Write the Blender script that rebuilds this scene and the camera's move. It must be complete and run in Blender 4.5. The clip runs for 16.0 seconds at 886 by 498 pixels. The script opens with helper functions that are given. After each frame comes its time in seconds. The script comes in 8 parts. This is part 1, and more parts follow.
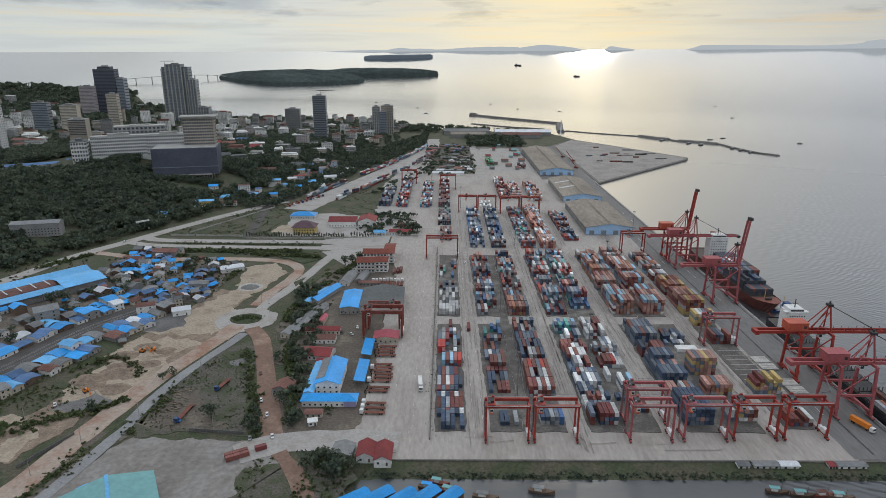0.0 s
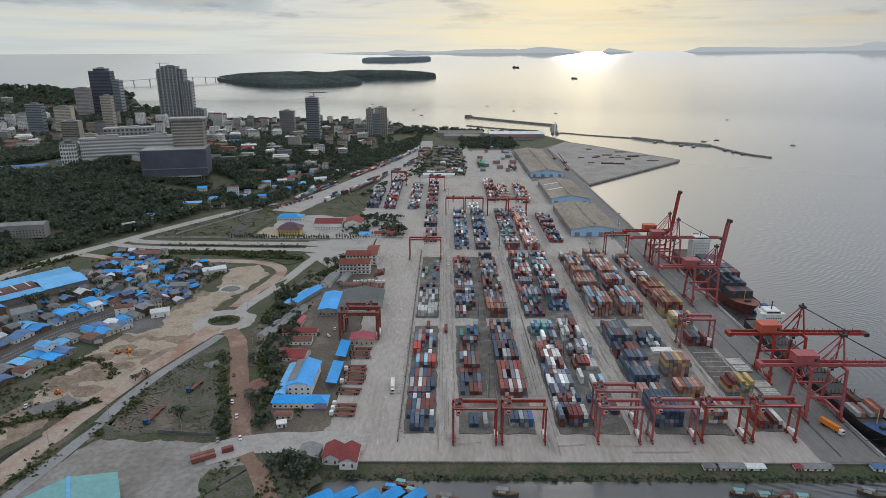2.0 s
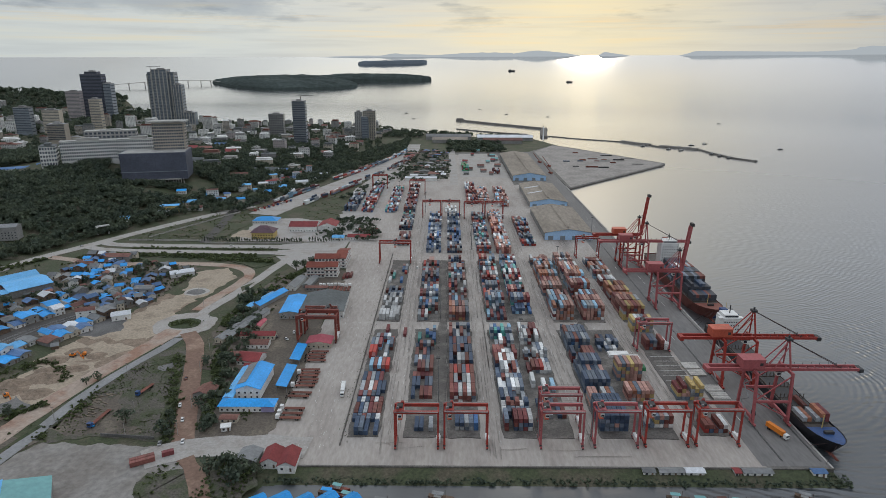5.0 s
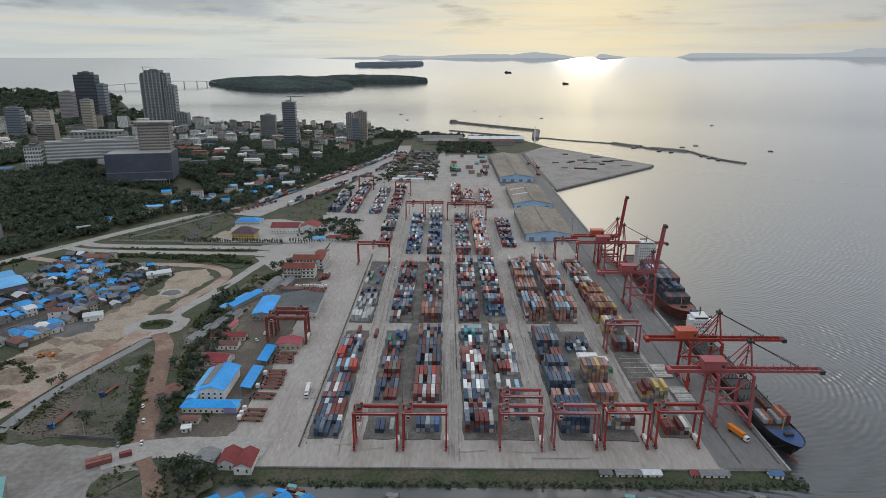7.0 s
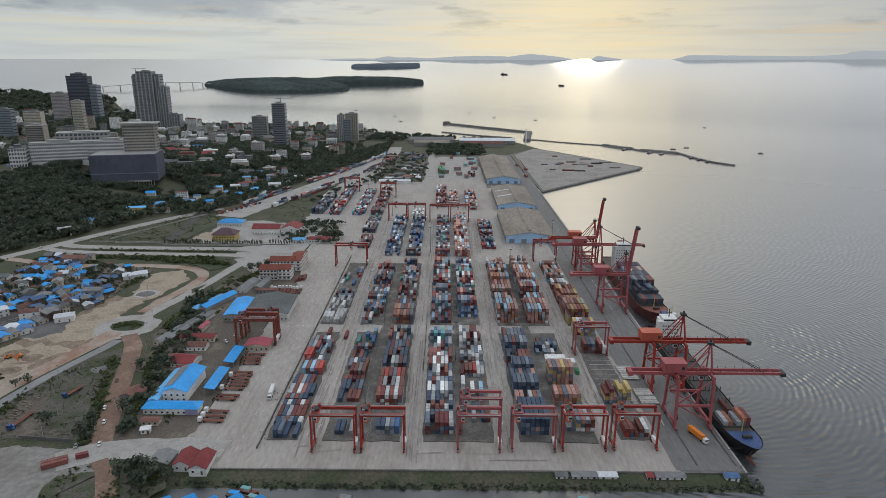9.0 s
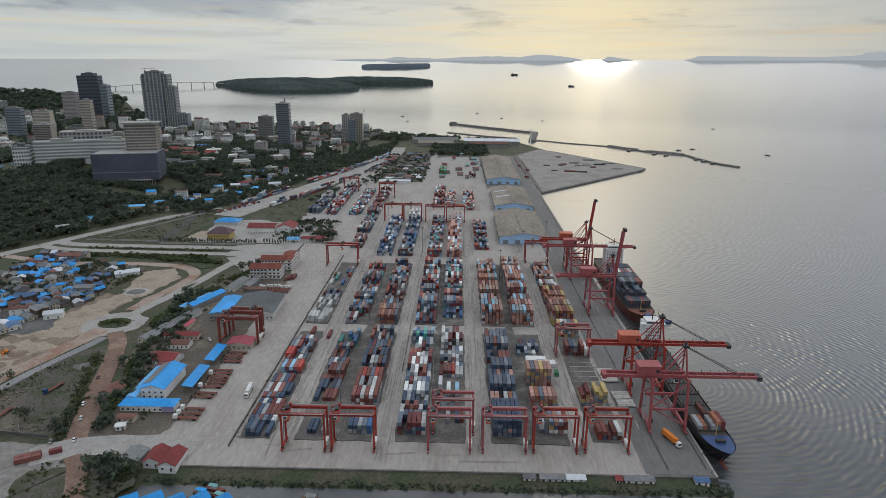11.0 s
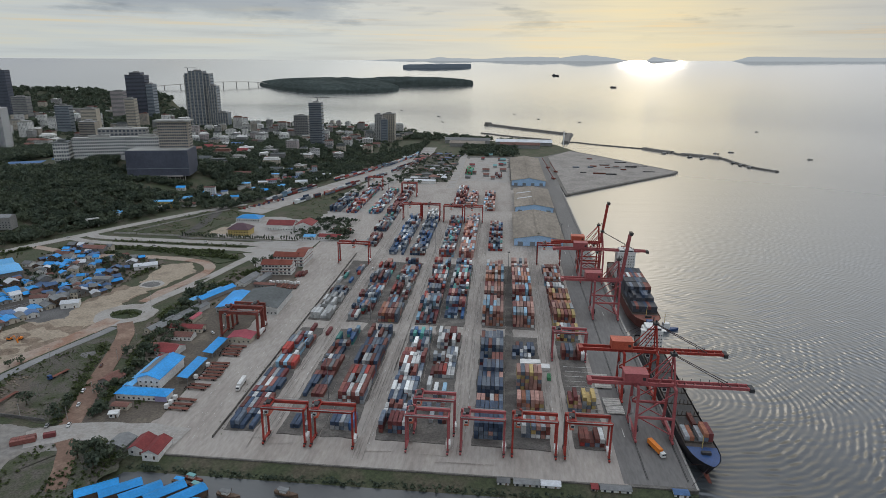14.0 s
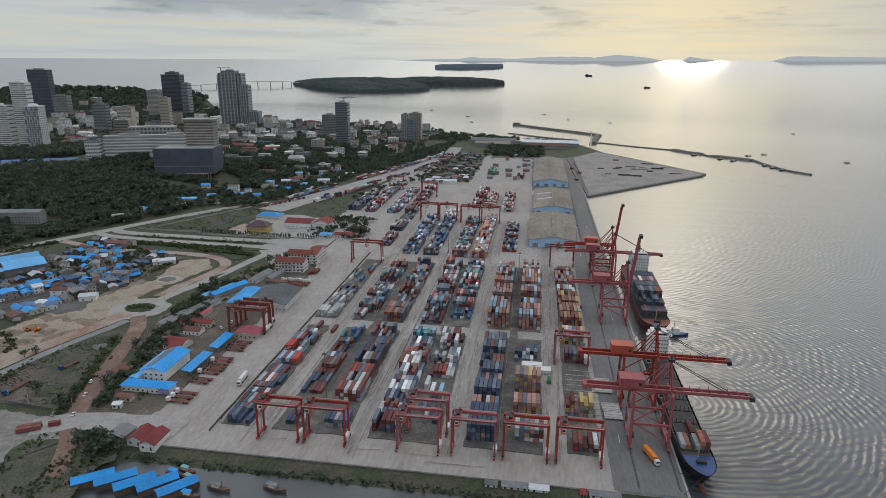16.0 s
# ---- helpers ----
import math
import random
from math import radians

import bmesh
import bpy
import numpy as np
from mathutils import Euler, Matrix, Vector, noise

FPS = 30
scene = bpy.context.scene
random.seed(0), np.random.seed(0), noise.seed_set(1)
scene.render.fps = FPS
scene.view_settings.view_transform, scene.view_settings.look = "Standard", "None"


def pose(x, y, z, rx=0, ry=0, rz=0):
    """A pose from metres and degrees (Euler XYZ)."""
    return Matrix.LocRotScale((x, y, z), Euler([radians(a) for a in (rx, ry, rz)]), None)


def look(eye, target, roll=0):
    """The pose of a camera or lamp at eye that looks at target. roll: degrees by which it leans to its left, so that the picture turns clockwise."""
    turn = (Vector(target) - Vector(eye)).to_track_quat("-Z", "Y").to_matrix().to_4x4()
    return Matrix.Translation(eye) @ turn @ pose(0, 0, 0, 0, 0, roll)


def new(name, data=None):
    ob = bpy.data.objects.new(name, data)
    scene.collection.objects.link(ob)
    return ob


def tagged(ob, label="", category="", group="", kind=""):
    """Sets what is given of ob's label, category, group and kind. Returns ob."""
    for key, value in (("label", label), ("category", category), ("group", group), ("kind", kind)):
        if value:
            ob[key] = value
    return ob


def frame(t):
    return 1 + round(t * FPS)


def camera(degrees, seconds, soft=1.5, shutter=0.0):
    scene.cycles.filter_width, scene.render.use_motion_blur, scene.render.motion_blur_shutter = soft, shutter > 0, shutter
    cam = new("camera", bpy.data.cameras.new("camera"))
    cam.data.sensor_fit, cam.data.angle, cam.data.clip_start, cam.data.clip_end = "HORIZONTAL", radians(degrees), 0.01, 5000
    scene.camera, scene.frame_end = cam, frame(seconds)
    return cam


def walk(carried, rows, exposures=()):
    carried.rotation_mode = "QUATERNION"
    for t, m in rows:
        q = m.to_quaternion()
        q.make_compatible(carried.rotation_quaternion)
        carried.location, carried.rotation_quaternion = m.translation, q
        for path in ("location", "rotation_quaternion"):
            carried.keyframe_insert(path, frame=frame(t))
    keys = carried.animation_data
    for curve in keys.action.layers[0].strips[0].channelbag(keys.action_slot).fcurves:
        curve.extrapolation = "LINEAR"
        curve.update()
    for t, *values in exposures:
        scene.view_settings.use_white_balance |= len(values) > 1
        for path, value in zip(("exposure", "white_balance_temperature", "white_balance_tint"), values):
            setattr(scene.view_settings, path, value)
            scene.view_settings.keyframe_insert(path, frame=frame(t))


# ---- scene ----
cam = camera(70.8, 16.0, 0.75)
PATH = [
    (0, (5.234, -287.256, 204.746), (5.228, -285.346, 204.15), 0.1),
    (0.5, (9.512, -287.299, 204.727), (9.504, -285.389, 204.133), 0.1),
    (1, (13.928, -287.308, 204.72), (13.92, -285.398, 204.128), 0.1),
    (1.5, (18.556, -287.302, 204.716), (18.547, -285.392, 204.124), 0.1),
    (2, (23.423, -287.26, 204.712), (23.415, -285.349, 204.122), 0.1),
    (2.5, (28.455, -287.19, 204.709), (28.445, -285.279, 204.121), 0.1),
    (3, (33.609, -287.108, 204.706), (33.6, -285.196, 204.119), 0.1),
    (3.5, (38.903, -287.0, 204.709), (38.893, -285.088, 204.124), 0.1),
    (4, (44.353, -286.897, 204.705), (44.344, -284.984, 204.122), 0.1),
    (6.5, (71.729, -286.361, 204.761), (71.72, -284.446, 204.184), 0.3),
    (7, (77.303, -286.298, 204.77), (77.296, -284.383, 204.194), 0.3),
    (7.5, (82.916, -286.255, 204.784), (82.909, -284.34, 204.209), 0.4),
    (8, (88.611, -286.257, 204.79), (88.604, -284.341, 204.216), 0.4),
    (8.5, (94.304, -286.226, 204.803), (94.297, -284.31, 204.23), 0.4),
    (9, (99.925, -286.164, 204.811), (99.92, -284.247, 204.24), 0.4),
    (11.5, (127.515, -285.364, 204.912), (127.451, -283.448, 204.342), 0.5),
    (12, (132.961, -285.079, 204.909), (132.874, -283.164, 204.339), 0.5),
    (12.5, (138.362, -284.698, 204.899), (138.255, -282.784, 204.329), 0.5),
    (13, (143.751, -284.246, 204.882), (143.622, -282.333, 204.312), 0.5),
    (13.5, (149.124, -283.704, 204.873), (148.972, -281.793, 204.304), 0.5),
    (14, (154.46, -283.085, 204.864), (154.284, -281.176, 204.294), 0.6),
    (14.5, (159.67, -282.372, 204.869), (159.47, -280.465, 204.3), 0.6),
    (15, (164.821, -281.578, 204.883), (164.596, -279.674, 204.313), 0.6),
    (15.5, (169.948, -280.779, 204.901), (169.698, -278.879, 204.331), 0.6),
    (16, (175.133, -279.962, 204.929), (174.855, -278.066, 204.358), 0.6),
]
walk(cam, [(t, look(e, g, r)) for t, e, g, r in PATH], ((0.0, 0.14), (4.0, 0.10), (8.0, 0.03), (12.0, -0.01), (16.0, -0.02)))

# ---- light ----
SUN_AZ, SUN_EL = 12.0, 28.0
EYE = Vector((90.0, -285.0, 205.0))
sun_dir = Vector((math.sin(radians(SUN_AZ)) * math.cos(radians(SUN_EL)), math.cos(radians(SUN_AZ)) * math.cos(radians(SUN_EL)), math.sin(radians(SUN_EL))))
sun = new("sun", bpy.data.lights.new("sun", "SUN"))
sun.data.energy, sun.data.angle, sun.data.color = 0.115, radians(4), (1.0, 0.88, 0.72)
sun.matrix_world = look(tuple(sun_dir * 900), (0, 0, 0))

world = bpy.data.worlds.new("sky")
scene.world = world
world.use_nodes = True
W = world.node_tree
W.nodes.clear()


def wn(kind, **kw):
    n = W.nodes.new(kind)
    for k, v in kw.items():
        n.inputs[k].default_value = v
    return n


def wl(a, b):
    W.links.new(a, b)


def ramp(tree, fac, stops):
    r = tree.nodes.new("ShaderNodeValToRGB")
    e = r.color_ramp.elements
    while len(e) < len(stops):
        e.new(0.5)
    for el, (p, c) in zip(e, stops):
        el.position, el.color = p, (*c, 1) if len(c) == 3 else c
    tree.links.new(fac, r.inputs[0])
    return r.outputs[0]


sky = W.nodes.new("ShaderNodeTexSky")
sky.sky_type = "NISHITA"
sky.sun_disc = False
sky.sun_elevation, sky.sun_rotation = radians(SUN_EL), radians(SUN_AZ)
sky.dust_density, sky.air_density = 0.3, 0.7
co = W.nodes.new("ShaderNodeTexCoord")
sep = W.nodes.new("ShaderNodeSeparateXYZ")
wl(co.outputs["Generated"], sep.inputs[0])
# the haze and cloud veil by height over the horizon
veil = ramp(W, sep.outputs["Z"], [(0.0, (0.58, 0.63, 0.64)), (0.035, (0.63, 0.65, 0.62)), (0.09, (0.62, 0.64, 0.62)), (0.3, (0.80, 0.84, 0.86)), (0.6, (1.02, 1.08, 1.14)), (1.0, (1.20, 1.32, 1.50))])
# warmth round the sun
dot = W.nodes.new("ShaderNodeVectorMath")
dot.operation = "DOT_PRODUCT"
# the brightest gap in the clouds lies low, under the sun
dot.inputs[1].default_value = Vector((sun_dir.x, sun_dir.y, 0.15)).normalized()
wl(co.outputs["Generated"], dot.inputs[0])
warm = ramp(W, dot.outputs["Value"], [(0.88, (1, 1, 1)), (0.97, (1.01, 0.98, 0.90)), (1.0, (1.04, 0.96, 0.76))])
glow = ramp(W, dot.outputs["Value"], [(0.86, (0, 0, 0)), (0.96, (0.05, 0.02, -0.03)), (0.99, (0.14, 0.08, -0.02)), (1.0, (0.26, 0.17, 0.0))])
# long thin cloud streaks
mp = W.nodes.new("ShaderNodeMapping")
mp.inputs["Scale"].default_value = (2.0, 2.0, 38.0)
wl(co.outputs["Generated"], mp.inputs[0])
cl = wn("ShaderNodeTexNoise", Scale=2.3, Detail=7.0, Roughness=0.55)
wl(mp.outputs[0], cl.inputs["Vector"])
cloud = ramp(W, cl.outputs["Fac"], [(0.30, (0.86, 0.86, 0.88)), (0.50, (1.0, 1.0, 1.0)), (0.62, (1.06, 1.03, 0.97)), (0.72, (1.12, 1.02, 0.86))])
mp2 = W.nodes.new("ShaderNodeMapping")
mp2.inputs["Scale"].default_value = (5.0, 5.0, 30.0)
mp2.inputs["Location"].default_value = (0.3, 0.1, 0.0)
wl(co.outputs["Generated"], mp2.inputs[0])
cl2 = wn("ShaderNodeTexNoise", Scale=1.4, Detail=6.0, Roughness=0.6)
wl(mp2.outputs[0], cl2.inputs["Vector"])
dark = ramp(W, cl2.outputs["Fac"], [(0.34, (0.72, 0.74, 0.78)), (0.45, (1, 1, 1)), (1.0, (1, 1, 1))])
low = ramp(W, sep.outputs["Z"], [(0.030, (1, 1, 1)), (0.060, (0, 0, 0))])
dk = W.nodes.new("ShaderNodeMixRGB")
wl(low, dk.inputs[0]), wl(dark, dk.inputs[1])
dk.inputs[2].default_value = (1, 1, 1, 1)


def wmix(kind, a, b, fac=1.0):
    m = W.nodes.new("ShaderNodeMixRGB")
    m.blend_type = kind
    m.inputs[0].default_value = fac
    wl(a, m.inputs[1]), wl(b, m.inputs[2])
    return m.outputs[0]


# the sky is duller on the side away from the sun
back = W.nodes.new("ShaderNodeVectorMath")
back.operation = "DOT_PRODUCT"
back.inputs[1].default_value = Vector((sun_dir.x, sun_dir.y, 0)).normalized() * 0.5
wl(co.outputs["Generated"], back.inputs[0])
half = W.nodes.new("ShaderNodeMath")
half.inputs[1].default_value = 0.5
wl(back.outputs["Value"], half.inputs[0])
dull = ramp(W, half.outputs[0], [(0.0, (0.58, 0.60, 0.63)), (0.5, (0.90, 0.91, 0.94)), (0.85, (0.92, 0.935, 0.96)), (0.97, (1, 1, 1))])


def towards(az, el):
    d = W.nodes.new("ShaderNodeVectorMath")
    d.operation = "DOT_PRODUCT"
    d.inputs[1].default_value = (math.sin(radians(az)) * math.cos(radians(el)), math.cos(radians(az)) * math.cos(radians(el)), math.sin(radians(el)))
    wl(co.outputs["Generated"], d.inputs[0])
    return d.outputs["Value"]


# thicker cloud away to the east
east = ramp(W, towards(58, 0), [(0.66, (1, 1, 1)), (0.80, (0.90, 0.90, 0.91)), (0.93, (0.70, 0.71, 0.77)), (1.0, (0.62, 0.64, 0.72))])
# unseen sky above the view, brightened so the bay reflects more
gap = ramp(W, towards(-14, 14), [(0.88, (1, 1, 1)), (0.985, (1.22, 1.19, 1.10))])
over = ramp(W, sep.outputs["Z"], [(0.10, (0, 0, 0)), (0.17, (1, 1, 1))])
boost = W.nodes.new("ShaderNodeMixRGB")
wl(over, boost.inputs[0]), wl(gap, boost.inputs[2])
boost.inputs[1].default_value = (1, 1, 1, 1)
# one ragged grey cloud hangs over the town
mp3 = W.nodes.new("ShaderNodeMapping")
mp3.inputs["Scale"].default_value = (9.0, 9.0, 26.0)
wl(co.outputs["Generated"], mp3.inputs[0])
cl3 = wn("ShaderNodeTexNoise", Scale=1.6, Detail=8.0, Roughness=0.62)
wl(mp3.outputs[0], cl3.inputs["Vector"])
shift = W.nodes.new("ShaderNodeMapRange")
shift.inputs["From Min"].default_value, shift.inputs["From Max"].default_value = -0.62, -0.16
wl(sep.outputs["X"], shift.inputs["Value"])
wide = ramp(W, shift.outputs[0], [(0.10, (0, 0, 0)), (0.25, (1, 1, 1)), (0.72, (1, 1, 1)), (0.86, (0, 0, 0))])
lowest = ramp(W, sep.outputs["Z"], [(0.050, (0, 0, 0)), (0.082, (1, 1, 1)), (0.12, (1, 1, 1)), (0.17, (0, 0, 0))])
body = wmix("MULTIPLY", wide, lowest)
torn = wmix("ADD", body, ramp(W, cl3.outputs["Fac"], [(0.30, (-0.55, -0.55, -0.55)), (0.70, (0.45, 0.45, 0.45))]))
bank = ramp(W, torn, [(0.40, (1, 1, 1)), (0.75, (0.74, 0.76, 0.80)), (1.0, (0.66, 0.68, 0.74))])
# thin orange streaks low in the sky
mp4 = W.nodes.new("ShaderNodeMapping")
mp4.inputs["Scale"].default_value = (2.6, 2.6, 95.0)
mp4.inputs["Rotation"].default_value = (0, radians(1.2), 0)
wl(co.outputs["Generated"], mp4.inputs[0])
cl4 = wn("ShaderNodeTexNoise", Scale=2.0, Detail=6.0, Roughness=0.55)
wl(mp4.outputs[0], cl4.inputs["Vector"])
lit = ramp(W, cl4.outputs["Fac"], [(0.54, (1, 1, 1)), (0.70, (1.13, 0.97, 0.78))])
belt = ramp(W, sep.outputs["Z"], [(0.022, (0, 0, 0)), (0.036, (1, 1, 1)), (0.058, (1, 1, 1)), (0.075, (0.2, 0.2, 0.2))])
st = W.nodes.new("ShaderNodeMixRGB")
wl(belt, st.inputs[0]), wl(lit, st.inputs[2])
st.inputs[1].default_value = (1, 1, 1, 1)
col = wmix("MULTIPLY", wmix("MULTIPLY", wmix("ADD", veil, glow), cloud), dk.outputs[0])
col = wmix("MULTIPLY", wmix("MULTIPLY", col, dull), warm)
for layer in (east, boost.outputs[0], bank, st.outputs[0]):
    col = wmix("MULTIPLY", col, layer)
bg1, bg2 = wn("ShaderNodeBackground", Strength=0.06), wn("ShaderNodeBackground", Strength=1.0)
wl(sky.outputs[0], bg1.inputs[0]), wl(col, bg2.inputs[0])
# thin overcast covers most of the clear sky
add = wn("ShaderNodeMixShader", Fac=0.86)
wl(bg1.outputs[0], add.inputs[1]), wl(bg2.outputs[0], add.inputs[2])
wl(add.outputs[0], W.nodes.new("ShaderNodeOutputWorld").inputs[0])


# ---- materials ----
def mat(name, col, rough=0.8, var=0.3, s1=0.04, s2=0.7, bump=0.25, metal=0.0, col2=None, spot=0.5, rnd=0.0, stretch=(1, 1, 1), spec=0.3, isle=0.0):
    """Two scales of noise on a base colour; col2 shows in patches; rnd varies from thing to thing, isle from piece to piece."""
    m = bpy.data.materials.new(name)
    m.use_nodes = True
    t = m.node_tree
    b = t.nodes["Principled BSDF"]
    b.inputs["Roughness"].default_value, b.inputs["Metallic"].default_value = rough, metal
    b.inputs["Specular IOR Level"].default_value = spec
    g = t.nodes.new("ShaderNodeNewGeometry")
    mp = t.nodes.new("ShaderNodeMapping")
    mp.inputs["Scale"].default_value = stretch
    t.links.new(g.outputs["Position"], mp.inputs[0])

    def noise_tex(scale, detail):
        n = t.nodes.new("ShaderNodeTexNoise")
        n.inputs["Scale"].default_value, n.inputs["Detail"].default_value = scale, detail
        n.inputs["Roughness"].default_value = 0.6
        t.links.new(mp.outputs[0], n.inputs["Vector"])
        return n.outputs["Fac"]

    n1, n2 = noise_tex(s1, 5.0), noise_tex(s2, 6.0)
    c = tuple(col)
    if col2:
        base = ramp(t, n1, [(spot - 0.09, c), (spot + 0.09, tuple(col2))])
    else:
        base = ramp(t, n1, [(0.3, tuple(x * (1 - var) for x in c)), (0.7, tuple(min(1, x * (1 + var * 0.6)) for x in c))])
    fine = ramp(t, n2, [(0.3, (1 - var,) * 3), (0.7, (1 + var * 0.5,) * 3)])

    def times(a, bb):
        x = t.nodes.new("ShaderNodeMixRGB")
        x.blend_type = "MULTIPLY"
        x.inputs[0].default_value = 1
        t.links.new(a, x.inputs[1]), t.links.new(bb, x.inputs[2])
        return x.outputs[0]

    out = times(base, fine)
    if rnd:
        o = t.nodes.new("ShaderNodeObjectInfo")
        out = times(out, ramp(t, o.outputs["Random"], [(0, (1 - rnd,) * 3), (1, (1 + rnd * 0.6,) * 3)]))
    if isle:
        out = times(out, ramp(t, g.outputs["Random Per Island"], [(0, (1 - isle,) * 3), (1, (1 + isle * 0.7,) * 3)]))
    t.links.new(out, b.inputs["Base Color"])
    if bump:
        bp = t.nodes.new("ShaderNodeBump")
        bp.inputs["Strength"].default_value, bp.inputs["Distance"].default_value = bump, 0.2
        t.links.new(n2, bp.inputs["Height"])
        t.links.new(bp.outputs[0], b.inputs["Normal"])
    return m


MAT = {}


def reg(key, *a, **k):
    MAT[key] = mat(key, *a, **k)
    return MAT[key]


reg("grass", (0.058, 0.070, 0.034), var=0.5, s1=0.05, s2=0.6, col2=(0.098, 0.086, 0.058), spot=0.54)
reg("scrub", (0.04, 0.055, 0.022), var=0.45, s1=0.05, s2=0.5, col2=(0.085, 0.085, 0.05), spot=0.58)
reg("concrete_yard", (0.385, 0.35, 0.315), var=0.22, s1=0.05, s2=0.5, stretch=(1, 0.25, 1), bump=0.1, col2=(0.32, 0.285, 0.255), spot=0.55)
reg("asphalt_quay", (0.175, 0.168, 0.160), var=0.22, s1=0.04, s2=0.6, stretch=(1, 0.2, 1), bump=0.1, col2=(0.215, 0.205, 0.195), spot=0.6)
reg("stack_pad", (0.118, 0.108, 0.098), var=0.35, s1=0.09, s2=0.8, col2=(0.21, 0.193, 0.172), spot=0.56)
reg("pier_concrete", (0.31, 0.285, 0.26), var=0.3, s1=0.03, s2=0.2, col2=(0.24, 0.22, 0.20), spot=0.55)
reg("concrete_lot", (0.205, 0.185, 0.165), var=0.3, s1=0.04, s2=0.3, col2=(0.26, 0.245, 0.225), spot=0.5)
reg("road_concrete", (0.36, 0.34, 0.315), var=0.2, s1=0.06, s2=0.6, col2=(0.29, 0.26, 0.23), spot=0.58, bump=0.1)
reg("road_grey", (0.25, 0.25, 0.25), var=0.2, s1=0.05, s2=0.6, bump=0.1)
reg("road_red", (0.205, 0.128, 0.094), var=0.3, s1=0.05, s2=0.5, col2=(0.33, 0.23, 0.17), spot=0.6)
reg("road_pink", (0.37, 0.295, 0.24), var=0.25, s1=0.05, s2=0.5, col2=(0.29, 0.17, 0.12), spot=0.55)
reg("sand", (0.37, 0.305, 0.23), var=0.35, s1=0.07, s2=0.5, col2=(0.27, 0.22, 0.165), spot=0.58, bump=0.5)
reg("gravel", (0.16, 0.155, 0.15), var=0.35, s1=0.06, s2=0.9)
reg("dirt_dark", (0.12, 0.10, 0.08), var=0.4, s1=0.06, s2=0.6, col2=(0.2, 0.17, 0.13), spot=0.6)
reg("tyre_mark", (0.315, 0.286, 0.260), var=0.4, s1=0.15, s2=0.9, stretch=(1, 0.2, 1))
reg("mound", (0.25, 0.19, 0.14), var=0.4, s1=0.15, s2=0.9, bump=0.5)
reg("timber", (0.20, 0.16, 0.12), var=0.35, s1=0.3, s2=1.5, rnd=0.3)
reg("rubble", (0.110, 0.098, 0.082), var=0.5, s1=0.10, s2=0.9, col2=(0.066, 0.076, 0.040), spot=0.52)
reg("ballast", (0.085, 0.078, 0.072), var=0.3, s1=0.1, s2=1.2)
reg("stone_quay", (0.16, 0.15, 0.135), var=0.35, s1=0.1, s2=0.8)
reg("paint_mark", (0.62, 0.61, 0.58), var=0.35, s1=0.2, s2=1.0, bump=0)
reg("kerb", (0.42, 0.40, 0.37), var=0.25, s1=0.1, s2=1)
reg("crane_red", (0.35, 0.046, 0.034), rough=0.5, var=0.3, s1=0.1, s2=0.8, col2=(0.20, 0.035, 0.03), spot=0.62, bump=0.05, rnd=0.15)
reg("crane_pink", (0.36, 0.10, 0.105), rough=0.6, var=0.25, s1=0.1, s2=0.8, col2=(0.34, 0.08, 0.08), spot=0.6, bump=0.05)
reg("crane_old", (0.22, 0.06, 0.045), rough=0.7, var=0.35, s1=0.15, s2=0.9, bump=0.1)
reg("crane_orange", (0.50, 0.11, 0.065), rough=0.5, var=0.2, s1=0.1, s2=0.8, bump=0.05)
reg("metal_dark", (0.05, 0.05, 0.052), rough=0.6, var=0.3)
reg("metal_grey", (0.26, 0.26, 0.26), rough=0.5, var=0.3, metal=0.3)
reg("rubber", (0.02, 0.02, 0.02), rough=0.9, var=0.2)
reg("white_paint", (0.72, 0.72, 0.70), rough=0.5, var=0.15, s1=0.2, s2=1, rnd=0.08)
reg("cable", (0.06, 0.04, 0.04), rough=0.6, var=0.2, bump=0)
reg("glass_dark", (0.05, 0.055, 0.065), rough=0.15, var=0.3, s1=0.2, s2=1.5, bump=0, spec=0.6, isle=0.4)
reg("glass_town", (0.13, 0.14, 0.155), rough=0.35, var=0.3, s1=0.2, s2=1.0, bump=0, spec=0.4, isle=0.5)
reg("glass_tower", (0.085, 0.10, 0.125), rough=0.25, var=0.3, s1=0.05, s2=0.3, bump=0, spec=0.5, isle=0.4)
reg("roof_blue", (0.022, 0.32, 0.76), rough=0.45, var=0.2, s1=0.06, s2=0.8, rnd=0.2, bump=0.1)
reg("roof_sky", (0.13, 0.42, 0.74), rough=0.5, var=0.2, s1=0.06, s2=0.8, rnd=0.2, bump=0.1)
reg("roof_grey", (0.20, 0.205, 0.205), rough=0.6, var=0.25, s1=0.05, s2=0.5, rnd=0.3, bump=0.15)
reg("roof_rust", (0.20, 0.095, 0.075), rough=0.75, var=0.35, s1=0.08, s2=0.7, rnd=0.3, bump=0.2)
reg("roof_red", (0.24, 0.045, 0.045), rough=0.7, var=0.25, s1=0.1, s2=0.9, rnd=0.15, bump=0.2)
reg("roof_tile", (0.22, 0.062, 0.042), rough=0.75, var=0.3, s1=0.1, s2=1.2, bump=0.3)
reg("roof_tin", (0.085, 0.17, 0.33), rough=0.6, var=0.3, s1=0.08, s2=0.8, rnd=0.3, bump=0.15)
reg("roof_slate", (0.13, 0.14, 0.14), rough=0.7, var=0.25, s1=0.05, s2=0.5, bump=0.15, spec=0.1)
reg("roof_purple", (0.12, 0.07, 0.085), rough=0.7, var=0.25, s1=0.1, s2=0.9)
reg("roof_teal", (0.16, 0.36, 0.36), rough=0.5, var=0.15, s1=0.04, s2=0.4, bump=0.1)
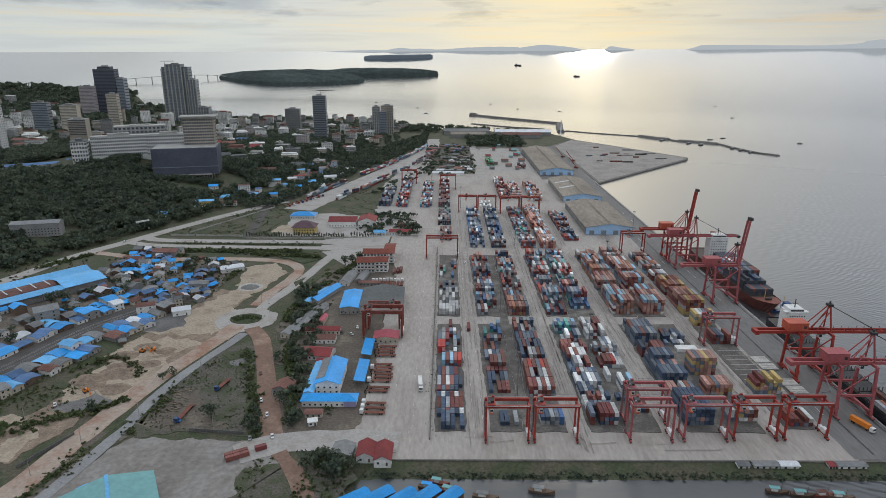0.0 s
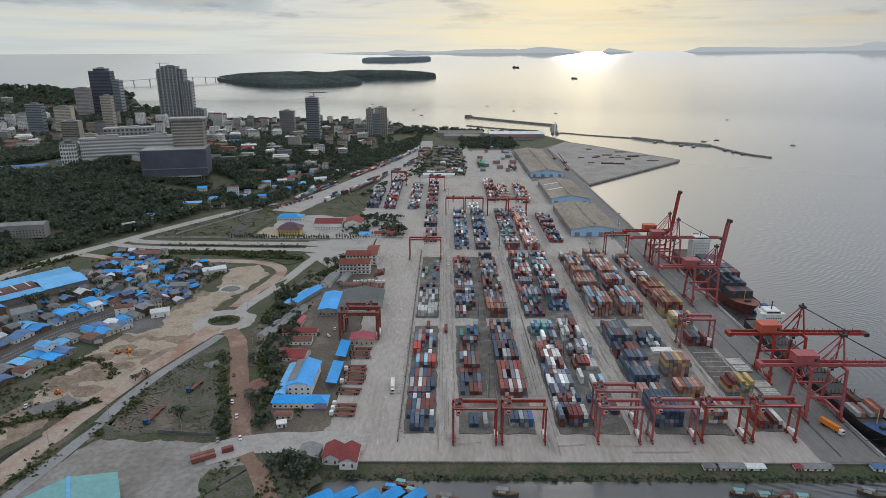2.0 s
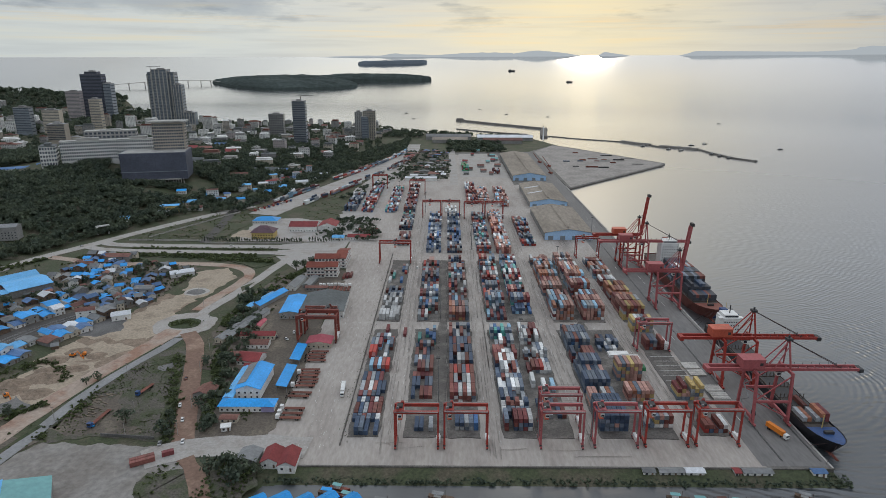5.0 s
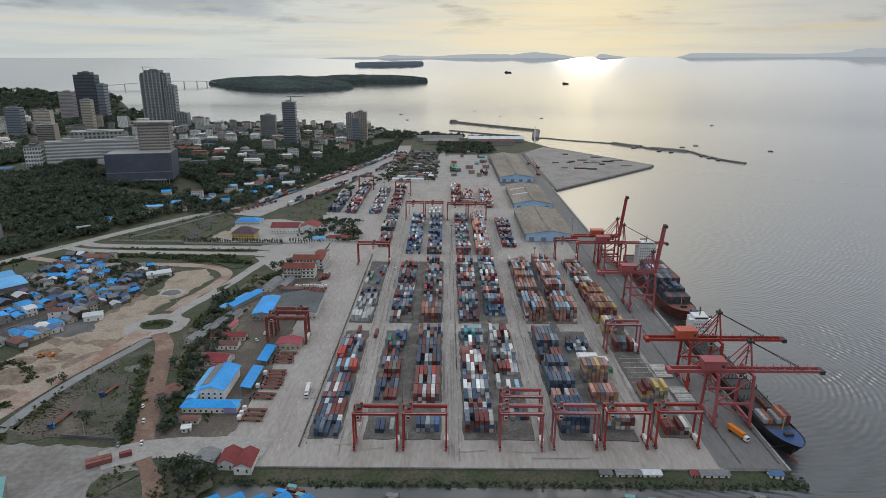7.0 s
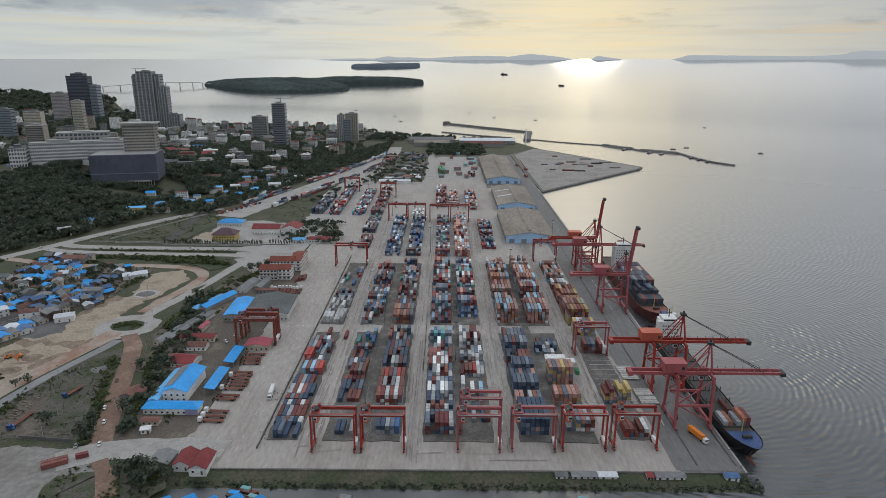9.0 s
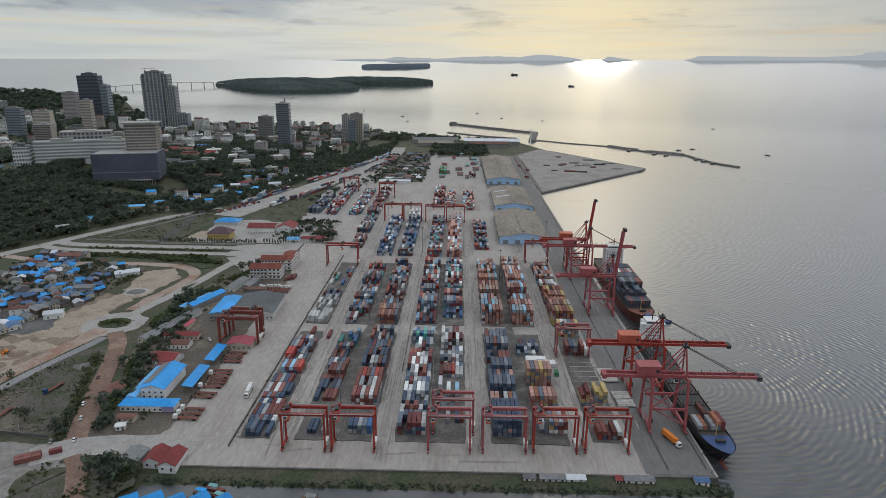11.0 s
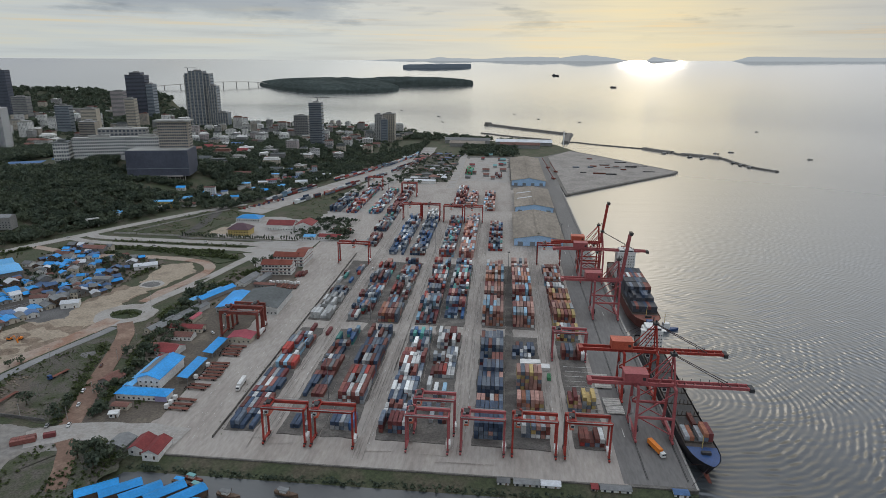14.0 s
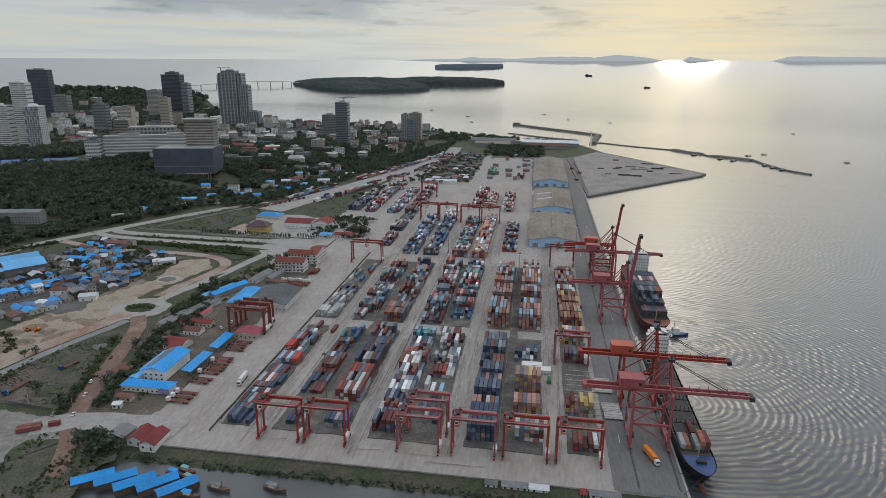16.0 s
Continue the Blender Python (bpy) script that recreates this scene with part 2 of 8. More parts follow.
reg("roof_white", (0.58, 0.60, 0.62), rough=0.6, var=0.2, s1=0.06, s2=0.8, rnd=0.15)
reg("roof_magenta", (0.45, 0.10, 0.13), rough=0.6, var=0.2, s1=0.1, s2=0.9)
reg("shed_roof", (0.310, 0.271, 0.226), rough=0.95, spec=0.05, var=0.25, s1=0.03, s2=0.3, stretch=(1, 0.3, 1), bump=0.15)
reg("shed_fascia", (0.40, 0.60, 0.84), rough=0.6, var=0.12, s1=0.08, s2=0.8)
reg("wall_white", (0.74, 0.735, 0.71), rough=0.85, var=0.2, s1=0.07, s2=0.8, rnd=0.2)
reg("wall_cream", (0.55, 0.49, 0.40), rough=0.85, var=0.2, s1=0.07, s2=0.8, rnd=0.15)
reg("wall_grey", (0.30, 0.295, 0.285), rough=0.85, var=0.25, s1=0.07, s2=0.8, rnd=0.25)
reg("wall_bluish", (0.50, 0.57, 0.66), rough=0.85, var=0.2, s1=0.1, s2=0.8, rnd=0.2)
reg("wall_yellow", (0.55, 0.42, 0.17), rough=0.85, var=0.2, s1=0.1, s2=0.8)
reg("wall_lilac", (0.36, 0.32, 0.50), rough=0.85, var=0.15, s1=0.1, s2=0.8)
reg("wall_wood", (0.16, 0.11, 0.08), rough=0.9, var=0.35, s1=0.1, s2=1.2, rnd=0.3)
reg("facade_dark", (0.095, 0.105, 0.14), rough=0.55, var=0.2, s1=0.04, s2=0.4)
reg("facade_slate", (0.22, 0.25, 0.28), rough=0.5, var=0.2, s1=0.04, s2=0.4)
reg("facade_beige", (0.40, 0.355, 0.30), rough=0.8, var=0.15, s1=0.05, s2=0.5)
reg("facade_pink", (0.43, 0.38, 0.37), rough=0.8, var=0.15, s1=0.05, s2=0.5)
reg("leaf", (0.100, 0.126, 0.094), rough=0.7, var=0.4, s1=0.05, s2=0.4, bump=0, isle=0.35, spec=0.05, col2=(0.135, 0.160, 0.108), spot=0.52)
reg("leaf_light", (0.12, 0.15, 0.062), rough=0.7, var=0.4, s1=0.05, s2=0.5, bump=0, isle=0.45)
reg("leaf_far", (0.070, 0.086, 0.080), rough=0.9, var=0.3, s1=0.006, s2=0.05, bump=0, spec=0.05)
reg("bark", (0.10, 0.075, 0.055), rough=0.9, var=0.3, s1=0.3, s2=2)
reg("hull_black", (0.025, 0.025, 0.03), rough=0.45, var=0.3, s1=0.05, s2=0.5)
reg("hull_brown", (0.14, 0.045, 0.035), rough=0.6, var=0.3, s1=0.05, s2=0.6)
reg("hull_red", (0.22, 0.07, 0.05), rough=0.6, var=0.3, s1=0.08, s2=0.6)
reg("deck_blue", (0.03, 0.075, 0.20), rough=0.5, var=0.2, s1=0.1, s2=0.8)
reg("deck_grey", (0.10, 0.085, 0.075), rough=0.7, var=0.35, s1=0.12, s2=0.9)
reg("cover_pale", (0.50, 0.48, 0.44), rough=0.7, var=0.3, s1=0.25, s2=1.2)
reg("hatch", (0.38, 0.375, 0.35), rough=0.7, var=0.3, s1=0.1, s2=0.9)
reg("trailer", (0.19, 0.07, 0.05), rough=0.8, var=0.35, s1=0.2, s2=1.2, rnd=0.25)
reg("truck_orange", (0.72, 0.22, 0.03), rough=0.5, var=0.12)
# base colour paled to blue-grey, haze painted into the wooded island
reg("island_haze", (0.17, 0.20, 0.23), rough=1.0, var=0.1, s1=0.002, s2=0.01, bump=0, spec=0)
# horizon ridges glow pale grey-blue: emission put in to stand for haze
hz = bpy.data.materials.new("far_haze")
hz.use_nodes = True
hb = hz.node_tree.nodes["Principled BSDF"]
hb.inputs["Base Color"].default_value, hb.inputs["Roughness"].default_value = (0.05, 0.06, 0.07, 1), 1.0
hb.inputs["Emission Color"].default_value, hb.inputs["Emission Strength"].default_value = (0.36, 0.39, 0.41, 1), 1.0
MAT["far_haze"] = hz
for key in ("leaf", "leaf_light", "leaf_far"):
    lt = MAT[key].node_tree
    lb = lt.nodes["Principled BSDF"]
    tl, mx = lt.nodes.new("ShaderNodeBsdfTranslucent"), lt.nodes.new("ShaderNodeMixShader")
    lt.links.new(lb.inputs["Base Color"].links[0].from_socket, tl.inputs["Color"])
    mx.inputs[0].default_value = 0.0 if key == "leaf_far" else 0.4
    lt.links.new(lb.outputs[0], mx.inputs[1]), lt.links.new(tl.outputs[0], mx.inputs[2])
    lt.links.new(mx.outputs[0], lt.nodes["Material Output"].inputs["Surface"])
reg("rock", (0.15, 0.14, 0.125), rough=0.9, var=0.4, s1=0.08, s2=0.6, bump=0.6)
CC = {"brown": (0.18, 0.062, 0.05), "rust": (0.25, 0.095, 0.08), "orange": (0.40, 0.165, 0.10), "maroon": (0.18, 0.05, 0.052), "navy": (0.055, 0.085, 0.14),
      "blue": (0.06, 0.14, 0.30), "slate": (0.15, 0.185, 0.235), "grey": (0.31, 0.33, 0.345), "white": (0.66, 0.67, 0.66), "teal": (0.10, 0.33, 0.30),
      "yellow": (0.48, 0.36, 0.15), "sky": (0.28, 0.46, 0.60), "green": (0.06, 0.24, 0.11), "pink": (0.55, 0.16, 0.36), "salmon": (0.44, 0.25, 0.21), "red": (0.38, 0.055, 0.045), "charcoal": (0.055, 0.06, 0.072)}
for k, c in CC.items():
    reg("box_" + k, c, rough=0.6, var=0.22, s1=0.12, s2=0.9, bump=0.08, rnd=0.34, isle=0.34)


WAKE, SEA_Z = (280, 100), -3.0


def sea_material():
    m = bpy.data.materials.new("sea_water")
    m.use_nodes = True
    t = m.node_tree
    b = t.nodes["Principled BSDF"]
    g = t.nodes.new("ShaderNodeNewGeometry")
    # index of refraction raised with distance from the camera, brightening the far sea's reflection
    dv = t.nodes.new("ShaderNodeVectorMath")
    dv.operation = "DISTANCE"
    dv.inputs[1].default_value = (90, -285, 0)
    t.links.new(g.outputs["Position"], dv.inputs[0])
    reach = t.nodes.new("ShaderNodeMapRange")
    reach.inputs["From Max"].default_value = 5000
    t.links.new(dv.outputs["Value"], reach.inputs["Value"])
    calm = t.nodes.new("ShaderNodeMath")
    calm.operation = "MULTIPLY"
    calm.inputs[1].default_value = 20
    t.links.new(ramp(t, reach.outputs[0], [(0.078, (0.092, 0.092, 0.092)), (0.15, (0.22, 0.22, 0.22)), (0.30, (0.42, 0.42, 0.42)), (0.45, (0.80, 0.80, 0.80)), (0.68, (0.80, 0.80, 0.80))]), calm.inputs[0])
    # index of refraction lowered westward, to dim the bay's reflection there
    westward = t.nodes.new("ShaderNodeVectorMath")
    westward.operation = "DOT_PRODUCT"
    westward.inputs[1].default_value = (-0.0004, 0, 0)
    t.links.new(g.outputs["Position"], westward.inputs[0])
    west = t.nodes.new("ShaderNodeMath")
    west.operation = "MULTIPLY"
    t.links.new(calm.outputs[0], west.inputs[0])
    t.links.new(ramp(t, westward.outputs["Value"], [(0.24, (1, 1, 1)), (0.46, (0.56, 0.56, 0.56)), (0.85, (0.36, 0.36, 0.36))]), west.inputs[1])
    t.links.new(west.outputs[0], b.inputs["IOR"])
    # roughness falls with distance, tuned to soften near sparkle and tighten the far glint
    range_out = t.nodes.new("ShaderNodeMapRange")
    range_out.inputs["From Max"].default_value = 5000
    t.links.new(dv.outputs["Value"], range_out.inputs["Value"])
    rough = ramp(t, range_out.outputs[0], [(0.08, (0.33, 0.33, 0.33)), (0.16, (0.32, 0.32, 0.32)), (0.34, (0.24, 0.24, 0.24)), (0.70, (0.21, 0.21, 0.21)), (0.91, (0.10, 0.10, 0.10))])
    t.links.new(rough, b.inputs["Roughness"])
    hs = []
    for sc, st, w in ((0.012, (0.5, 2.4, 1), 0.4), (0.07, (0.5, 2.2, 1), 0.12), (0.20, (0.7, 1.6, 1), 0.045), (0.40, (0.6, 2.0, 1), 0.02)):
        mp = t.nodes.new("ShaderNodeMapping")
        mp.inputs["Scale"].default_value = st
        t.links.new(g.outputs["Position"], mp.inputs[0])
        n = t.nodes.new("ShaderNodeTexNoise")
        n.inputs["Scale"].default_value, n.inputs["Detail"].default_value = sc, 4
        t.links.new(mp.outputs[0], n.inputs["Vector"])
        k = t.nodes.new("ShaderNodeMath")
        k.operation = "MULTIPLY"
        k.inputs[1].default_value = w
        t.links.new(n.outputs["Fac"], k.inputs[0])
        hs.append(k.outputs[0])
    # rings of a wake in three trains that cross
    def node(kind, op, a_, b_=None):
        m_ = t.nodes.new(kind)
        m_.operation = op
        for i, q in enumerate((a_, b_)):
            if q is None:
                continue
            if isinstance(q, (int, float, tuple)):
                m_.inputs[i].default_value = q
            else:
                t.links.new(q, m_.inputs[i])
        return m_.outputs["Value"] if op in ("LENGTH", "DISTANCE", "DOT_PRODUCT") or kind == "ShaderNodeMath" else m_.outputs[0]

    def soft_noise(scale, detail):
        n_ = t.nodes.new("ShaderNodeTexNoise")
        n_.inputs["Scale"].default_value, n_.inputs["Detail"].default_value = scale, detail
        t.links.new(g.outputs["Position"], n_.inputs["Vector"])
        return n_.outputs["Fac"]

    bend, broken = soft_noise(0.014, 4), soft_noise(0.045, 3)
    spread = t.nodes.new("ShaderNodeMapRange")
    spread.inputs["From Max"].default_value = 1000
    t.links.new(node("ShaderNodeVectorMath", "DISTANCE", g.outputs["Position"], (WAKE[0], WAKE[1], SEA_Z)), spread.inputs["Value"])
    reaches = ramp(t, spread.outputs[0], [(0.0, (0.2, 0.2, 0.2)), (0.06, (0.7, 0.7, 0.7)), (0.14, (1, 1, 1)), (0.5, (0.8, 0.8, 0.8)), (0.9, (0.3, 0.3, 0.3))])
    # smooth water in the shelter of the long pier
    open_water = ramp(t, node("ShaderNodeVectorMath", "DOT_PRODUCT", g.outputs["Position"], (0.001, -0.00035, 0)), [(0.16, (0, 0, 0)), (0.30, (1, 1, 1))])
    power = node("ShaderNodeMath", "MULTIPLY", reaches, open_water)
    # waves fade with distance from the camera, to hold down sun sparkle
    power = node("ShaderNodeMath", "MULTIPLY", power, ramp(t, reach.outputs[0], [(0.09, (1, 1, 1)), (0.15, (0.5, 0.5, 0.5)), (0.30, (0.2, 0.2, 0.2))]))
    for cx, cy, wave, warp, high in ((WAKE[0], WAKE[1], 4.6, 20.0, 0.30), (WAKE[0] + 30, WAKE[1] + 90, 6.2, 24.0, 0.20), (200, 850, 9.0, 50.0, 0.25)):
        run = node("ShaderNodeVectorMath", "DISTANCE", g.outputs["Position"], (cx, cy, SEA_Z))
        run = node("ShaderNodeMath", "ADD", run, node("ShaderNodeMath", "MULTIPLY", bend, warp))
        crest = node("ShaderNodeMath", "SINE", node("ShaderNodeMath", "MULTIPLY", run, 2 * math.pi / wave))
        amp = node("ShaderNodeMath", "MULTIPLY", power, ramp(t, broken, [(0.32, (0.2, 0.2, 0.2)), (0.62, (1, 1, 1))]))
        hs.append(node("ShaderNodeMath", "MULTIPLY", node("ShaderNodeMath", "MULTIPLY", crest, amp), high))
    h = hs[0]
    for o in hs[1:]:
        a = t.nodes.new("ShaderNodeMath")
        t.links.new(h, a.inputs[0]), t.links.new(o, a.inputs[1])
        h = a.outputs[0]
    bp = t.nodes.new("ShaderNodeBump")
    bp.inputs["Strength"].default_value, bp.inputs["Distance"].default_value = 1.0, 1.0
    t.links.new(h, bp.inputs["Height"])
    t.links.new(bp.outputs[0], b.inputs["Normal"])
    n = t.nodes.new("ShaderNodeTexNoise")
    n.inputs["Scale"].default_value, n.inputs["Detail"].default_value = 0.004, 5
    t.links.new(g.outputs["Position"], n.inputs["Vector"])
    t.links.new(ramp(t, n.outputs["Fac"], [(0.3, (0.034, 0.040, 0.044)), (0.7, (0.046, 0.052, 0.056))]), b.inputs["Base Color"])
    return m


MAT["sea"] = sea_material()


# ---- mesh building ----
class Shape:
    """Boxes, beams, tubes and sheets gathered into one mesh."""

    def __init__(self, *keys):
        self.keys, self.v, self.f, self.m = list(keys), [], [], []

    def add(self, verts, faces, key=None):
        i = len(self.v)
        if key is not None and key not in self.keys:
            self.keys.append(key)
        k = self.keys.index(key) if key is not None else 0
        self.v += [tuple(p) for p in verts]
        self.f += [tuple(i + j for j in f) for f in faces]
        self.m += [k] * len(faces)
        return self

    def box(self, x0, y0, z0, x1, y1, z1, key=None):
        return self.add([(x0, y0, z0), (x1, y0, z0), (x1, y1, z0), (x0, y1, z0), (x0, y0, z1), (x1, y0, z1), (x1, y1, z1), (x0, y1, z1)],
                        [(0, 3, 2, 1), (4, 5, 6, 7), (0, 1, 5, 4), (1, 2, 6, 5), (2, 3, 7, 6), (3, 0, 4, 7)], key)

    def beam(self, p, q, w, h=None, key=None):
        p, q, h = Vector(p), Vector(q), h or w
        d = (q - p).normalized()
        side = d.cross(Vector((0, 0, 1)))
        side = (side if side.length > 1e-3 else Vector((1, 0, 0))).normalized()
        up = side.cross(d)
        vs = [e + side * a * w / 2 + up * b * h / 2 for e in (p, q) for a, b in ((-1, -1), (1, -1), (1, 1), (-1, 1))]
        return self.add(vs, [(0, 3, 2, 1), (4, 5, 6, 7), (0, 1, 5, 4), (1, 2, 6, 5), (2, 3, 7, 6), (3, 0, 4, 7)], key)

    def tube(self, p, q, r, n=8, r2=None, key=None):
        p, q, r2 = Vector(p), Vector(q), r if r2 is None else r2
        d = (q - p).normalized()
        side = d.cross(Vector((0, 0, 1)))
        side = (side if side.length > 1e-3 else Vector((1, 0, 0))).normalized()
        up = side.cross(d)
        ring = [(math.cos(2 * math.pi * k / n), math.sin(2 * math.pi * k / n)) for k in range(n)]
        vs = [p + (side * a + up * b) * r for a, b in ring] + [q + (side * a + up * b) * r2 for a, b in ring]
        fs = [(k, (k + 1) % n, n + (k + 1) % n, n + k) for k in range(n)] + [tuple(reversed(range(n))), tuple(range(n, 2 * n))]
        return self.add(vs, fs, key)

    def prism(self, poly, z0, z1, key=None):
        n = len(poly)
        area = sum(poly[k][0] * poly[(k + 1) % n][1] - poly[(k + 1) % n][0] * poly[k][1] for k in range(n))
        poly = list(poly) if area > 0 else list(reversed(poly))
        vs = [(x, y, z0) for x, y in poly] + [(x, y, z1) for x, y in poly]
        return self.add(vs, [(k, (k + 1) % n, n + (k + 1) % n, n + k) for k in range(n)] + [tuple(reversed(range(n))), tuple(range(n, 2 * n))], key)

    def gable(self, x0, y0, x1, y1, z, rise, along="y", over=0.5, thick=0.18, key=None):
        """A gable roof with two thick slopes; along: the way of its ridge."""
        if along == "y":
            xm = (x0 + x1) / 2
            sec = [(x0 - over, z - over * rise / ((x1 - x0) / 2)), (xm, z + rise), (x1 + over, z - over * rise / ((x1 - x0) / 2))]
            a, b = y0 - over, y1 + over
            vs = [(x, e, zz + t) for e in (a, b) for t in (0, thick) for x, zz in sec]
        else:
            ym = (y0 + y1) / 2
            sec = [(y0 - over, z - over * rise / ((y1 - y0) / 2)), (ym, z + rise), (y1 + over, z - over * rise / ((y1 - y0) / 2))]
            a, b = x1 + over, x0 - over
            vs = [(e, y, zz + t) for e in (a, b) for t in (0, thick) for y, zz in sec]
        return self.add(vs, [(0, 1, 4, 3), (1, 2, 5, 4), (6, 9, 10, 7), (7, 10, 11, 8), (3, 4, 10, 9), (4, 5, 11, 10), (0, 6, 7, 1), (1, 7, 8, 2), (0, 3, 9, 6), (2, 8, 11, 5)], key)

    def hip(self, x0, y0, x1, y1, z, rise, over=0.6, key=None):
        x0, y0, x1, y1 = x0 - over, y0 - over, x1 + over, y1 + over
        w, d = x1 - x0, y1 - y0
        k = min(w, d) / 2
        a, b = ((x0 + k, (y0 + y1) / 2), (x1 - k, (y0 + y1) / 2)) if w > d else (((x0 + x1) / 2, y0 + k), ((x0 + x1) / 2, y1 - k))
        vs = [(x0, y0, z), (x1, y0, z), (x1, y1, z), (x0, y1, z), (*a, z + rise), (*b, z + rise)]
        fs = [(0, 1, 5, 4), (1, 2, 5), (2, 3, 4, 5), (3, 0, 4)] if w > d else [(0, 1, 4), (1, 2, 5, 4), (2, 3, 5), (3, 0, 4, 5)]
        return self.add(vs, fs + [(3, 2, 1, 0)], key)

    def mesh(self, name):
        me = bpy.data.meshes.new(name)
        me.from_pydata(self.v, [], self.f)
        for k in self.keys:
            me.materials.append(MAT[k])
        me.polygons.foreach_set("material_index", self.m)
        me.update()
        return me


def part(name, shape, parent=None, label="", at=None):
    ob = new(name, shape.mesh(name) if isinstance(shape, Shape) else shape)
    if at is not None:
        ob.matrix_basis = at
    ob.parent = parent
    if label:
        ob["label"] = label
    return ob


def thing(name, label, category, at=None, group="", kind=""):
    ob = new(name)
    ob.empty_display_size = 1
    if at is not None:
        ob.matrix_basis = at
    return tagged(ob, label, category, group, kind)


def solid(name, shape, label, category, group="", kind="", at=None):
    return tagged(part(name, shape, at=at), label, category, group, kind)


rng = random.Random(7)


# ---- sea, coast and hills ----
# far sea bent up into a bowl so its rim fits the camera's horizon
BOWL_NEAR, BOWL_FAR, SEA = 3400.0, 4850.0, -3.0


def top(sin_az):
    """The height of the sea's rim, by the sine of the bearing; fitted to the camera's horizon."""
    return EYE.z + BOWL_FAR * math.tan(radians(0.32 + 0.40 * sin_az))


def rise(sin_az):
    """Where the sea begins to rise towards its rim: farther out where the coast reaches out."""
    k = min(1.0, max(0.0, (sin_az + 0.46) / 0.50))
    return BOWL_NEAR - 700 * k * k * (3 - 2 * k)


# the slope is shaped so the sun's glint falls just under the rim
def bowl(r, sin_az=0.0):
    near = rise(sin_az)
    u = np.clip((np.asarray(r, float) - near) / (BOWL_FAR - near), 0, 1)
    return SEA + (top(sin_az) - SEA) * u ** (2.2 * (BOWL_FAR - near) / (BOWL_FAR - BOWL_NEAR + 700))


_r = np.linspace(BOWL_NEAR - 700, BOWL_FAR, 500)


def far(x, y, h=0.0):
    """Brings a far place on the sea nearer, along its line of sight, on to the rim where the sea meets the sky."""
    dx, dy = x - EYE.x, y - EYE.y
    d = math.hypot(dx, dy)
    k = top(dx / d)
    true = (k - SEA) / np.maximum((k - bowl(_r, dx / d)) / _r, 1e-4)
    r = d if d < BOWL_NEAR - 700 else float(np.interp(d, true, _r))
    return (EYE.x + dx * r / d, EYE.y + dy * r / d, float(bowl(r, dx / d)) + h * r / d)


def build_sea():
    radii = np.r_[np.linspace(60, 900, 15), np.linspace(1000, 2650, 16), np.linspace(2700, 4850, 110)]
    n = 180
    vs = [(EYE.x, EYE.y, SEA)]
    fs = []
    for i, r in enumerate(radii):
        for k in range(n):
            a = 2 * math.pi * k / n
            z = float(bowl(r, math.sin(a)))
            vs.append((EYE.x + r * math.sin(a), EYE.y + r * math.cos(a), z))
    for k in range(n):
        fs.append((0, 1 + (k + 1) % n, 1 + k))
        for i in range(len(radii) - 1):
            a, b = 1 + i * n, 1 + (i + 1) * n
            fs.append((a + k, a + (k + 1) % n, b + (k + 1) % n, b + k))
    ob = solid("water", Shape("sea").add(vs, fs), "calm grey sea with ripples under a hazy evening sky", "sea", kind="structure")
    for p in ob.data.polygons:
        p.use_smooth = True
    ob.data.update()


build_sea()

COAST = [(259, -19), (-38, -19), (-48, -120), (-60, -700), (-3600, -700), (-3600, 1900), (-2900, 2700), (-1900, 2960), (-1640, 2900), (-1420, 2600), (-1290, 2420), (-1200, 2240), (-943, 2130),
         (-806, 1960), (-639, 1900), (-272, 1830), (-168, 1760), (-18, 1560), (130, 1490), (300, 1440), (345, 1300), (257, 1180), (257, 500), (257, 50)]
HILL_EDGE_Y = [-500, 260, 463, 571, 900, 1124, 1400, 4000]
HILL_EDGE_X = [-560, -430, -336, -290, -190, -120, -60, -60]


def ground_height(x, y):
    """The lie of the land, without the coast."""
    x, y = np.asarray(x, float), np.asarray(y, float)
    h = 40 * np.exp(-((x + 620) / 290) ** 2 - ((y - 740) / 330) ** 2)
    h = h + 16 * np.exp(-((x + 330) / 220) ** 2 - ((y - 1080) / 260) ** 2)
    h = h + 30 * np.exp(-((x + 1250) / 420) ** 2 - ((y - 1150) / 420) ** 2)
    h = h + 66 * np.exp(-((x + 1990) / 560) ** 4 - ((y - 2480) / 210) ** 2)
    h = h + 58 * np.exp(-((x + 1370) / 150) ** 2 - ((y - 2330) / 130) ** 2)
    # the terrace that the long white block stands on
    h = h + 20 * np.exp(-((x + 520) / 72) ** 2 - ((y - 708) / 32) ** 2)
    edge = np.interp(y, HILL_EDGE_Y, HILL_EDGE_X)
    t = np.clip((edge - x) / 120, 0, 1)
    return h * t * t * (3 - 2 * t)


def shore(x, y):
    """Metres inside the coast line (negative: in the sea)."""
    x, y = np.asarray(x, float), np.asarray(y, float)
    best, inside = np.full(x.shape, 1e9), np.zeros(x.shape, bool)
    for (ax, ay), (bx, by) in zip(COAST, COAST[1:] + COAST[:1]):
        t = np.clip(((x - ax) * (bx - ax) + (y - ay) * (by - ay)) / ((bx - ax) ** 2 + (by - ay) ** 2), 0, 1)
        best = np.minimum(best, np.hypot(x - ax - t * (bx - ax), y - ay - t * (by - ay)))
        if ay != by:
            inside ^= ((ay > y) != (by > y)) & (x < (bx - ax) * (y - ay) / (by - ay) + ax)
    return np.where(inside, best, -best)


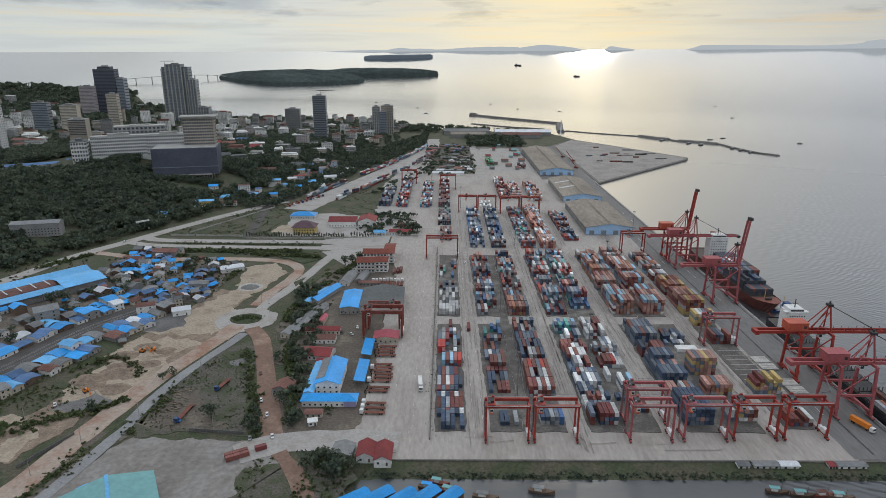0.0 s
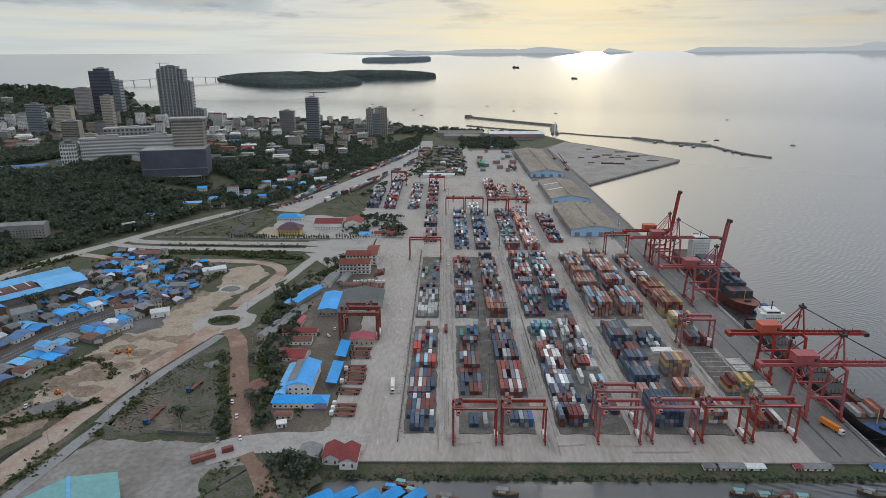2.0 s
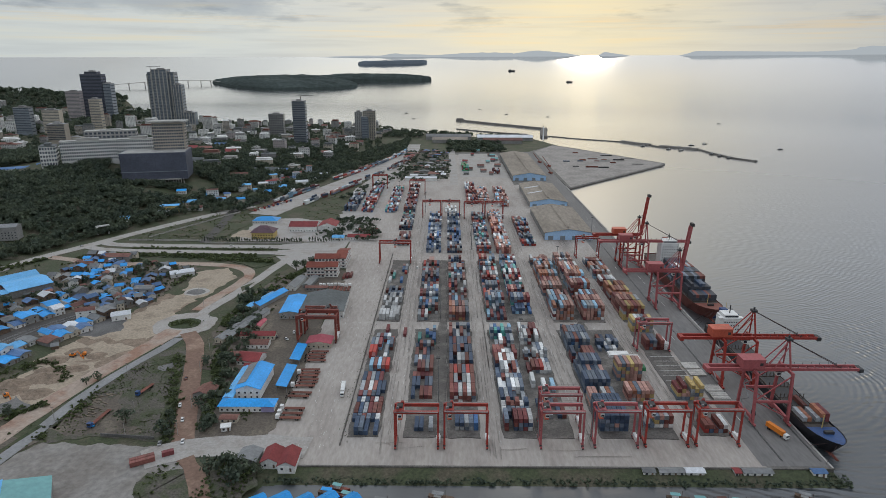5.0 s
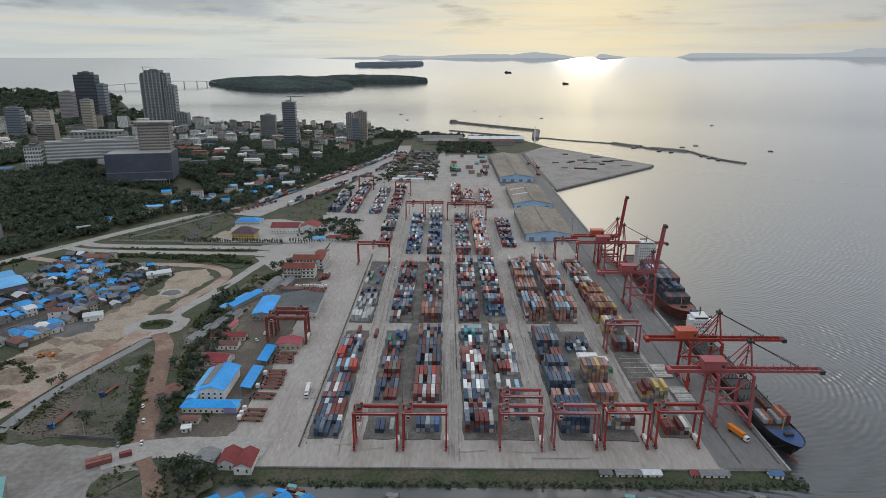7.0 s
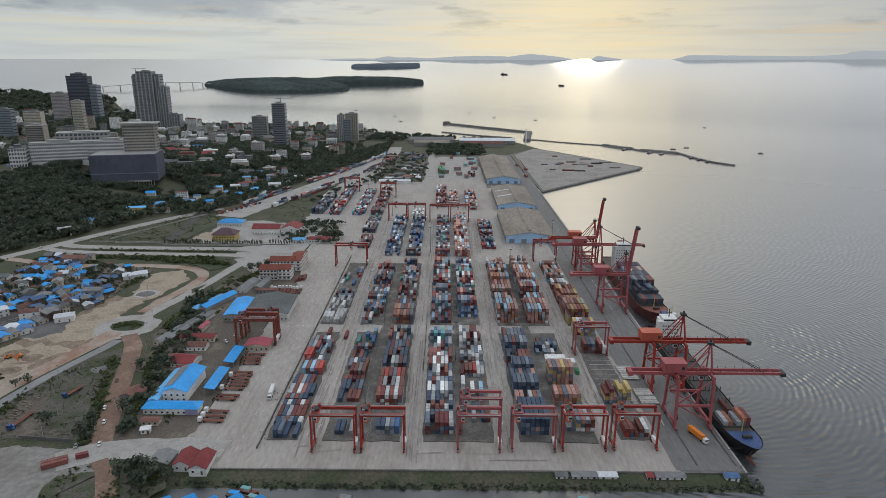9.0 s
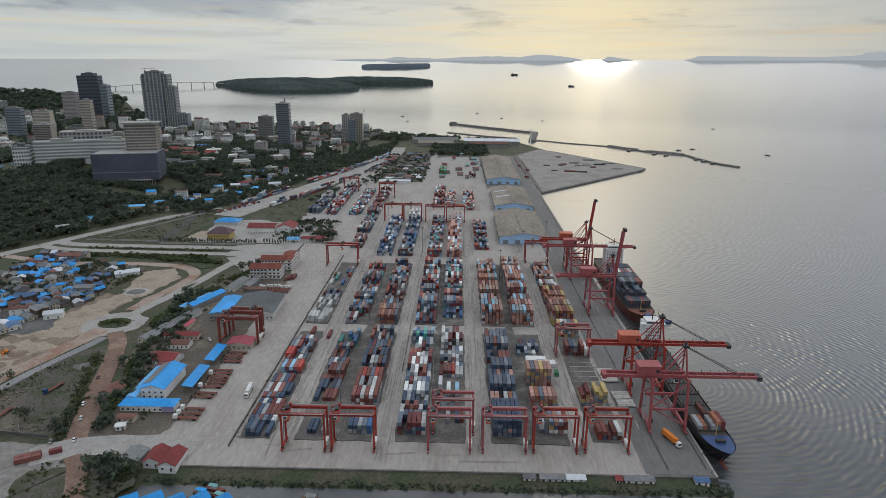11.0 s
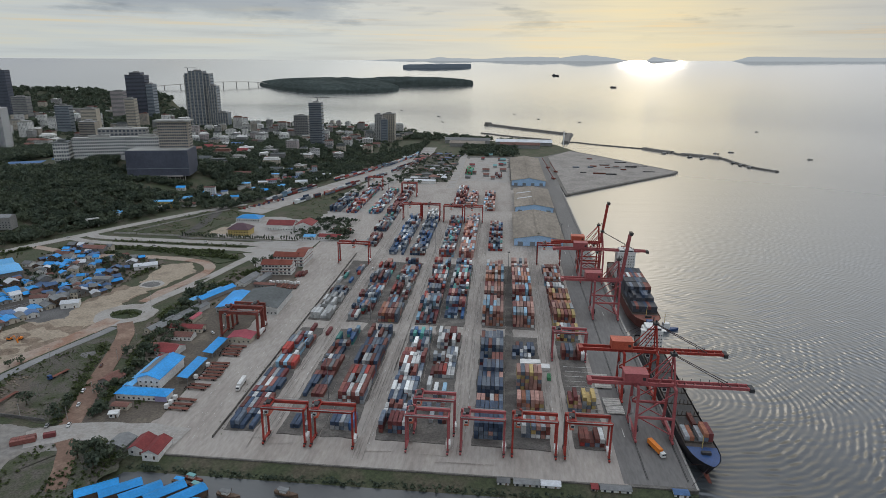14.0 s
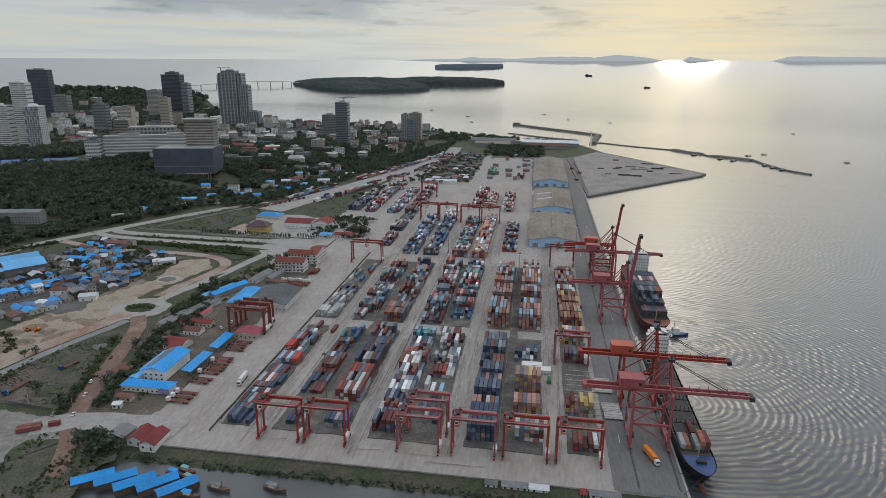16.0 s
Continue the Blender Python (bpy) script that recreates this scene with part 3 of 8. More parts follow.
def build_land():
    xs = np.r_[np.linspace(-3600, -1300, 50), np.linspace(-1270, -480, 48), np.linspace(-470, 360, 120)]
    ys = np.r_[np.linspace(-700, -90, 22), np.linspace(-80, 700, 112), np.linspace(712, 1700, 90), np.linspace(1720, 3000, 60)]
    X, Y = np.meshgrid(xs, ys)
    s = shore(X, Y)
    Z = np.where(s > 0, np.minimum(s * 0.28 - 3.4, -0.15) + ground_height(X, Y), np.maximum(-8, -3.4 + s * 0.3))
    rough = np.array([noise.noise((x * 0.02, y * 0.02, 0)) for x, y in zip(X.ravel(), Y.ravel())]).reshape(X.shape)
    Z = Z + rough * np.clip(ground_height(X, Y) / 8, 0, 2.5)
    nx = len(xs)
    vs = list(zip(X.ravel().tolist(), Y.ravel().tolist(), Z.ravel().tolist()))
    fs = [(j * nx + i, j * nx + i + 1, (j + 1) * nx + i + 1, (j + 1) * nx + i) for j in range(len(ys) - 1) for i in range(nx - 1)]
    ob = solid("ground", Shape("grass").add(vs, fs), "rough green and brown land with low hills", "ground", kind="structure")
    for p in ob.data.polygons:
        p.use_smooth = True


build_land()
LAYER = [0.0]


def patch(name, pts, key, label, category="ground", rag=0.0, z=None, thick=0.3, step=2.2):
    """A flat piece of the ground with a slightly uneven edge; each one lies a little over the last."""
    LAYER[0] += 0.006
    z = LAYER[0] if z is None else z
    if rag:
        out = []
        for (ax, ay), (bx, by) in zip(pts, pts[1:] + pts[:1]):
            n = max(1, int(math.hypot(bx - ax, by - ay) / step))
            for k in range(n):
                x, y = ax + (bx - ax) * k / n, ay + (by - ay) * k / n
                f, g = noise.noise((x * 0.11, y * 0.11, 1)) * 2 + 0.3 * noise.noise((x * 0.43, y * 0.43, 4)), noise.noise((x * 0.11, y * 0.11, 7)) * 2 + 0.3 * noise.noise((x * 0.43, y * 0.43, 9))
                out.append((x + rag * f, y + rag * g))
        pts = out
    return solid(name, Shape(key).prism(pts, z - thick, z), label, category, kind="structure")


def smooth_line(pts, n=8):
    out = []
    P = [Vector(p) for p in pts]
    P = [P[0] * 2 - P[1]] + P + [P[-1] * 2 - P[-2]]
    for a, b, c, d in zip(P, P[1:], P[2:], P[3:]):
        for k in range(n):
            t = k / n
            out.append(0.5 * (2 * b + (c - a) * t + (2 * a - 5 * b + 4 * c - d) * t * t + (3 * b - a - 3 * c + d) * t ** 3))
    return out + [P[-2]]


def ribbon(name, pts, width, key, label, category="road", n=8, rag=0.0, high=0.0, shift=0.0):
    """A road along a smooth line."""
    LAYER[0] += 0.006
    line = smooth_line([(x, y) for x, y in pts], n)
    sh = Shape(key)
    vs, fs = [], []
    for k, p in enumerate(line):
        d = (line[min(k + 1, len(line) - 1)] - line[max(k - 1, 0)]).normalized()
        s = Vector((d.y, -d.x))
        w = width / 2 + (rag * noise.noise((p.x * 0.08, p.y * 0.08, 3)) if rag else 0)
        z = LAYER[0] + high
        for off, zz in ((shift - w, z - 0.3), (shift - w, z), (shift + w, z), (shift + w, z - 0.3)):
            q = p + s * off
            vs.append((q.x, q.y, zz))
    for k in range(len(line) - 1):
        a, b = 4 * k, 4 * k + 4
        fs += [(a, a + 1, b + 1, b), (a + 1, a + 2, b + 2, b + 1), (a + 2, a + 3, b + 3, b + 2)]
    return solid(name, sh.add(vs, [tuple(reversed(f)) for f in fs]), label, category, kind="structure")


# yard, quay and pier
solid("quay", Shape("stone_quay").prism([(-22, -6), (259.6, -6), (259.6, 766), (259, 1180), (-45, 1150), (-60, 740), (-57, 440), (-57, 380), (-40, 300), (-40, 30), (-22, 10)], -7, -0.05),
      "concrete quay and yard base with a stained stone face", "quay", kind="structure")
patch("yard_pavement", [(-24, -5), (225, -5), (225, 770), (172, 772), (172, 1000), (60, 1150), (-40, 1150), (-62, 740), (-60, 540), (-38, 500), (-57, 440), (-57, 380), (-44, 300), (-44, 30), (-70, 22), (-70, 6)],
      "concrete_yard", "worn beige concrete paving of the container yard", "pavement")
patch("quay_apron", [(223, -4), (259, -4), (259, 764), (256, 1170), (222, 1170), (222, 190), (223, 100)], "asphalt_quay", "dark grey asphalt apron along the quay edge", "pavement")
solid("pier", Shape("stone_quay", "pier_concrete").prism([(262, 740), (497, 985), (512, 1012), (372, 1235), (325, 1300), (250, 1180)], -7, 0.1)
      .prism([(266, 752), (494, 990), (506, 1012), (370, 1226), (322, 1290), (262, 1180)], 0.1, 0.16, "pier_concrete"), "triangular concrete pier with a dark stone edge", "pier", kind="structure")
solid("embankment", Shape("scrub").add([(-40, -6.3, -1.9), (259.6, -6.3, -1.9), (259.6, -9, -2.2), (-40, -9, -2.2), (260, -14, -2.6), (-40, -14, -2.6), (262, -21, -3.4), (-40, -21, -3.4)],
      [(0, 3, 2, 1), (3, 5, 4, 2), (5, 7, 6, 4)]), "overgrown green embankment between yard and creek", "embankment", kind="structure")
solid("kerb", Shape("stone_quay").box(-20, -6.4, -0.5, 259.6, -5.8, 0.3), "low concrete kerb along the yard edge", "kerb", kind="structure")
for y0, y1 in ((-5.5, 200), (200.5, 480), (480.5, 764)):
    solid("quay_edge", Shape("kerb").box(258.8, y0, -1.2, 259.9, y1, 0.25), "worn concrete edge beam of the quay", "kerb", kind="structure")

# behind the yard
patch("depot_ground", [(-34, 826), (60, 826), (63, 1150), (-22, 1150)], "rubble", "dark weedy ground round the depot", rag=3)
patch("depot_ground", [(82, 846), (172, 840), (168, 1140), (84, 1140)], "road_concrete", "pale worn concrete ground between road and transit shed", rag=3)

# open ground, roads and lots west of the yard
patch("grass_field", [(-170, 106), (-146, 131), (-128, 138), (-112, 72), (-98, 14), (-142, 20), (-168, 14), (-176, 30)], "rubble", "fenced field of weeds and dark rubble", rag=2)
patch("rubble_field", [(-168, 60), (-150, 66), (-140, 40), (-120, 24), (-150, 20), (-172, 24)], "dirt_dark", "bare dark dirt with planks and rubble", rag=4)
patch("weed_patch", [(-158, 108), (-142, 122), (-130, 124), (-126, 104), (-140, 92)], "grass", "patch of bright weeds in the field", rag=4)
patch("weed_patch", [(-128, 90), (-119, 96), (-104, 34), (-112, 26)], "grass", "weedy strip along the field edge", rag=2)
patch("gravel_lot", [(-146, 104), (-138, 112), (-131, 106), (-138, 97)], "gravel", "pale gravel heap spread on the field", rag=2)
patch("concrete_lot", [(-170, 14), (-112, 10), (-92, 10), (-80, -6), (-86, -24), (-112, -70), (-205, -90), (-186, -20)], "concrete_lot", "empty worn concrete lot", "pavement", rag=2)
patch("bare_ground", [(-250, 24), (-226, -10), (-204, 40), (-180, 92), (-162, 150), (-170, 182), (-164, 240), (-196, 244), (-212, 190), (-220, 150), (-226, 112), (-228, 96), (-232, 60)], "mound", "trodden bare earth round the building plots", rag=4)
patch("sand_lot", [(-238, 62), (-215, 40), (-196, 58), (-180, 92), (-190, 112), (-226, 104), (-236, 84)], "sand", "bare sandy building plot with mounds", rag=3)
patch("sand_lot", [(-236, 100), (-190, 116), (-172, 132), (-186, 142), (-228, 140)], "sand", "bare sandy building plot with mounds", rag=3)
patch("sand_lot", [(-226, 150), (-172, 146), (-166, 168), (-172, 205), (-160, 250), (-150, 290), (-168, 318), (-196, 306), (-186, 245), (-208, 192)], "sand", "bare sandy building plot inside the road loop", rag=3)
patch("sand_lot", [(-290, 40), (-240, 34), (-220, 12), (-234, -20), (-300, -20)], "sand", "bare sandy building plot beside the village", rag=3)
patch("pit_rim", [(-174 + 11.5 * math.cos(a / 14 * math.pi), 250 + 10 * math.sin(a / 14 * math.pi)) for a in range(28)], "kerb", "pale rim round a pit of rubble", rag=1.0)
patch("pit", [(-174 + 8.5 * math.cos(a / 14 * math.pi), 249 + 7 * math.sin(a / 14 * math.pi)) for a in range(28)], "gravel", "dark round pit of broken stone", rag=1.0)
patch("gravel_lot", [(-245, 165), (-224, 150), (-200, 160), (-206, 190), (-236, 186)], "gravel", "grey gravel plot", rag=3)
patch("gravel_lot", [(-232, 44), (-214, 36), (-200, 50), (-216, 62)], "gravel", "pile of grey gravel", rag=3)
patch("work_yard", [(-116, 100), (-70, 96), (-44, 60), (-44, 300), (-60, 330), (-92, 300), (-106, 220)], "dirt_dark", "dark oily ground of the workshops", rag=3)
patch("dirt_pit", [(-92, 30), (-84, 40), (-70, 33), (-72, 22), (-86, 18)], "dirt_dark", "dark muddy pit beside the entrance road", rag=1.5)
patch("bare_ground", [(-128, 186), (-118, 250), (-106, 296), (-92, 300), (-88, 232), (-104, 150), (-112, 130), (-124, 150)], "dirt_dark", "trodden earth between the roundabout and the sheds", rag=3)
patch("bare_ground", [(-196, 20), (-172, 14), (-186, -20), (-205, -90), (-230, -95), (-206, -30)], "dirt_dark", "dark earth between the lot and the road", rag=2)
patch("bare_ground", [(-92, 12), (-60, 8), (-44, 6), (-44, 60), (-70, 96), (-100, 100), (-96, 40)], "dirt_dark", "dark trodden earth round the workshops", rag=2)
patch("bare_ground", [(-96, -14), (-62, -4), (-42, -8), (-42, -64), (-104, -64)], "rubble", "dark rubble and weeds at the creek side", rag=3)
patch("plaza", [(-132, 362), (-100, 318), (-82, 290), (-62, 300), (-58, 440), (-70, 415), (-110, 412), (-134, 404)], "road_concrete", "concrete forecourt before the port gate", "pavement")
patch("field_grass", [(-236, 560), (-200, 500), (-215, 420), (-330, 422), (-315, 460)], "grass", "grassy field beside the railway", rag=3)
patch("hall_pavement", [(-190, 418), (-46, 415), (-36, 760), (-20, 1000), (-60, 960), (-96, 720), (-110, 560), (-140, 530), (-196, 522)], "road_concrete", "worn concrete ground round the halls and depot", "pavement", rag=1.5)
patch("bare_ground", [(-205, 436), (-178, 430), (-176, 462), (-200, 468)], "sand", "pale bare sand beside the villa", rag=2)
patch("field_grass", [(-143, 529), (-93, 507), (-84, 640), (-88, 715), (-100, 690)], "grass", "patch of green lawn with pale bare spots", rag=2)

patch("village_ground", [(-345, 20), (-320, 15), (-232, 180), (-205, 235), (-196, 318), (-330, 330), (-330, 250), (-400, 160)], "dirt_dark", "trodden dark earth between the village houses", rag=4)
ROAD = "pale dusty concrete road"
ribbon("road", [(-470, 150), (-412, 262), (-387, 337), (-352, 401), (-318, 463), (-270, 540), (-225, 600)], 15, "road_concrete", ROAD)
ribbon("road", [(-356, 392), (-320, 380), (-230, 374), (-130, 371), (-60, 372)], 11, "road_concrete", ROAD)
ribbon("road", [(-345, 412), (-320, 400), (-230, 396), (-130, 395), (-60, 396)], 13, "road_concrete", ROAD)
ribbon("road", [(-372, 352), (-330, 340), (-282, 330), (-205, 331), (-160, 322), (-140, 300), (-142, 268), (-152, 232), (-156, 205)], 11, "road_pink", "reddish dirt road curving in a loop", rag=2)
ribbon("road", [(-110, 372), (-116, 340), (-122, 312), (-128, 280), (-138, 240), (-148, 205), (-150, 185)], 10, "road_concrete", ROAD, rag=1)
patch("roundabout_road", [(-155 + 24 * math.cos(a / 16 * math.pi), 176 + 24 * math.sin(a / 16 * math.pi)) for a in range(32)], "road_concrete", "dusty concrete roundabout", "road", rag=1.5)
ribbon("road", [(-220, -90), (-206, -40), (-195, 20), (-187, 60), (-175, 100), (-163, 135), (-157, 165)], 15, "road_pink", "sandy dirt carriageway", rag=2, shift=-2)
ribbon("road", [(-208, -100), (-191, -45), (-180, 10), (-175, 60), (-164, 105), (-154, 132), (-149, 150)], 7.5, "road_grey", "grey concrete carriageway beside the dirt lane")
ribbon("verge", [(-180.5, 58), (-174, 86), (-165, 114), (-157, 138)], 2.0, "scrub", "narrow green median strip", "verge")
ribbon("verge", [(-214, -80), (-199, -40), (-186, 8), (-180, 30)], 3.0, "scrub", "narrow green median strip", "verge")
ribbon("road", [(-146, 160), (-133, 140), (-122, 110), (-108, 66), (-96, 30), (-88, 4)], 12, "road_red", "red earth road with cars", rag=1)
ribbon("road", [(-106, -2), (-96, 4), (-78, 10), (-45, 12), (-20, 10)], 19, "road_concrete", "concrete entrance road to the yard", rag=1.5)
ribbon("road", [(-84, 0), (-72, -16), (-60, -40)], 9, "road_red", "red earth ramp down to the creek", rag=2)
ribbon("road", [(-198, 548), (-180, 604), (-150, 690), (-75, 930), (-34, 1125), (-30, 1300)], 42, "road_concrete", "wide concrete road beside the rail yard", rag=2)
ribbon("road", [(69, 770), (70, 980), (72, 1200), (120, 1330)], 14, "road_concrete", ROAD)
ribbon("rail_bed", [(-330, 20), (-296, 91), (-274, 155), (-248, 196), (-222, 240)], 24, "ballast", "dark railway bed through the village", "railway")
ribbon("rail_bed", [(-226, 410), (-230, 450), (-238, 520), (-243, 575), (-215, 650)], 12, "ballast", "dark railway bed", "railway")
for off in (-3.2, -1.7, 1.7, 3.2):
    ribbon("rail", [(-330, 20), (-296, 91), (-274, 155), (-248, 196), (-222, 240)], 0.35, "metal_grey", "rusty steel rail", "rail", shift=off, high=0.1)
patch("traffic_island", [(-155 + 13 * math.cos(a / 14 * math.pi), 177 + 10 * math.sin(a / 14 * math.pi)) for a in range(28)], "scrub", "round planted traffic island", "traffic island", rag=0.8, z=0.45, thick=0.6)
patch("traffic_island", [(-190, 352), (-130, 350), (-122, 336), (-138, 318), (-168, 338)], "scrub", "planted traffic island with bushes", "traffic island", rag=1, z=0.4, thick=0.6)
patch("traffic_island", [(-330, 356), (-200, 352), (-140, 352), (-120, 362), (-200, 365), (-320, 368)], "scrub", "planted median between the roads", "traffic island", rag=1, z=0.38, thick=0.6)
patch("traffic_island", [(-300, 387), (-140, 382), (-120, 383), (-140, 386), (-300, 390)], "scrub", "narrow planted median", "traffic island", rag=0.5, z=0.38, thick=0.6)
patch("traffic_island", [(-132, 250), (-128, 276), (-137, 262)], "grass", "small triangular green island", "traffic island", z=0.38, thick=0.6)

# worn bays under the stacks and painted lines
COLS = {"a": 0.5, "b": 32.5, "c": 58.0, "d": 89.5, "e": 111.5, "f": 144.5, "g": 169.5, "h": 202.0}
for k, x in COLS.items():
    patch("stack_bay", [(x - 1.0, 20 if k != "h" else 24), (x + 17.5, 20 if k != "h" else 24), (x + 17.5, 168), (x - 1.0, 168)], "stack_pad", "dark stained bay under the container stacks", "pavement", rag=0.6)
    patch("stack_bay", [(x - 1.0, 184), (x + 17.5, 184), (x + 17.5, 346), (x - 1.0, 346)], "stack_pad", "dark stained bay under the container stacks", "pavement", rag=0.6)
for x in (50.2, 107.4, 162.4):
    patch("stack_bay", [(x, 20), (x + 6.4, 20), (x + 6.4, 346), (x, 346)], "stack_pad", "dark strip of ground between the container bays", "pavement", rag=0.8)
for k in range(9):
    patch("stack_bay", [(203, 66 + k * 7), (222, 66 + k * 7), (222, 66.35 + k * 7), (203, 66.35 + k * 7)], "paint_mark", "pale painted slot line", "road marking")
LAYER[0] += 0.006
tracks = Shape("tyre_mark")
for lane in (19.5, 76.5, 130.5, 188.5):
    for k in range(7):
        x, y = lane + 1.6 * k + rng.uniform(-0.5, 0.5), rng.uniform(0, 30)
        w = rng.uniform(0.25, 0.7)
        while y < (520 if lane > 0 else 330):
            n = rng.uniform(8, 40)
            x += rng.uniform(-0.25, 0.25)
            if rng.random() < 0.7:
                tracks.box(x, y, LAYER[0] - 0.03, x + w, y + n, LAYER[0])
            y += n + rng.uniform(0, 6)
for k in range(5):
    x, y, n = rng.uniform(-20, 185), rng.uniform(-2, 17), rng.uniform(8, 34)
    dy = rng.uniform(-2.5, 2.5)
    tracks.beam((x, y, LAYER[0] - 0.012), (x + n, y + dy, LAYER[0] - 0.012), rng.uniform(0.25, 0.8), 0.02)
solid("tyre_marks", tracks, "dark tyre tracks worn into the concrete lanes", "stains", kind="stuff")
marks = Shape("paint_mark")
for x in (22.0, 27.5, 79.5, 86.5, 133.0, 139.5, 191.5):
    for k in range(70):
        y = 14 + k * 9.5
        if rng.random() < 0.7:
            marks.box(x, y, 0.30, x + 0.25, y + 3.5, 0.32)
for y in (171.0, 180.0, 348.0, 357.0):
    for k in range(52):
        if rng.random() < 0.6:
            marks.box(-20 + k * 4.6, y, 0.30, -18.6 + k * 4.6, y + 0.3, 0.32)
for x in (-14, -26):
    for k in range(40):
        if rng.random() < 0.75:
            marks.box(x, 10 + k * 12, 0.30, x + 0.3, 13 + k * 12, 0.32)
for x in (230.5, 246.0):
    for k in range(40):
        if rng.random() < 0.2:
            marks.box(x, 10 + k * 14, 0.30, x + 0.4, 19 + k * 14, 0.32)
for k in range(130):
    marks.box(*(lambda x, y: (x, y, 0.30, x + 0.35, y + 0.35, 0.32))(rng.uniform(-26, -6), rng.uniform(5, 160)))
solid("road_marking", marks, "faded white dashes painted on the yard paving", "road marking", kind="stuff")
rails = Shape("metal_dark")
for x in (235.2, 235.8, 255.7, 256.3):
    rails.box(x, 0, 0.28, x + 0.18, 740, 0.36)
solid("crane_rail", rails, "steel crane rails let into the quay", "rail", kind="structure")
wall = thing("yard_fence", "low weathered concrete wall with weeds at the yard side", "wall")
for k in range(30):
    part("panel", Shape("stone_quay").box(-3.2, 12 + k * 12, 0, -2.7, 23.4 + k * 12, 1.3 + 0.3 * rng.random()), wall)


# ---- containers ----
def container_mesh(key, length):
    """A box with corner posts, rails and a ribbed skin."""
    w, h, L = 2.44, 2.59, length
    s = Shape("box_" + key)
    s.box(-w / 2 + 0.05, 0.05, 0.05, w / 2 - 0.05, L - 0.05, h - 0.06)
    for x in (-w / 2, w / 2 - 0.16):
        for y in (0, L - 0.16):
            s.box(x, y, 0, x + 0.16, y + 0.16, h)
        s.box(x, 0.16, h - 0.13, x + 0.12, L - 0.16, h - 0.01)
        s.box(x, 0.16, 0, x + 0.12, L - 0.16, 0.16)
    for y in (0, L - 0.12):
        s.box(-w / 2 + 0.16, y, h - 0.13, w / 2 - 0.16, y + 0.12, h - 0.01)
    n = int(L / 0.6)
    for k in range(n):
        y = 0.3 + k * (L - 0.6) / n
        s.box(-w / 2 + 0.15, y, h - 0.062, w / 2 - 0.15, y + 0.25, h - 0.03)
    return s.mesh("shipping_container")


def door_mesh(key):
    s = Shape("box_" + key, "metal_grey")
    s.box(-1.08, -0.03, 0.15, 1.08, 0.05, 2.45)
    return s.mesh("door")


CMESH, DMESH = {}, {}
WORD = {"brown": "brown", "rust": "faded rust-red", "orange": "orange", "maroon": "dark maroon", "navy": "navy", "blue": "blue", "slate": "slate-blue", "grey": "pale grey", "white": "white",
        "teal": "teal", "yellow": "dull yellow", "sky": "light blue", "green": "green", "pink": "pink", "salmon": "salmon-red", "red": "bright red", "charcoal": "charcoal-grey"}
ONES = [0]


def container(key, x, y, z, length, turn=0.0, group="stacked containers", what="stacked in the yard"):
    """x: its middle line; y: its near end."""
    if (key, length) not in CMESH:
        CMESH[key, length] = container_mesh(key, length)
    if key not in DMESH:
        DMESH[key] = door_mesh(key)
    ob = new("shipping_container", CMESH[key, length])
    ob.matrix_basis = pose(x, y, z, 0, 0, turn)
    tagged(ob, f"{WORD[key]} steel shipping container {what}", "container", group)
    part("door", DMESH[key], ob)
    ONES[0] += 1
    return ob


PAL = {
    "mix": "brown rust maroon maroon grey slate blue navy slate white white maroon navy salmon sky red teal slate grey".split(),
    "cool": "navy slate brown grey rust slate navy white navy maroon white".split(),
    "dull": "brown maroon maroon rust rust slate grey navy white".split(),
    "bluish": "navy slate slate navy blue grey slate brown white".split(),
    "navy": "navy slate navy slate slate navy slate navy salmon".split(),
    "light": "white grey white white brown rust maroon slate grey red".split(),
    "reefer": "white white white white white white grey".split(),
    "warm": "rust salmon orange grey salmon brown white slate salmon maroon salmon grey sky salmon".split(),
    "yellow": "yellow brown yellow grey yellow slate white salmon".split(),
    "ochre": "yellow yellow brown salmon yellow slate yellow salmon".split(),
    "bright": "white grey white slate brown rust maroon red navy sky".split(),
    "green": "green green teal green maroon".split(),
    "teal": "teal sky slate grey teal blue navy".split(),
    "deck": "slate maroon brown grey maroon slate orange brown".split(),
    "pale": "white yellow slate salmon grey navy white maroon".split(),
    "dark": "charcoal charcoal slate charcoal navy charcoal brown charcoal".split(),
    "fire": "salmon orange rust maroon salmon orange slate grey yellow rust".split(),
}
NEAR_Y = 62.0
stock = {}


def put_box(key, x, y, z, length, where):
    if y < NEAR_Y and ONES[0] < 300:
        container(key, x, y, z, length)
        return
    s = stock.setdefault(where, Shape())
    w = 1.22
    s.box(x - w, y, z, x + w, y + length, z + 2.57, "box_" + key)


def stack(x, y0, y1, lo, hi, pal, fill=0.9, forty=0.6, cols=6, where="", tidy=0.75, pitch=2.74):
    """Bays of containers from y0 to y1, each some tiers high."""
    y = y0
    while y < y1 - 6:
        L = 12.19 if rng.random() < forty and y + 12.3 <= y1 + 2 else 6.06
        top = rng.randint(lo, hi)
        same = rng.choice(PAL[pal])
        for c in range(cols):
            if rng.random() > fill:
                continue
            n = top if rng.random() < tidy else max(1, top - rng.randint(0, 2))
            for t in range(n):
                key = same if rng.random() < 0.25 else rng.choice(PAL[pal])
                put_box(key, x + 1.35 + c * pitch + rng.uniform(-0.06, 0.06), y + rng.uniform(-0.08, 0.08), 0.33 + t * 2.6, L, where)
        y += L + (0.45 if rng.random() < 0.75 else rng.uniform(0.8, 2.0))


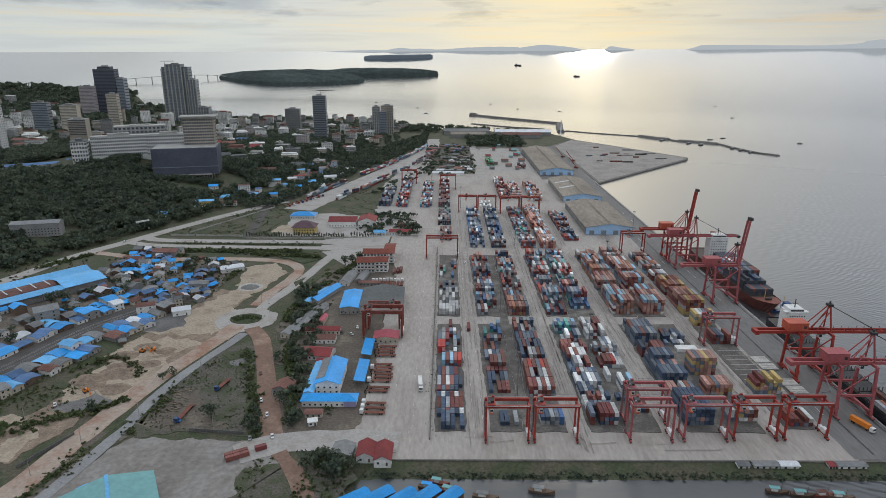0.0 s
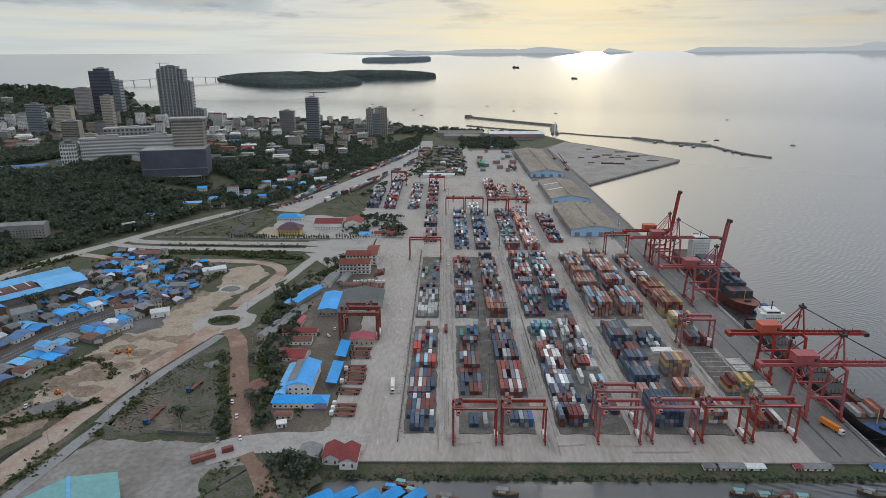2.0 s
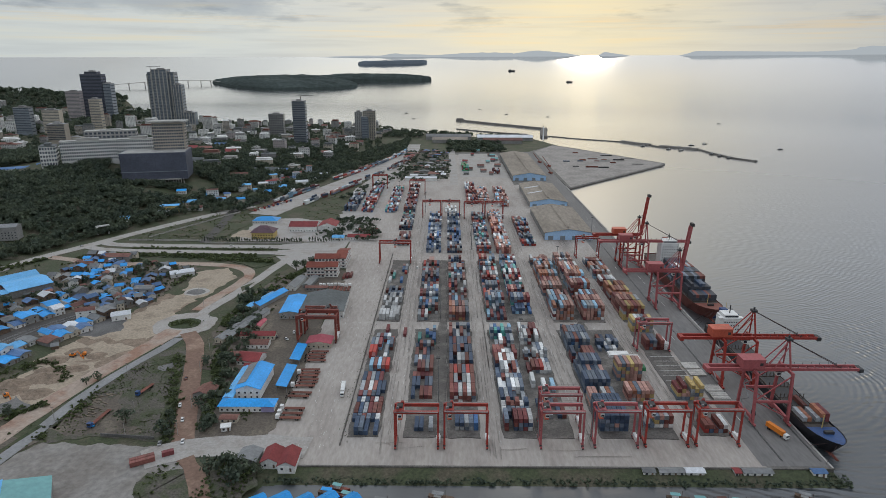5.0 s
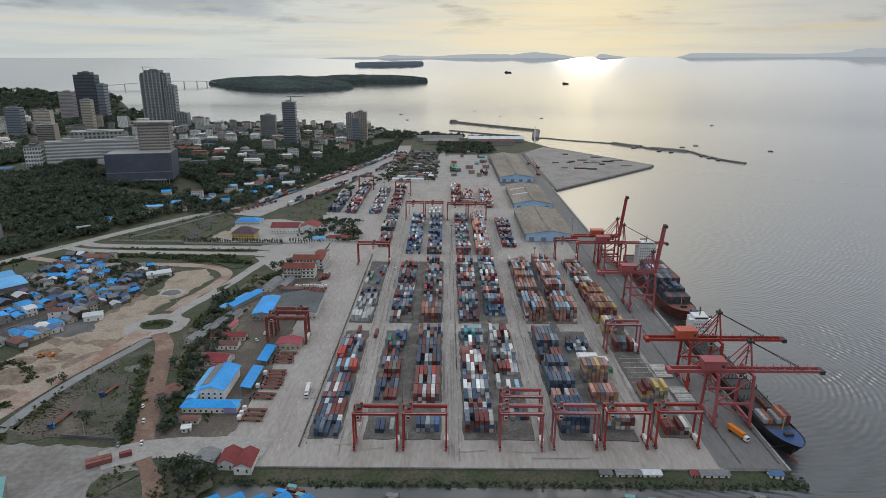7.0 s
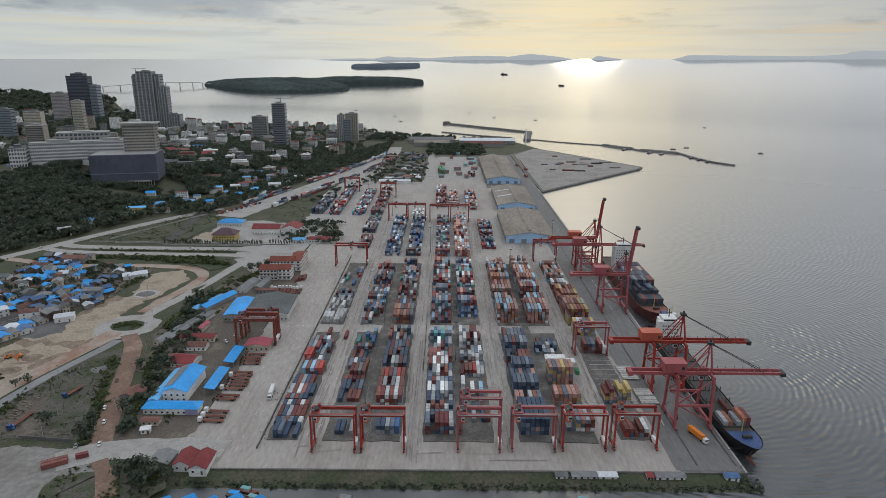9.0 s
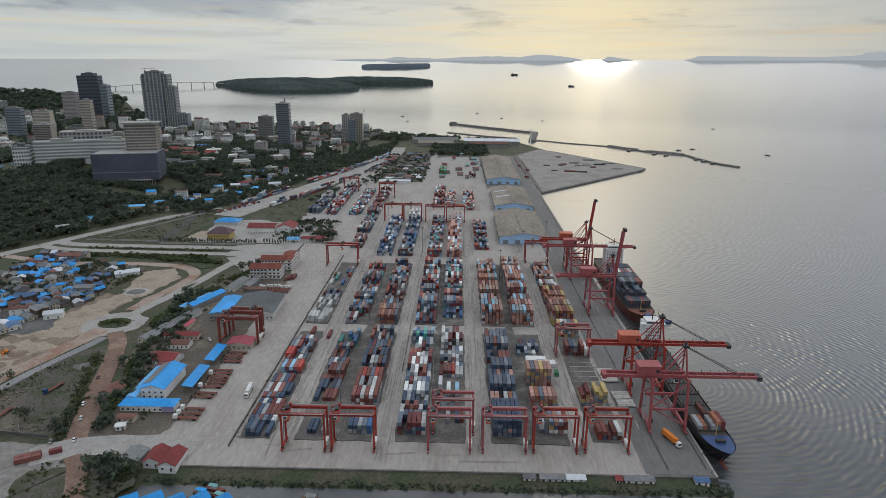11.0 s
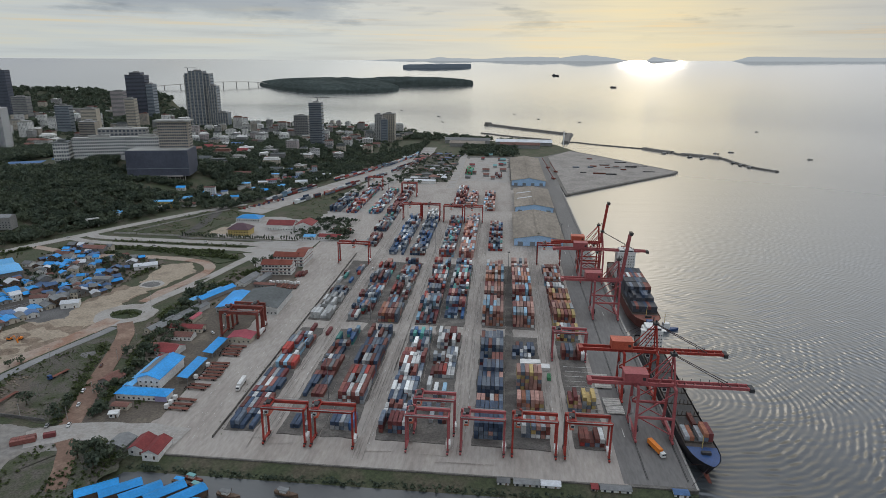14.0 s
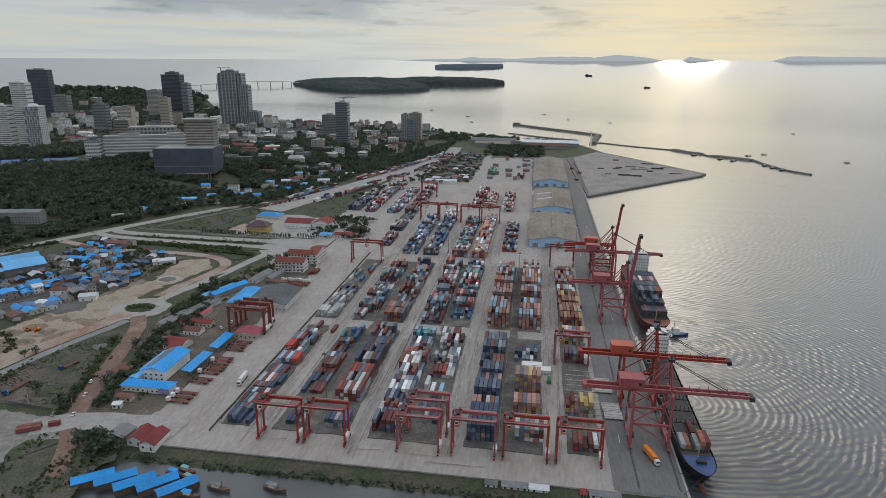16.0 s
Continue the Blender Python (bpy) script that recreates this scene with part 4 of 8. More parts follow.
A, Bc, C, D, E_, F, G, H = (COLS[k] for k in "abcdefgh")
stack(A, 22, 34.5, 2, 2, "navy", 0.85, 1, where="a1", tidy=0.5)
stack(A, 35, 62, 1, 2, "cool", 0.9, 0.7, where="a1", tidy=0.6)
stack(A, 62, 96, 1, 2, "cool", 0.9, 0.3, where="a1", tidy=0.5)
stack(A, 97, 150, 2, 2, "bright", 0.8, 0.8, where="a1", tidy=0.6)
stack(Bc + 5, 26, 46, 1, 1, "bluish", 0.5, 0.6, 4, where="b1")
stack(Bc + 1, 62, 140, 1, 2, "dull", 0.72, 0.9, 5, where="b1")
stack(Bc + 2, 140, 168, 2, 2, "teal", 0.5, 0.4, 5, where="b1")
stack(C + 3, 27, 40, 2, 2, "bluish", 0.85, 1, 5, where="c1")
stack(C, 57, 94, 3, 3, "light", 1, 1, where="c1", tidy=0.9)
stack(C, 94, 168, 2, 3, "cool", 0.92, 0.7, where="c1", tidy=0.6)
stack(D, 27, 56, 2, 3, "cool", 0.9, 0.9, where="d1", tidy=0.6)
stack(D, 56, 112, 2, 3, "cool", 0.95, 0.8, where="d1", tidy=0.6)
stack(D, 112, 150, 2, 3, "dull", 0.95, 0.6, where="d1", tidy=0.6)
stack(D, 150, 168, 3, 3, "teal", 0.95, 0.3, where="d1")
stack(E_, 40, 62, 1, 2, "dull", 0.6, 0.5, where="e1")
stack(E_, 64, 92, 1, 3, "bright", 0.45, 0.7, where="e1", tidy=0.5)
stack(E_, 96, 168, 1, 3, "light", 0.8, 0.6, where="e1", tidy=0.5)
stack(F, 27, 52, 4, 4, "navy", 1, 1, where="f1", tidy=0.95)
stack(F, 53, 66, 3, 4, "warm", 1, 1, where="f1", tidy=0.9)
stack(F, 70, 108, 3, 4, "navy", 0.95, 1, where="f1", tidy=0.85)
stack(F, 112, 130, 3, 4, "mix", 0.95, 1, where="f1", tidy=0.8)
stack(F, 130, 168, 3, 4, "bluish", 0.95, 0.8, where="f1", tidy=0.8)
stack(G + 2, 31, 44, 3, 3, "yellow", 0.9, 1, where="g1", tidy=0.8)
stack(G, 60, 78, 3, 4, "fire", 0.95, 1, where="g1", tidy=0.8)
stack(G, 86, 104, 4, 5, "ochre", 1, 1, where="g1", tidy=0.95)
stack(G - 2, 130, 160, 1, 2, "bluish", 0.6, 0.6, where="g1", tidy=0.6)
stack(H + 2, 26, 38, 2, 2, "bright", 1, 1, 5, where="h1")
stack(H - 1, 62, 75, 4, 4, "pale", 1, 1, 6, where="h1", tidy=0.7)
stack(H + 1, 133, 146, 3, 4, "dull", 0.9, 1, where="h1")
stack(H, 165, 178, 4, 4, "yellow", 1, 1, where="h1", tidy=1)
# second belt
stack(A, 187, 240, 1, 2, "reefer", 0.66, 1, where="a2", tidy=0.4)
stack(A, 242, 262, 1, 1, "bluish", 0.7, 0.4, where="a2")
stack(A, 275, 330, 1, 1, "mix", 0.3, 0.4, where="a2")
stack(Bc, 186, 200, 2, 2, "mix", 0.6, 0.8, where="b2")
stack(Bc, 200, 346, 1, 3, "mix", 0.85, 0.6, where="b2", tidy=0.5)
stack(C, 186, 212, 3, 3, "fire", 0.95, 0.9, where="c2", tidy=0.8)
stack(C, 212, 346, 1, 3, "mix", 0.88, 0.6, where="c2", tidy=0.5)
stack(D, 187, 346, 2, 4, "mix", 0.92, 0.7, where="d2", tidy=0.6)
stack(E_, 200, 346, 2, 4, "mix", 0.9, 0.7, where="e2", tidy=0.6)
for x, w in ((F - 1, "f2"), (G - 1, "g2")):
    stack(x, 188, 228, 5, 5, "warm", 1, 1, where=w, tidy=0.97, pitch=2.9)
    stack(x, 233, 240, 2, 3, "light", 0.8, 0, where=w)
    stack(x, 243, 282, 4, 5, "warm", 1, 1, where=w, tidy=0.9, pitch=2.9)
    stack(x, 288, 314, 4, 5, "warm", 0.97, 0.8, where=w, tidy=0.9, pitch=2.9)
    stack(x, 320, 344, 3, 4, "warm", 0.97, 0.8, where=w, tidy=0.8)
stack(H - 1, 188, 226, 4, 5, "fire", 1, 1, where="h2", tidy=0.95, pitch=2.9)
stack(H - 1, 232, 262, 4, 4, "fire", 1, 1, where="h2", tidy=0.9, pitch=2.9)
stack(H - 1, 268, 282, 3, 4, "light", 1, 1, where="h2", tidy=0.9)
stack(H - 2, 290, 320, 3, 3, "warm", 1, 0.8, where="h2", tidy=0.9)
stack(H - 2, 325, 346, 2, 3, "dull", 0.9, 0.8, where="h2", tidy=0.9)
# third belt and the far yard
stack(54, 560, 600, 1, 1, "reefer", 0.4, 0.2, where="c4")
stack(A - 1, 402, 452, 2, 3, "dull", 0.9, 0.6, 5, where="a3")
stack(A - 4, 470, 556, 1, 2, "mix", 0.85, 0.5, where="a3")
stack(Bc + 1, 374, 545, 2, 3, "bluish", 0.92, 0.5, where="b3", tidy=0.6)
stack(C - 1, 374, 545, 2, 3, "bluish", 0.92, 0.5, where="c3", tidy=0.6)
stack(D, 372, 550, 2, 3, "mix", 0.95, 0.5, where="d3", tidy=0.6)
stack(E_, 372, 560, 3, 3, "warm", 0.95, 0.5, where="e3", tidy=0.7)
stack(143, 402, 530, 2, 3, "mix", 0.92, 0.5, where="f3", tidy=0.6)
stack(-88, 570, 690, 2, 3, "bluish", 0.92, 0.4, where="far_a", tidy=0.6)
stack(-64, 564, 760, 2, 3, "mix", 0.92, 0.4, where="far_b", tidy=0.6)
stack(-30, 564, 740, 2, 2, "mix", 0.9, 0.4, where="far_c", tidy=0.6)
stack(-4, 564, 770, 2, 3, "dull", 0.92, 0.4, where="far_d", tidy=0.6)
stack(86, 620, 760, 2, 4, "dull", 0.9, 0.6, where="far_e", tidy=0.6)
stack(104, 620, 720, 2, 3, "warm", 0.9, 0.6, where="far_e", tidy=0.6)
stack(131, 604, 720, 3, 4, "warm", 0.9, 0.6, where="far_f", tidy=0.6)
state = rng.getstate()
stack(86, 905, 985, 2, 3, "green", 0.9, 0.6, cols=5, where="far_g", tidy=0.6)
stack(143, 876, 908, 2, 3, "dull", 0.9, 0.8, cols=5, where="far_h", tidy=0.6)
rng.setstate(state)
for w, s in stock.items():
    solid("container_block", s, "block of stacked steel shipping containers in mixed faded colours", "containers", kind="stuff")

# containers lying by themselves
for key, x, y, L, turn, what in (("rust", -100.5, 0.5, 12.19, 120, "lying on the empty lot"), ("rust", -99.2, -2.0, 12.19, 120, "lying on the empty lot"), ("maroon", -91.5, 4.0, 6.06, 118, "lying by the entrance road"), ("maroon", 24, 154, 12.19, 0, "standing in the truck lane"),
                                 ("maroon", 10, 160, 12.19, 0, "standing at the end of a row"), ("green", 192, 100, 6.06, 0, "standing beside a stack"), ("maroon", 222, 240, 12.19, 75, "standing on the quay apron")):
    container(key, x, y, 0.32, L, turn, "loose containers", what)
for x, y in ((226.5, 108), (227, 98), (229.5, 76), (230, 66.5)):
    hc = thing("hatch_cover", "pale grey steel hatch cover lying on the quay", "hatch cover", pose(x, y, 0.3), "hatch covers on the quay")
    part("plate", Shape("cover_pale").box(-5.4, -4.4, 0.3, 5.4, 4.4, 0.9), hc)
    for k in range(3):
        part("rib", Shape("hatch").box(-5.3, -3.2 + k * 3.0, 0.9, 5.3, -2.9 + k * 3.0, 1.05), hc)
    for k in range(5):
        part("stiffener", Shape("metal_dark").box(-5.2 + k * 2.5, -4.3, 0, -4.9 + k * 2.5, 4.3, 0.3), hc)
for x, y, c in ((181, 124, "white_paint"), (187, 118, "white_paint")):
    solid("stack_of_covers", Shape(c).box(x - 8, y - 4, 0.3, x + 6, y + 3, 2.4).box(x - 7, y - 4.2, 2.45, x + 6.4, y + 2.6, 2.8), "white covered flat load standing between stacks", "cargo")


# ---- cranes ----
def yard_crane(x0, x1, y, key="crane_red", label="red rubber-tyred gantry crane straddling the stacks", high=23.0, base=9.0, parked=0.12, group="gantry cranes", k=1.0):
    t = thing("gantry_crane", label, "gantry crane", pose((x0 + x1) / 2, y, 0.3), group)
    s = (x1 - x0) / 2
    b = base / 2
    for sx in (-s, s):
        for sy in (-b, b):
            part("leg", Shape(key).beam((sx, sy * 0.92, 1.8), (sx, sy * 0.86, high - 1.6), 0.95 * k, 0.95 * k), t)
            for dy in (-1.0, 1.0):
                part("wheel", Shape("rubber").tube((sx - 0.35, sy + dy, 0.75), (sx + 0.35, sy + dy, 0.75), 0.75, 12), t)
            part("bogie", Shape(key, "metal_dark").box(sx - 0.5, sy - 1.9, 0.8, sx + 0.5, sy + 1.9, 1.5).box(sx - 0.62, sy - 0.6, 1.2, sx + 0.62, sy + 0.6, 2.0, "metal_dark"), t)
        part("sill_beam", Shape(key).box(sx - 0.55, -b, 1.5, sx + 0.55, b, 2.5), t)
        part("end_tie", Shape(key).box(sx - 0.4, -b * 0.86, high - 2.4, sx + 0.4, b * 0.86, high - 1.6), t)
    for sy in (-b * 0.86, b * 0.86):
        part("girder", Shape(key).box(-s - 0.6, sy - 0.65 * k, high - 1.6 * k, s + 0.6, sy + 0.65 * k, high), t)
        part("walkway", Shape("metal_grey").box(-s, sy + (0.7 if sy > 0 else -1.5), high - 0.1, s, sy + (1.5 if sy > 0 else -0.7), high), t, "grey grating walkway")
        rail = Shape("metal_grey")
        e = sy + (1.45 if sy > 0 else -1.45)
        rail.box(-s, e - 0.03, high + 1.0, s, e + 0.03, high + 1.07)
        for j in range(9):
            rail.box(-s + j * s / 4 - 0.03, e - 0.03, high, -s + j * s / 4 + 0.03, e + 0.03, high + 1.0)
        part("handrail", rail, t)
    tx = -s + parked * 2 * s
    tr = part("trolley", Shape(key, "metal_dark", "metal_grey").box(tx - 2.2, -b * 0.95, high, tx + 2.2, b * 0.95, high + 0.5).box(tx - 1.6, -2.2, high + 0.5, tx + 1.4, 1.8, high + 1.7, "metal_dark")
              .tube((tx - 1.2, -3.2, high + 1.2), (tx - 1.2, -2.3, high + 1.2), 0.8, 10, key="metal_grey").box(tx + 0.4, 2.0, high + 0.5, tx + 1.9, 3.2, high + 2.2), t)
    part("cab", Shape("white_paint", "glass_dark").box(tx - 0.9, -b - 0.6, high - 3.6, tx + 0.9, -b + 1.0, high - 1.7).box(tx - 0.8, -b - 0.64, high - 3.3, tx + 0.8, -b - 0.58, high - 2.1, "glass_dark"), tr, "white driver cab")
    part("spreader", Shape("crane_orange").box(tx - 1.2, -3.0, high - 6.2, tx + 1.2, 3.0, high - 5.8), tr, "orange lifting spreader")
    rp = Shape("cable")
    for dx in (-1, 1):
        for dy in (-2, 2):
            rp.box(tx + dx - 0.04, dy - 0.04, high - 5.8, tx + dx + 0.04, dy + 0.04, high)
    part("ropes", rp, tr)
    part("power_unit", Shape("white_paint").box(s - 0.9, -b + 1.4, 2.6, s + 1.3, 0.6, 5.2), t, "white engine housing")
    part("panel_box", Shape("white_paint").box(s - 0.7, 1.2, 2.6, s + 0.9, b - 1.2, 4.6), t, "white electrical cabinet")
    part("ladder", Shape("metal_grey").beam((-s - 0.6, b * 0.3, 2.5), (-s - 0.6, b * 0.8, high - 1.6), 0.5, 0.12), t)
    return t


for x0, x1, y, key, pk in ((28, 51.5, 14, "crane_red", 0.12), (55, 78.5, 14.5, "crane_red", 0.12), (108, 131, 15, "crane_pink", 0.12), (110, 133, 33, "crane_pink", 0.12), (138, 161.5, 16, "crane_pink", 0.12),
                           (166, 189.5, 17, "crane_red", 0.12), (194.5, 218, 18, "crane_red", 0.12), (196, 219.5, 135, "crane_pink", 0.15), (-14, 18.5, 340, "crane_red", 0.5), (196, 220, 360, "crane_red", 0.3)):
    yard_crane(x0, x1, y, key, "pinkish-red rubber-tyred gantry crane straddling the stacks" if key == "crane_pink" else "red rubber-tyred gantry crane straddling the stacks", parked=pk)
for x0, x1, y in ((24, 48, 538), (50, 74, 538), (80, 105, 533), (108, 132, 533), (-2, 22, 690), (-66, -42, 735)):
    yard_crane(x0, x1, y, "crane_red", "red gantry crane in the far yard", parked=0.4)
yard_crane(-56, -27, 149, "crane_old", "dark rusty gantry crane parked by the workshops", high=22, base=13, parked=0.15, k=1.7)
yard_crane(-54, -30, 163, "crane_old", "second dark rusty gantry crane parked by the workshops", high=20, base=9, parked=0.75, k=1.4)


def quay_crane(y, key, house, boom_up=False, wheelbase=20.0, label=""):
    """A ship-to-shore crane on the quay rails."""
    t = thing("quay_crane", label, "quay crane", pose(247, y, 0.35), "quay cranes")
    L, R, zg = -11.4, 9.0, 31.0
    b = wheelbase / 2
    for sx in (L, R):
        for sy in (-b, b):
            part("leg", Shape(key).beam((sx, sy, 2.4), (sx, sy * 0.72, zg + 1.0), 1.4, 1.4), t)
            bg = part("bogie", Shape(key, "metal_dark").box(sx - 0.6, sy - 3.6, 1.0, sx + 0.6, sy + 3.6, 1.9).box(sx - 0.5, sy - 1.2, 1.9, sx + 0.5, sy + 1.2, 2.8), t)
            for k in range(4):
                part("wheel", Shape("metal_dark").tube((sx - 0.2, sy - 2.7 + k * 1.8, 0.5), (sx + 0.2, sy - 2.7 + k * 1.8, 0.5), 0.5, 10), bg)
        part("sill_beam", Shape(key).box(sx - 0.7, -b, 2.8, sx + 0.7, b, 4.4), t)
        part("portal_tie", Shape(key).box(sx - 0.6, -b * 0.72, zg - 0.4, sx + 0.6, b * 0.72, zg + 1.2), t)
    for sy in (-b, b):
        part("portal_beam", Shape(key).beam((L, sy * 0.9, 14.5), (R, sy * 0.9, 14.5), 1.1, 1.3), t)
        part("brace", Shape(key).beam((L, sy * 0.88, 15), (R, sy * 0.75, zg - 0.6), 0.6, 0.6), t)
        part("brace", Shape(key).beam((R, sy * 0.98, 4.5), (L + 2, sy * 0.9, 14), 0.55, 0.55), t)
    for sy in (-2.4, 2.4):
        part("girder", Shape(key).box(-38, sy - 0.5, zg, R + 1, sy + 0.5, zg + 2.0), t)
    part("girder_end", Shape(key).box(-39, -3.2, zg - 0.8, -36.5, 3.2, zg + 1.8), t)
    part("machinery_house", Shape(house, "metal_dark", "white_paint").box(-19, -4.2, zg + 2.2, -6, 4.2, zg + 7.6).box(-19.2, -4.4, zg + 7.6, -5.8, 4.4, zg + 7.9, house).box(-9, -4.25, zg + 4, -7.2, -4.2, zg + 5.8, "metal_dark"),
         t, "red machinery house" if house == "crane_orange" else "faded pink machinery house")
    ap = Vector((R - 1.5, 0, zg + 19))
    for sy in (-2.6, 2.6):
        part("mast", Shape(key).beam((R, sy * 1.6, zg + 2), (ap.x, sy * 0.4, ap.z), 0.8, 0.8), t)
        part("back_stay", Shape(key).beam((ap.x, sy * 0.4, ap.z), (-4, sy * 1.3, zg + 4), 0.55, 0.55), t)
        part("back_stay", Shape(key).beam((ap.x, sy * 0.4, ap.z - 5), (R - 9, sy * 1.3, zg + 2), 0.45, 0.45), t)
    part("mast_head", Shape("metal_dark").box(ap.x - 1.6, -1.8, ap.z - 0.4, ap.x + 1.6, 1.8, ap.z + 1.0).box(ap.x - 0.4, -0.4, ap.z + 1, ap.x + 0.4, 0.4, ap.z + 2.6), t)
    # the boom turns about its hinge
    turn = 84.0 if boom_up else 0.0
    c, s_ = math.cos(radians(turn)), math.sin(radians(turn))

    def on_boom(d, z):
        return R + 1.5 + d * c - z * s_, zg + 1 + d * s_ + z * c

    bo = part("boom", Shape(key), t)
    sh = Shape(key)
    for sy in (-2.2, 2.2):
        (xa, za), (xb, zb) = on_boom(0, 0), on_boom(39.5, 0)
        sh.beam((xa, sy, za), (xb, sy, zb), 0.9, 1.7)
    for k in range(9):
        xa, za = on_boom(1 + k * 4.8, 0)
        sh.beam((xa, -2.2, za), (xa, 2.2, za), 0.5, 0.5)
    bo.data = sh.mesh("boom")
    xa, za = on_boom(41, -0.8)
    part("boom_tip", Shape("metal_dark").box(xa - 1.2, -2.8, za - 1.2, xa + 1.2, 2.8, za + 1.2), bo)
    for sy in (-2.4, 2.4):
        if boom_up:
            xm, zm = on_boom(20, 0.8)
            part("fore_stay", Shape("cable").beam((ap.x, sy * 0.4, ap.z), (xm, sy, zm), 0.28, 0.28), t)
        else:
            xm, zm = on_boom(29, 1.0)
            part("fore_stay", Shape("cable").beam((ap.x, sy * 0.4, ap.z), (xm, sy, zm), 0.36, 0.36), t)
            for k in range(7):
                xk, zk = on_boom(4 + k * 5, 0.9)
                part("lamp_post", Shape("metal_dark").box(xk - 0.1, sy - 0.1, zk, xk + 0.1, sy + 0.1, zk + 1.4), bo)
    tx = 4.0
    part("cab", Shape("white_paint", "glass_dark").box(tx - 1.2, -2.0, zg - 3.2, tx + 1.2, 1.0, zg - 0.6).box(tx - 1.0, -2.04, zg - 2.8, tx + 1.0, -1.98, zg - 1.2, "glass_dark"), t, "white operator cab under the girder")
    part("trolley", Shape("metal_dark").box(tx - 2.5, -3, zg - 0.5, tx + 2.5, 3, zg), t)
    st = Shape("metal_grey")
    for k in range(5):
        st.beam((L - 1.2, -4 + (k % 2) * 8, 3 + k * 5.6), (L - 1.2, 4 - (k % 2) * 8, 8.6 + k * 5.6), 0.7, 0.25)
    part("stairs", st, t, "zigzag steel stairs")
    part("cable_reel", Shape("metal_dark").tube((L + 1.0, -b + 3, 6), (L + 1.9, -b + 3, 6), 2.0, 16), t)
    return t


quay_crane(45, "crane_pink", "crane_pink", label="faded pink ship-to-shore crane with its boom lowered over a ship")
quay_crane(88, "crane_red", "crane_orange", label="red ship-to-shore crane with its boom lowered over a ship")
quay_crane(222, "crane_pink", "crane_pink", True, label="faded pink ship-to-shore crane with its boom raised")
quay_crane(313, "crane_pink", "crane_pink", label="faded pink ship-to-shore crane with its boom lowered")
quay_crane(338, "crane_red", "crane_orange", True, 16, label="red ship-to-shore crane with its boom raised")


# ---- ships ----
def hull_shape(key, length, beam, deck, keel, bow=0.22, flare=1.0, key2=None):
    """A hull from y=0 (bow) to its stern, in stations."""
    s = Shape(key, *([key2] if key2 else []))
    st = [(0.0, 0.10, 2.9), (0.012, 0.36, 2.8), (0.035, 0.64, 2.4), (0.07, 0.86, 1.8), (0.12, 0.97, 1.0), (bow, 1.0, 0.2), (0.5, 1.0, 0.0), (0.85, 1.0, 0.0), (0.96, 0.92, 0.3), (1.0, 0.8, 0.5)]
    vs, n = [], 6
    for f, w, up in st:
        hw, y = beam / 2 * w, f * length
        lean = 8.0 * max(0, 0.14 - f) / 0.14
        for x, z, k in ((-hw, deck + up, 0), (-hw * (1 - 0.72 * flare * max(0, 0.2 - f) / 0.2), SEA + 0.4, 1), (-hw * 0.7 * (0.3 if f < 0.1 else 1), keel, 2),
                        (hw * 0.7 * (0.3 if f < 0.1 else 1), keel, 2), (hw * (1 - 0.72 * flare * max(0, 0.2 - f) / 0.2), SEA + 0.4, 1), (hw, deck + up, 0)):
            vs.append((x, y + lean * (0, 1, 1.2)[k], z))
    fs = []
    for k in range(len(st) - 1):
        a, b = k * n, (k + 1) * n
        fs += [(a + j, b + j, b + j + 1, a + j + 1) for j in range(n - 1)]
    fs += [tuple(range(n)), tuple(reversed(range((len(st) - 1) * n, len(st) * n)))]
    return s.add(vs, fs), st


def deck_shape(key, st, length, beam, deck, f0, f1, inset=0.5, sink=0.9):
    use = [q for q in st if f0 <= q[0] <= f1]
    vs = [(sgn * max(0.1, beam / 2 * w - inset), f * length + 0.3, deck + up - sink) for f, w, up in use for sgn in (-1, 1)]
    return Shape(key).add(vs, [(2 * k, 2 * k + 1, 2 * k + 3, 2 * k + 2) for k in range(len(use) - 1)])


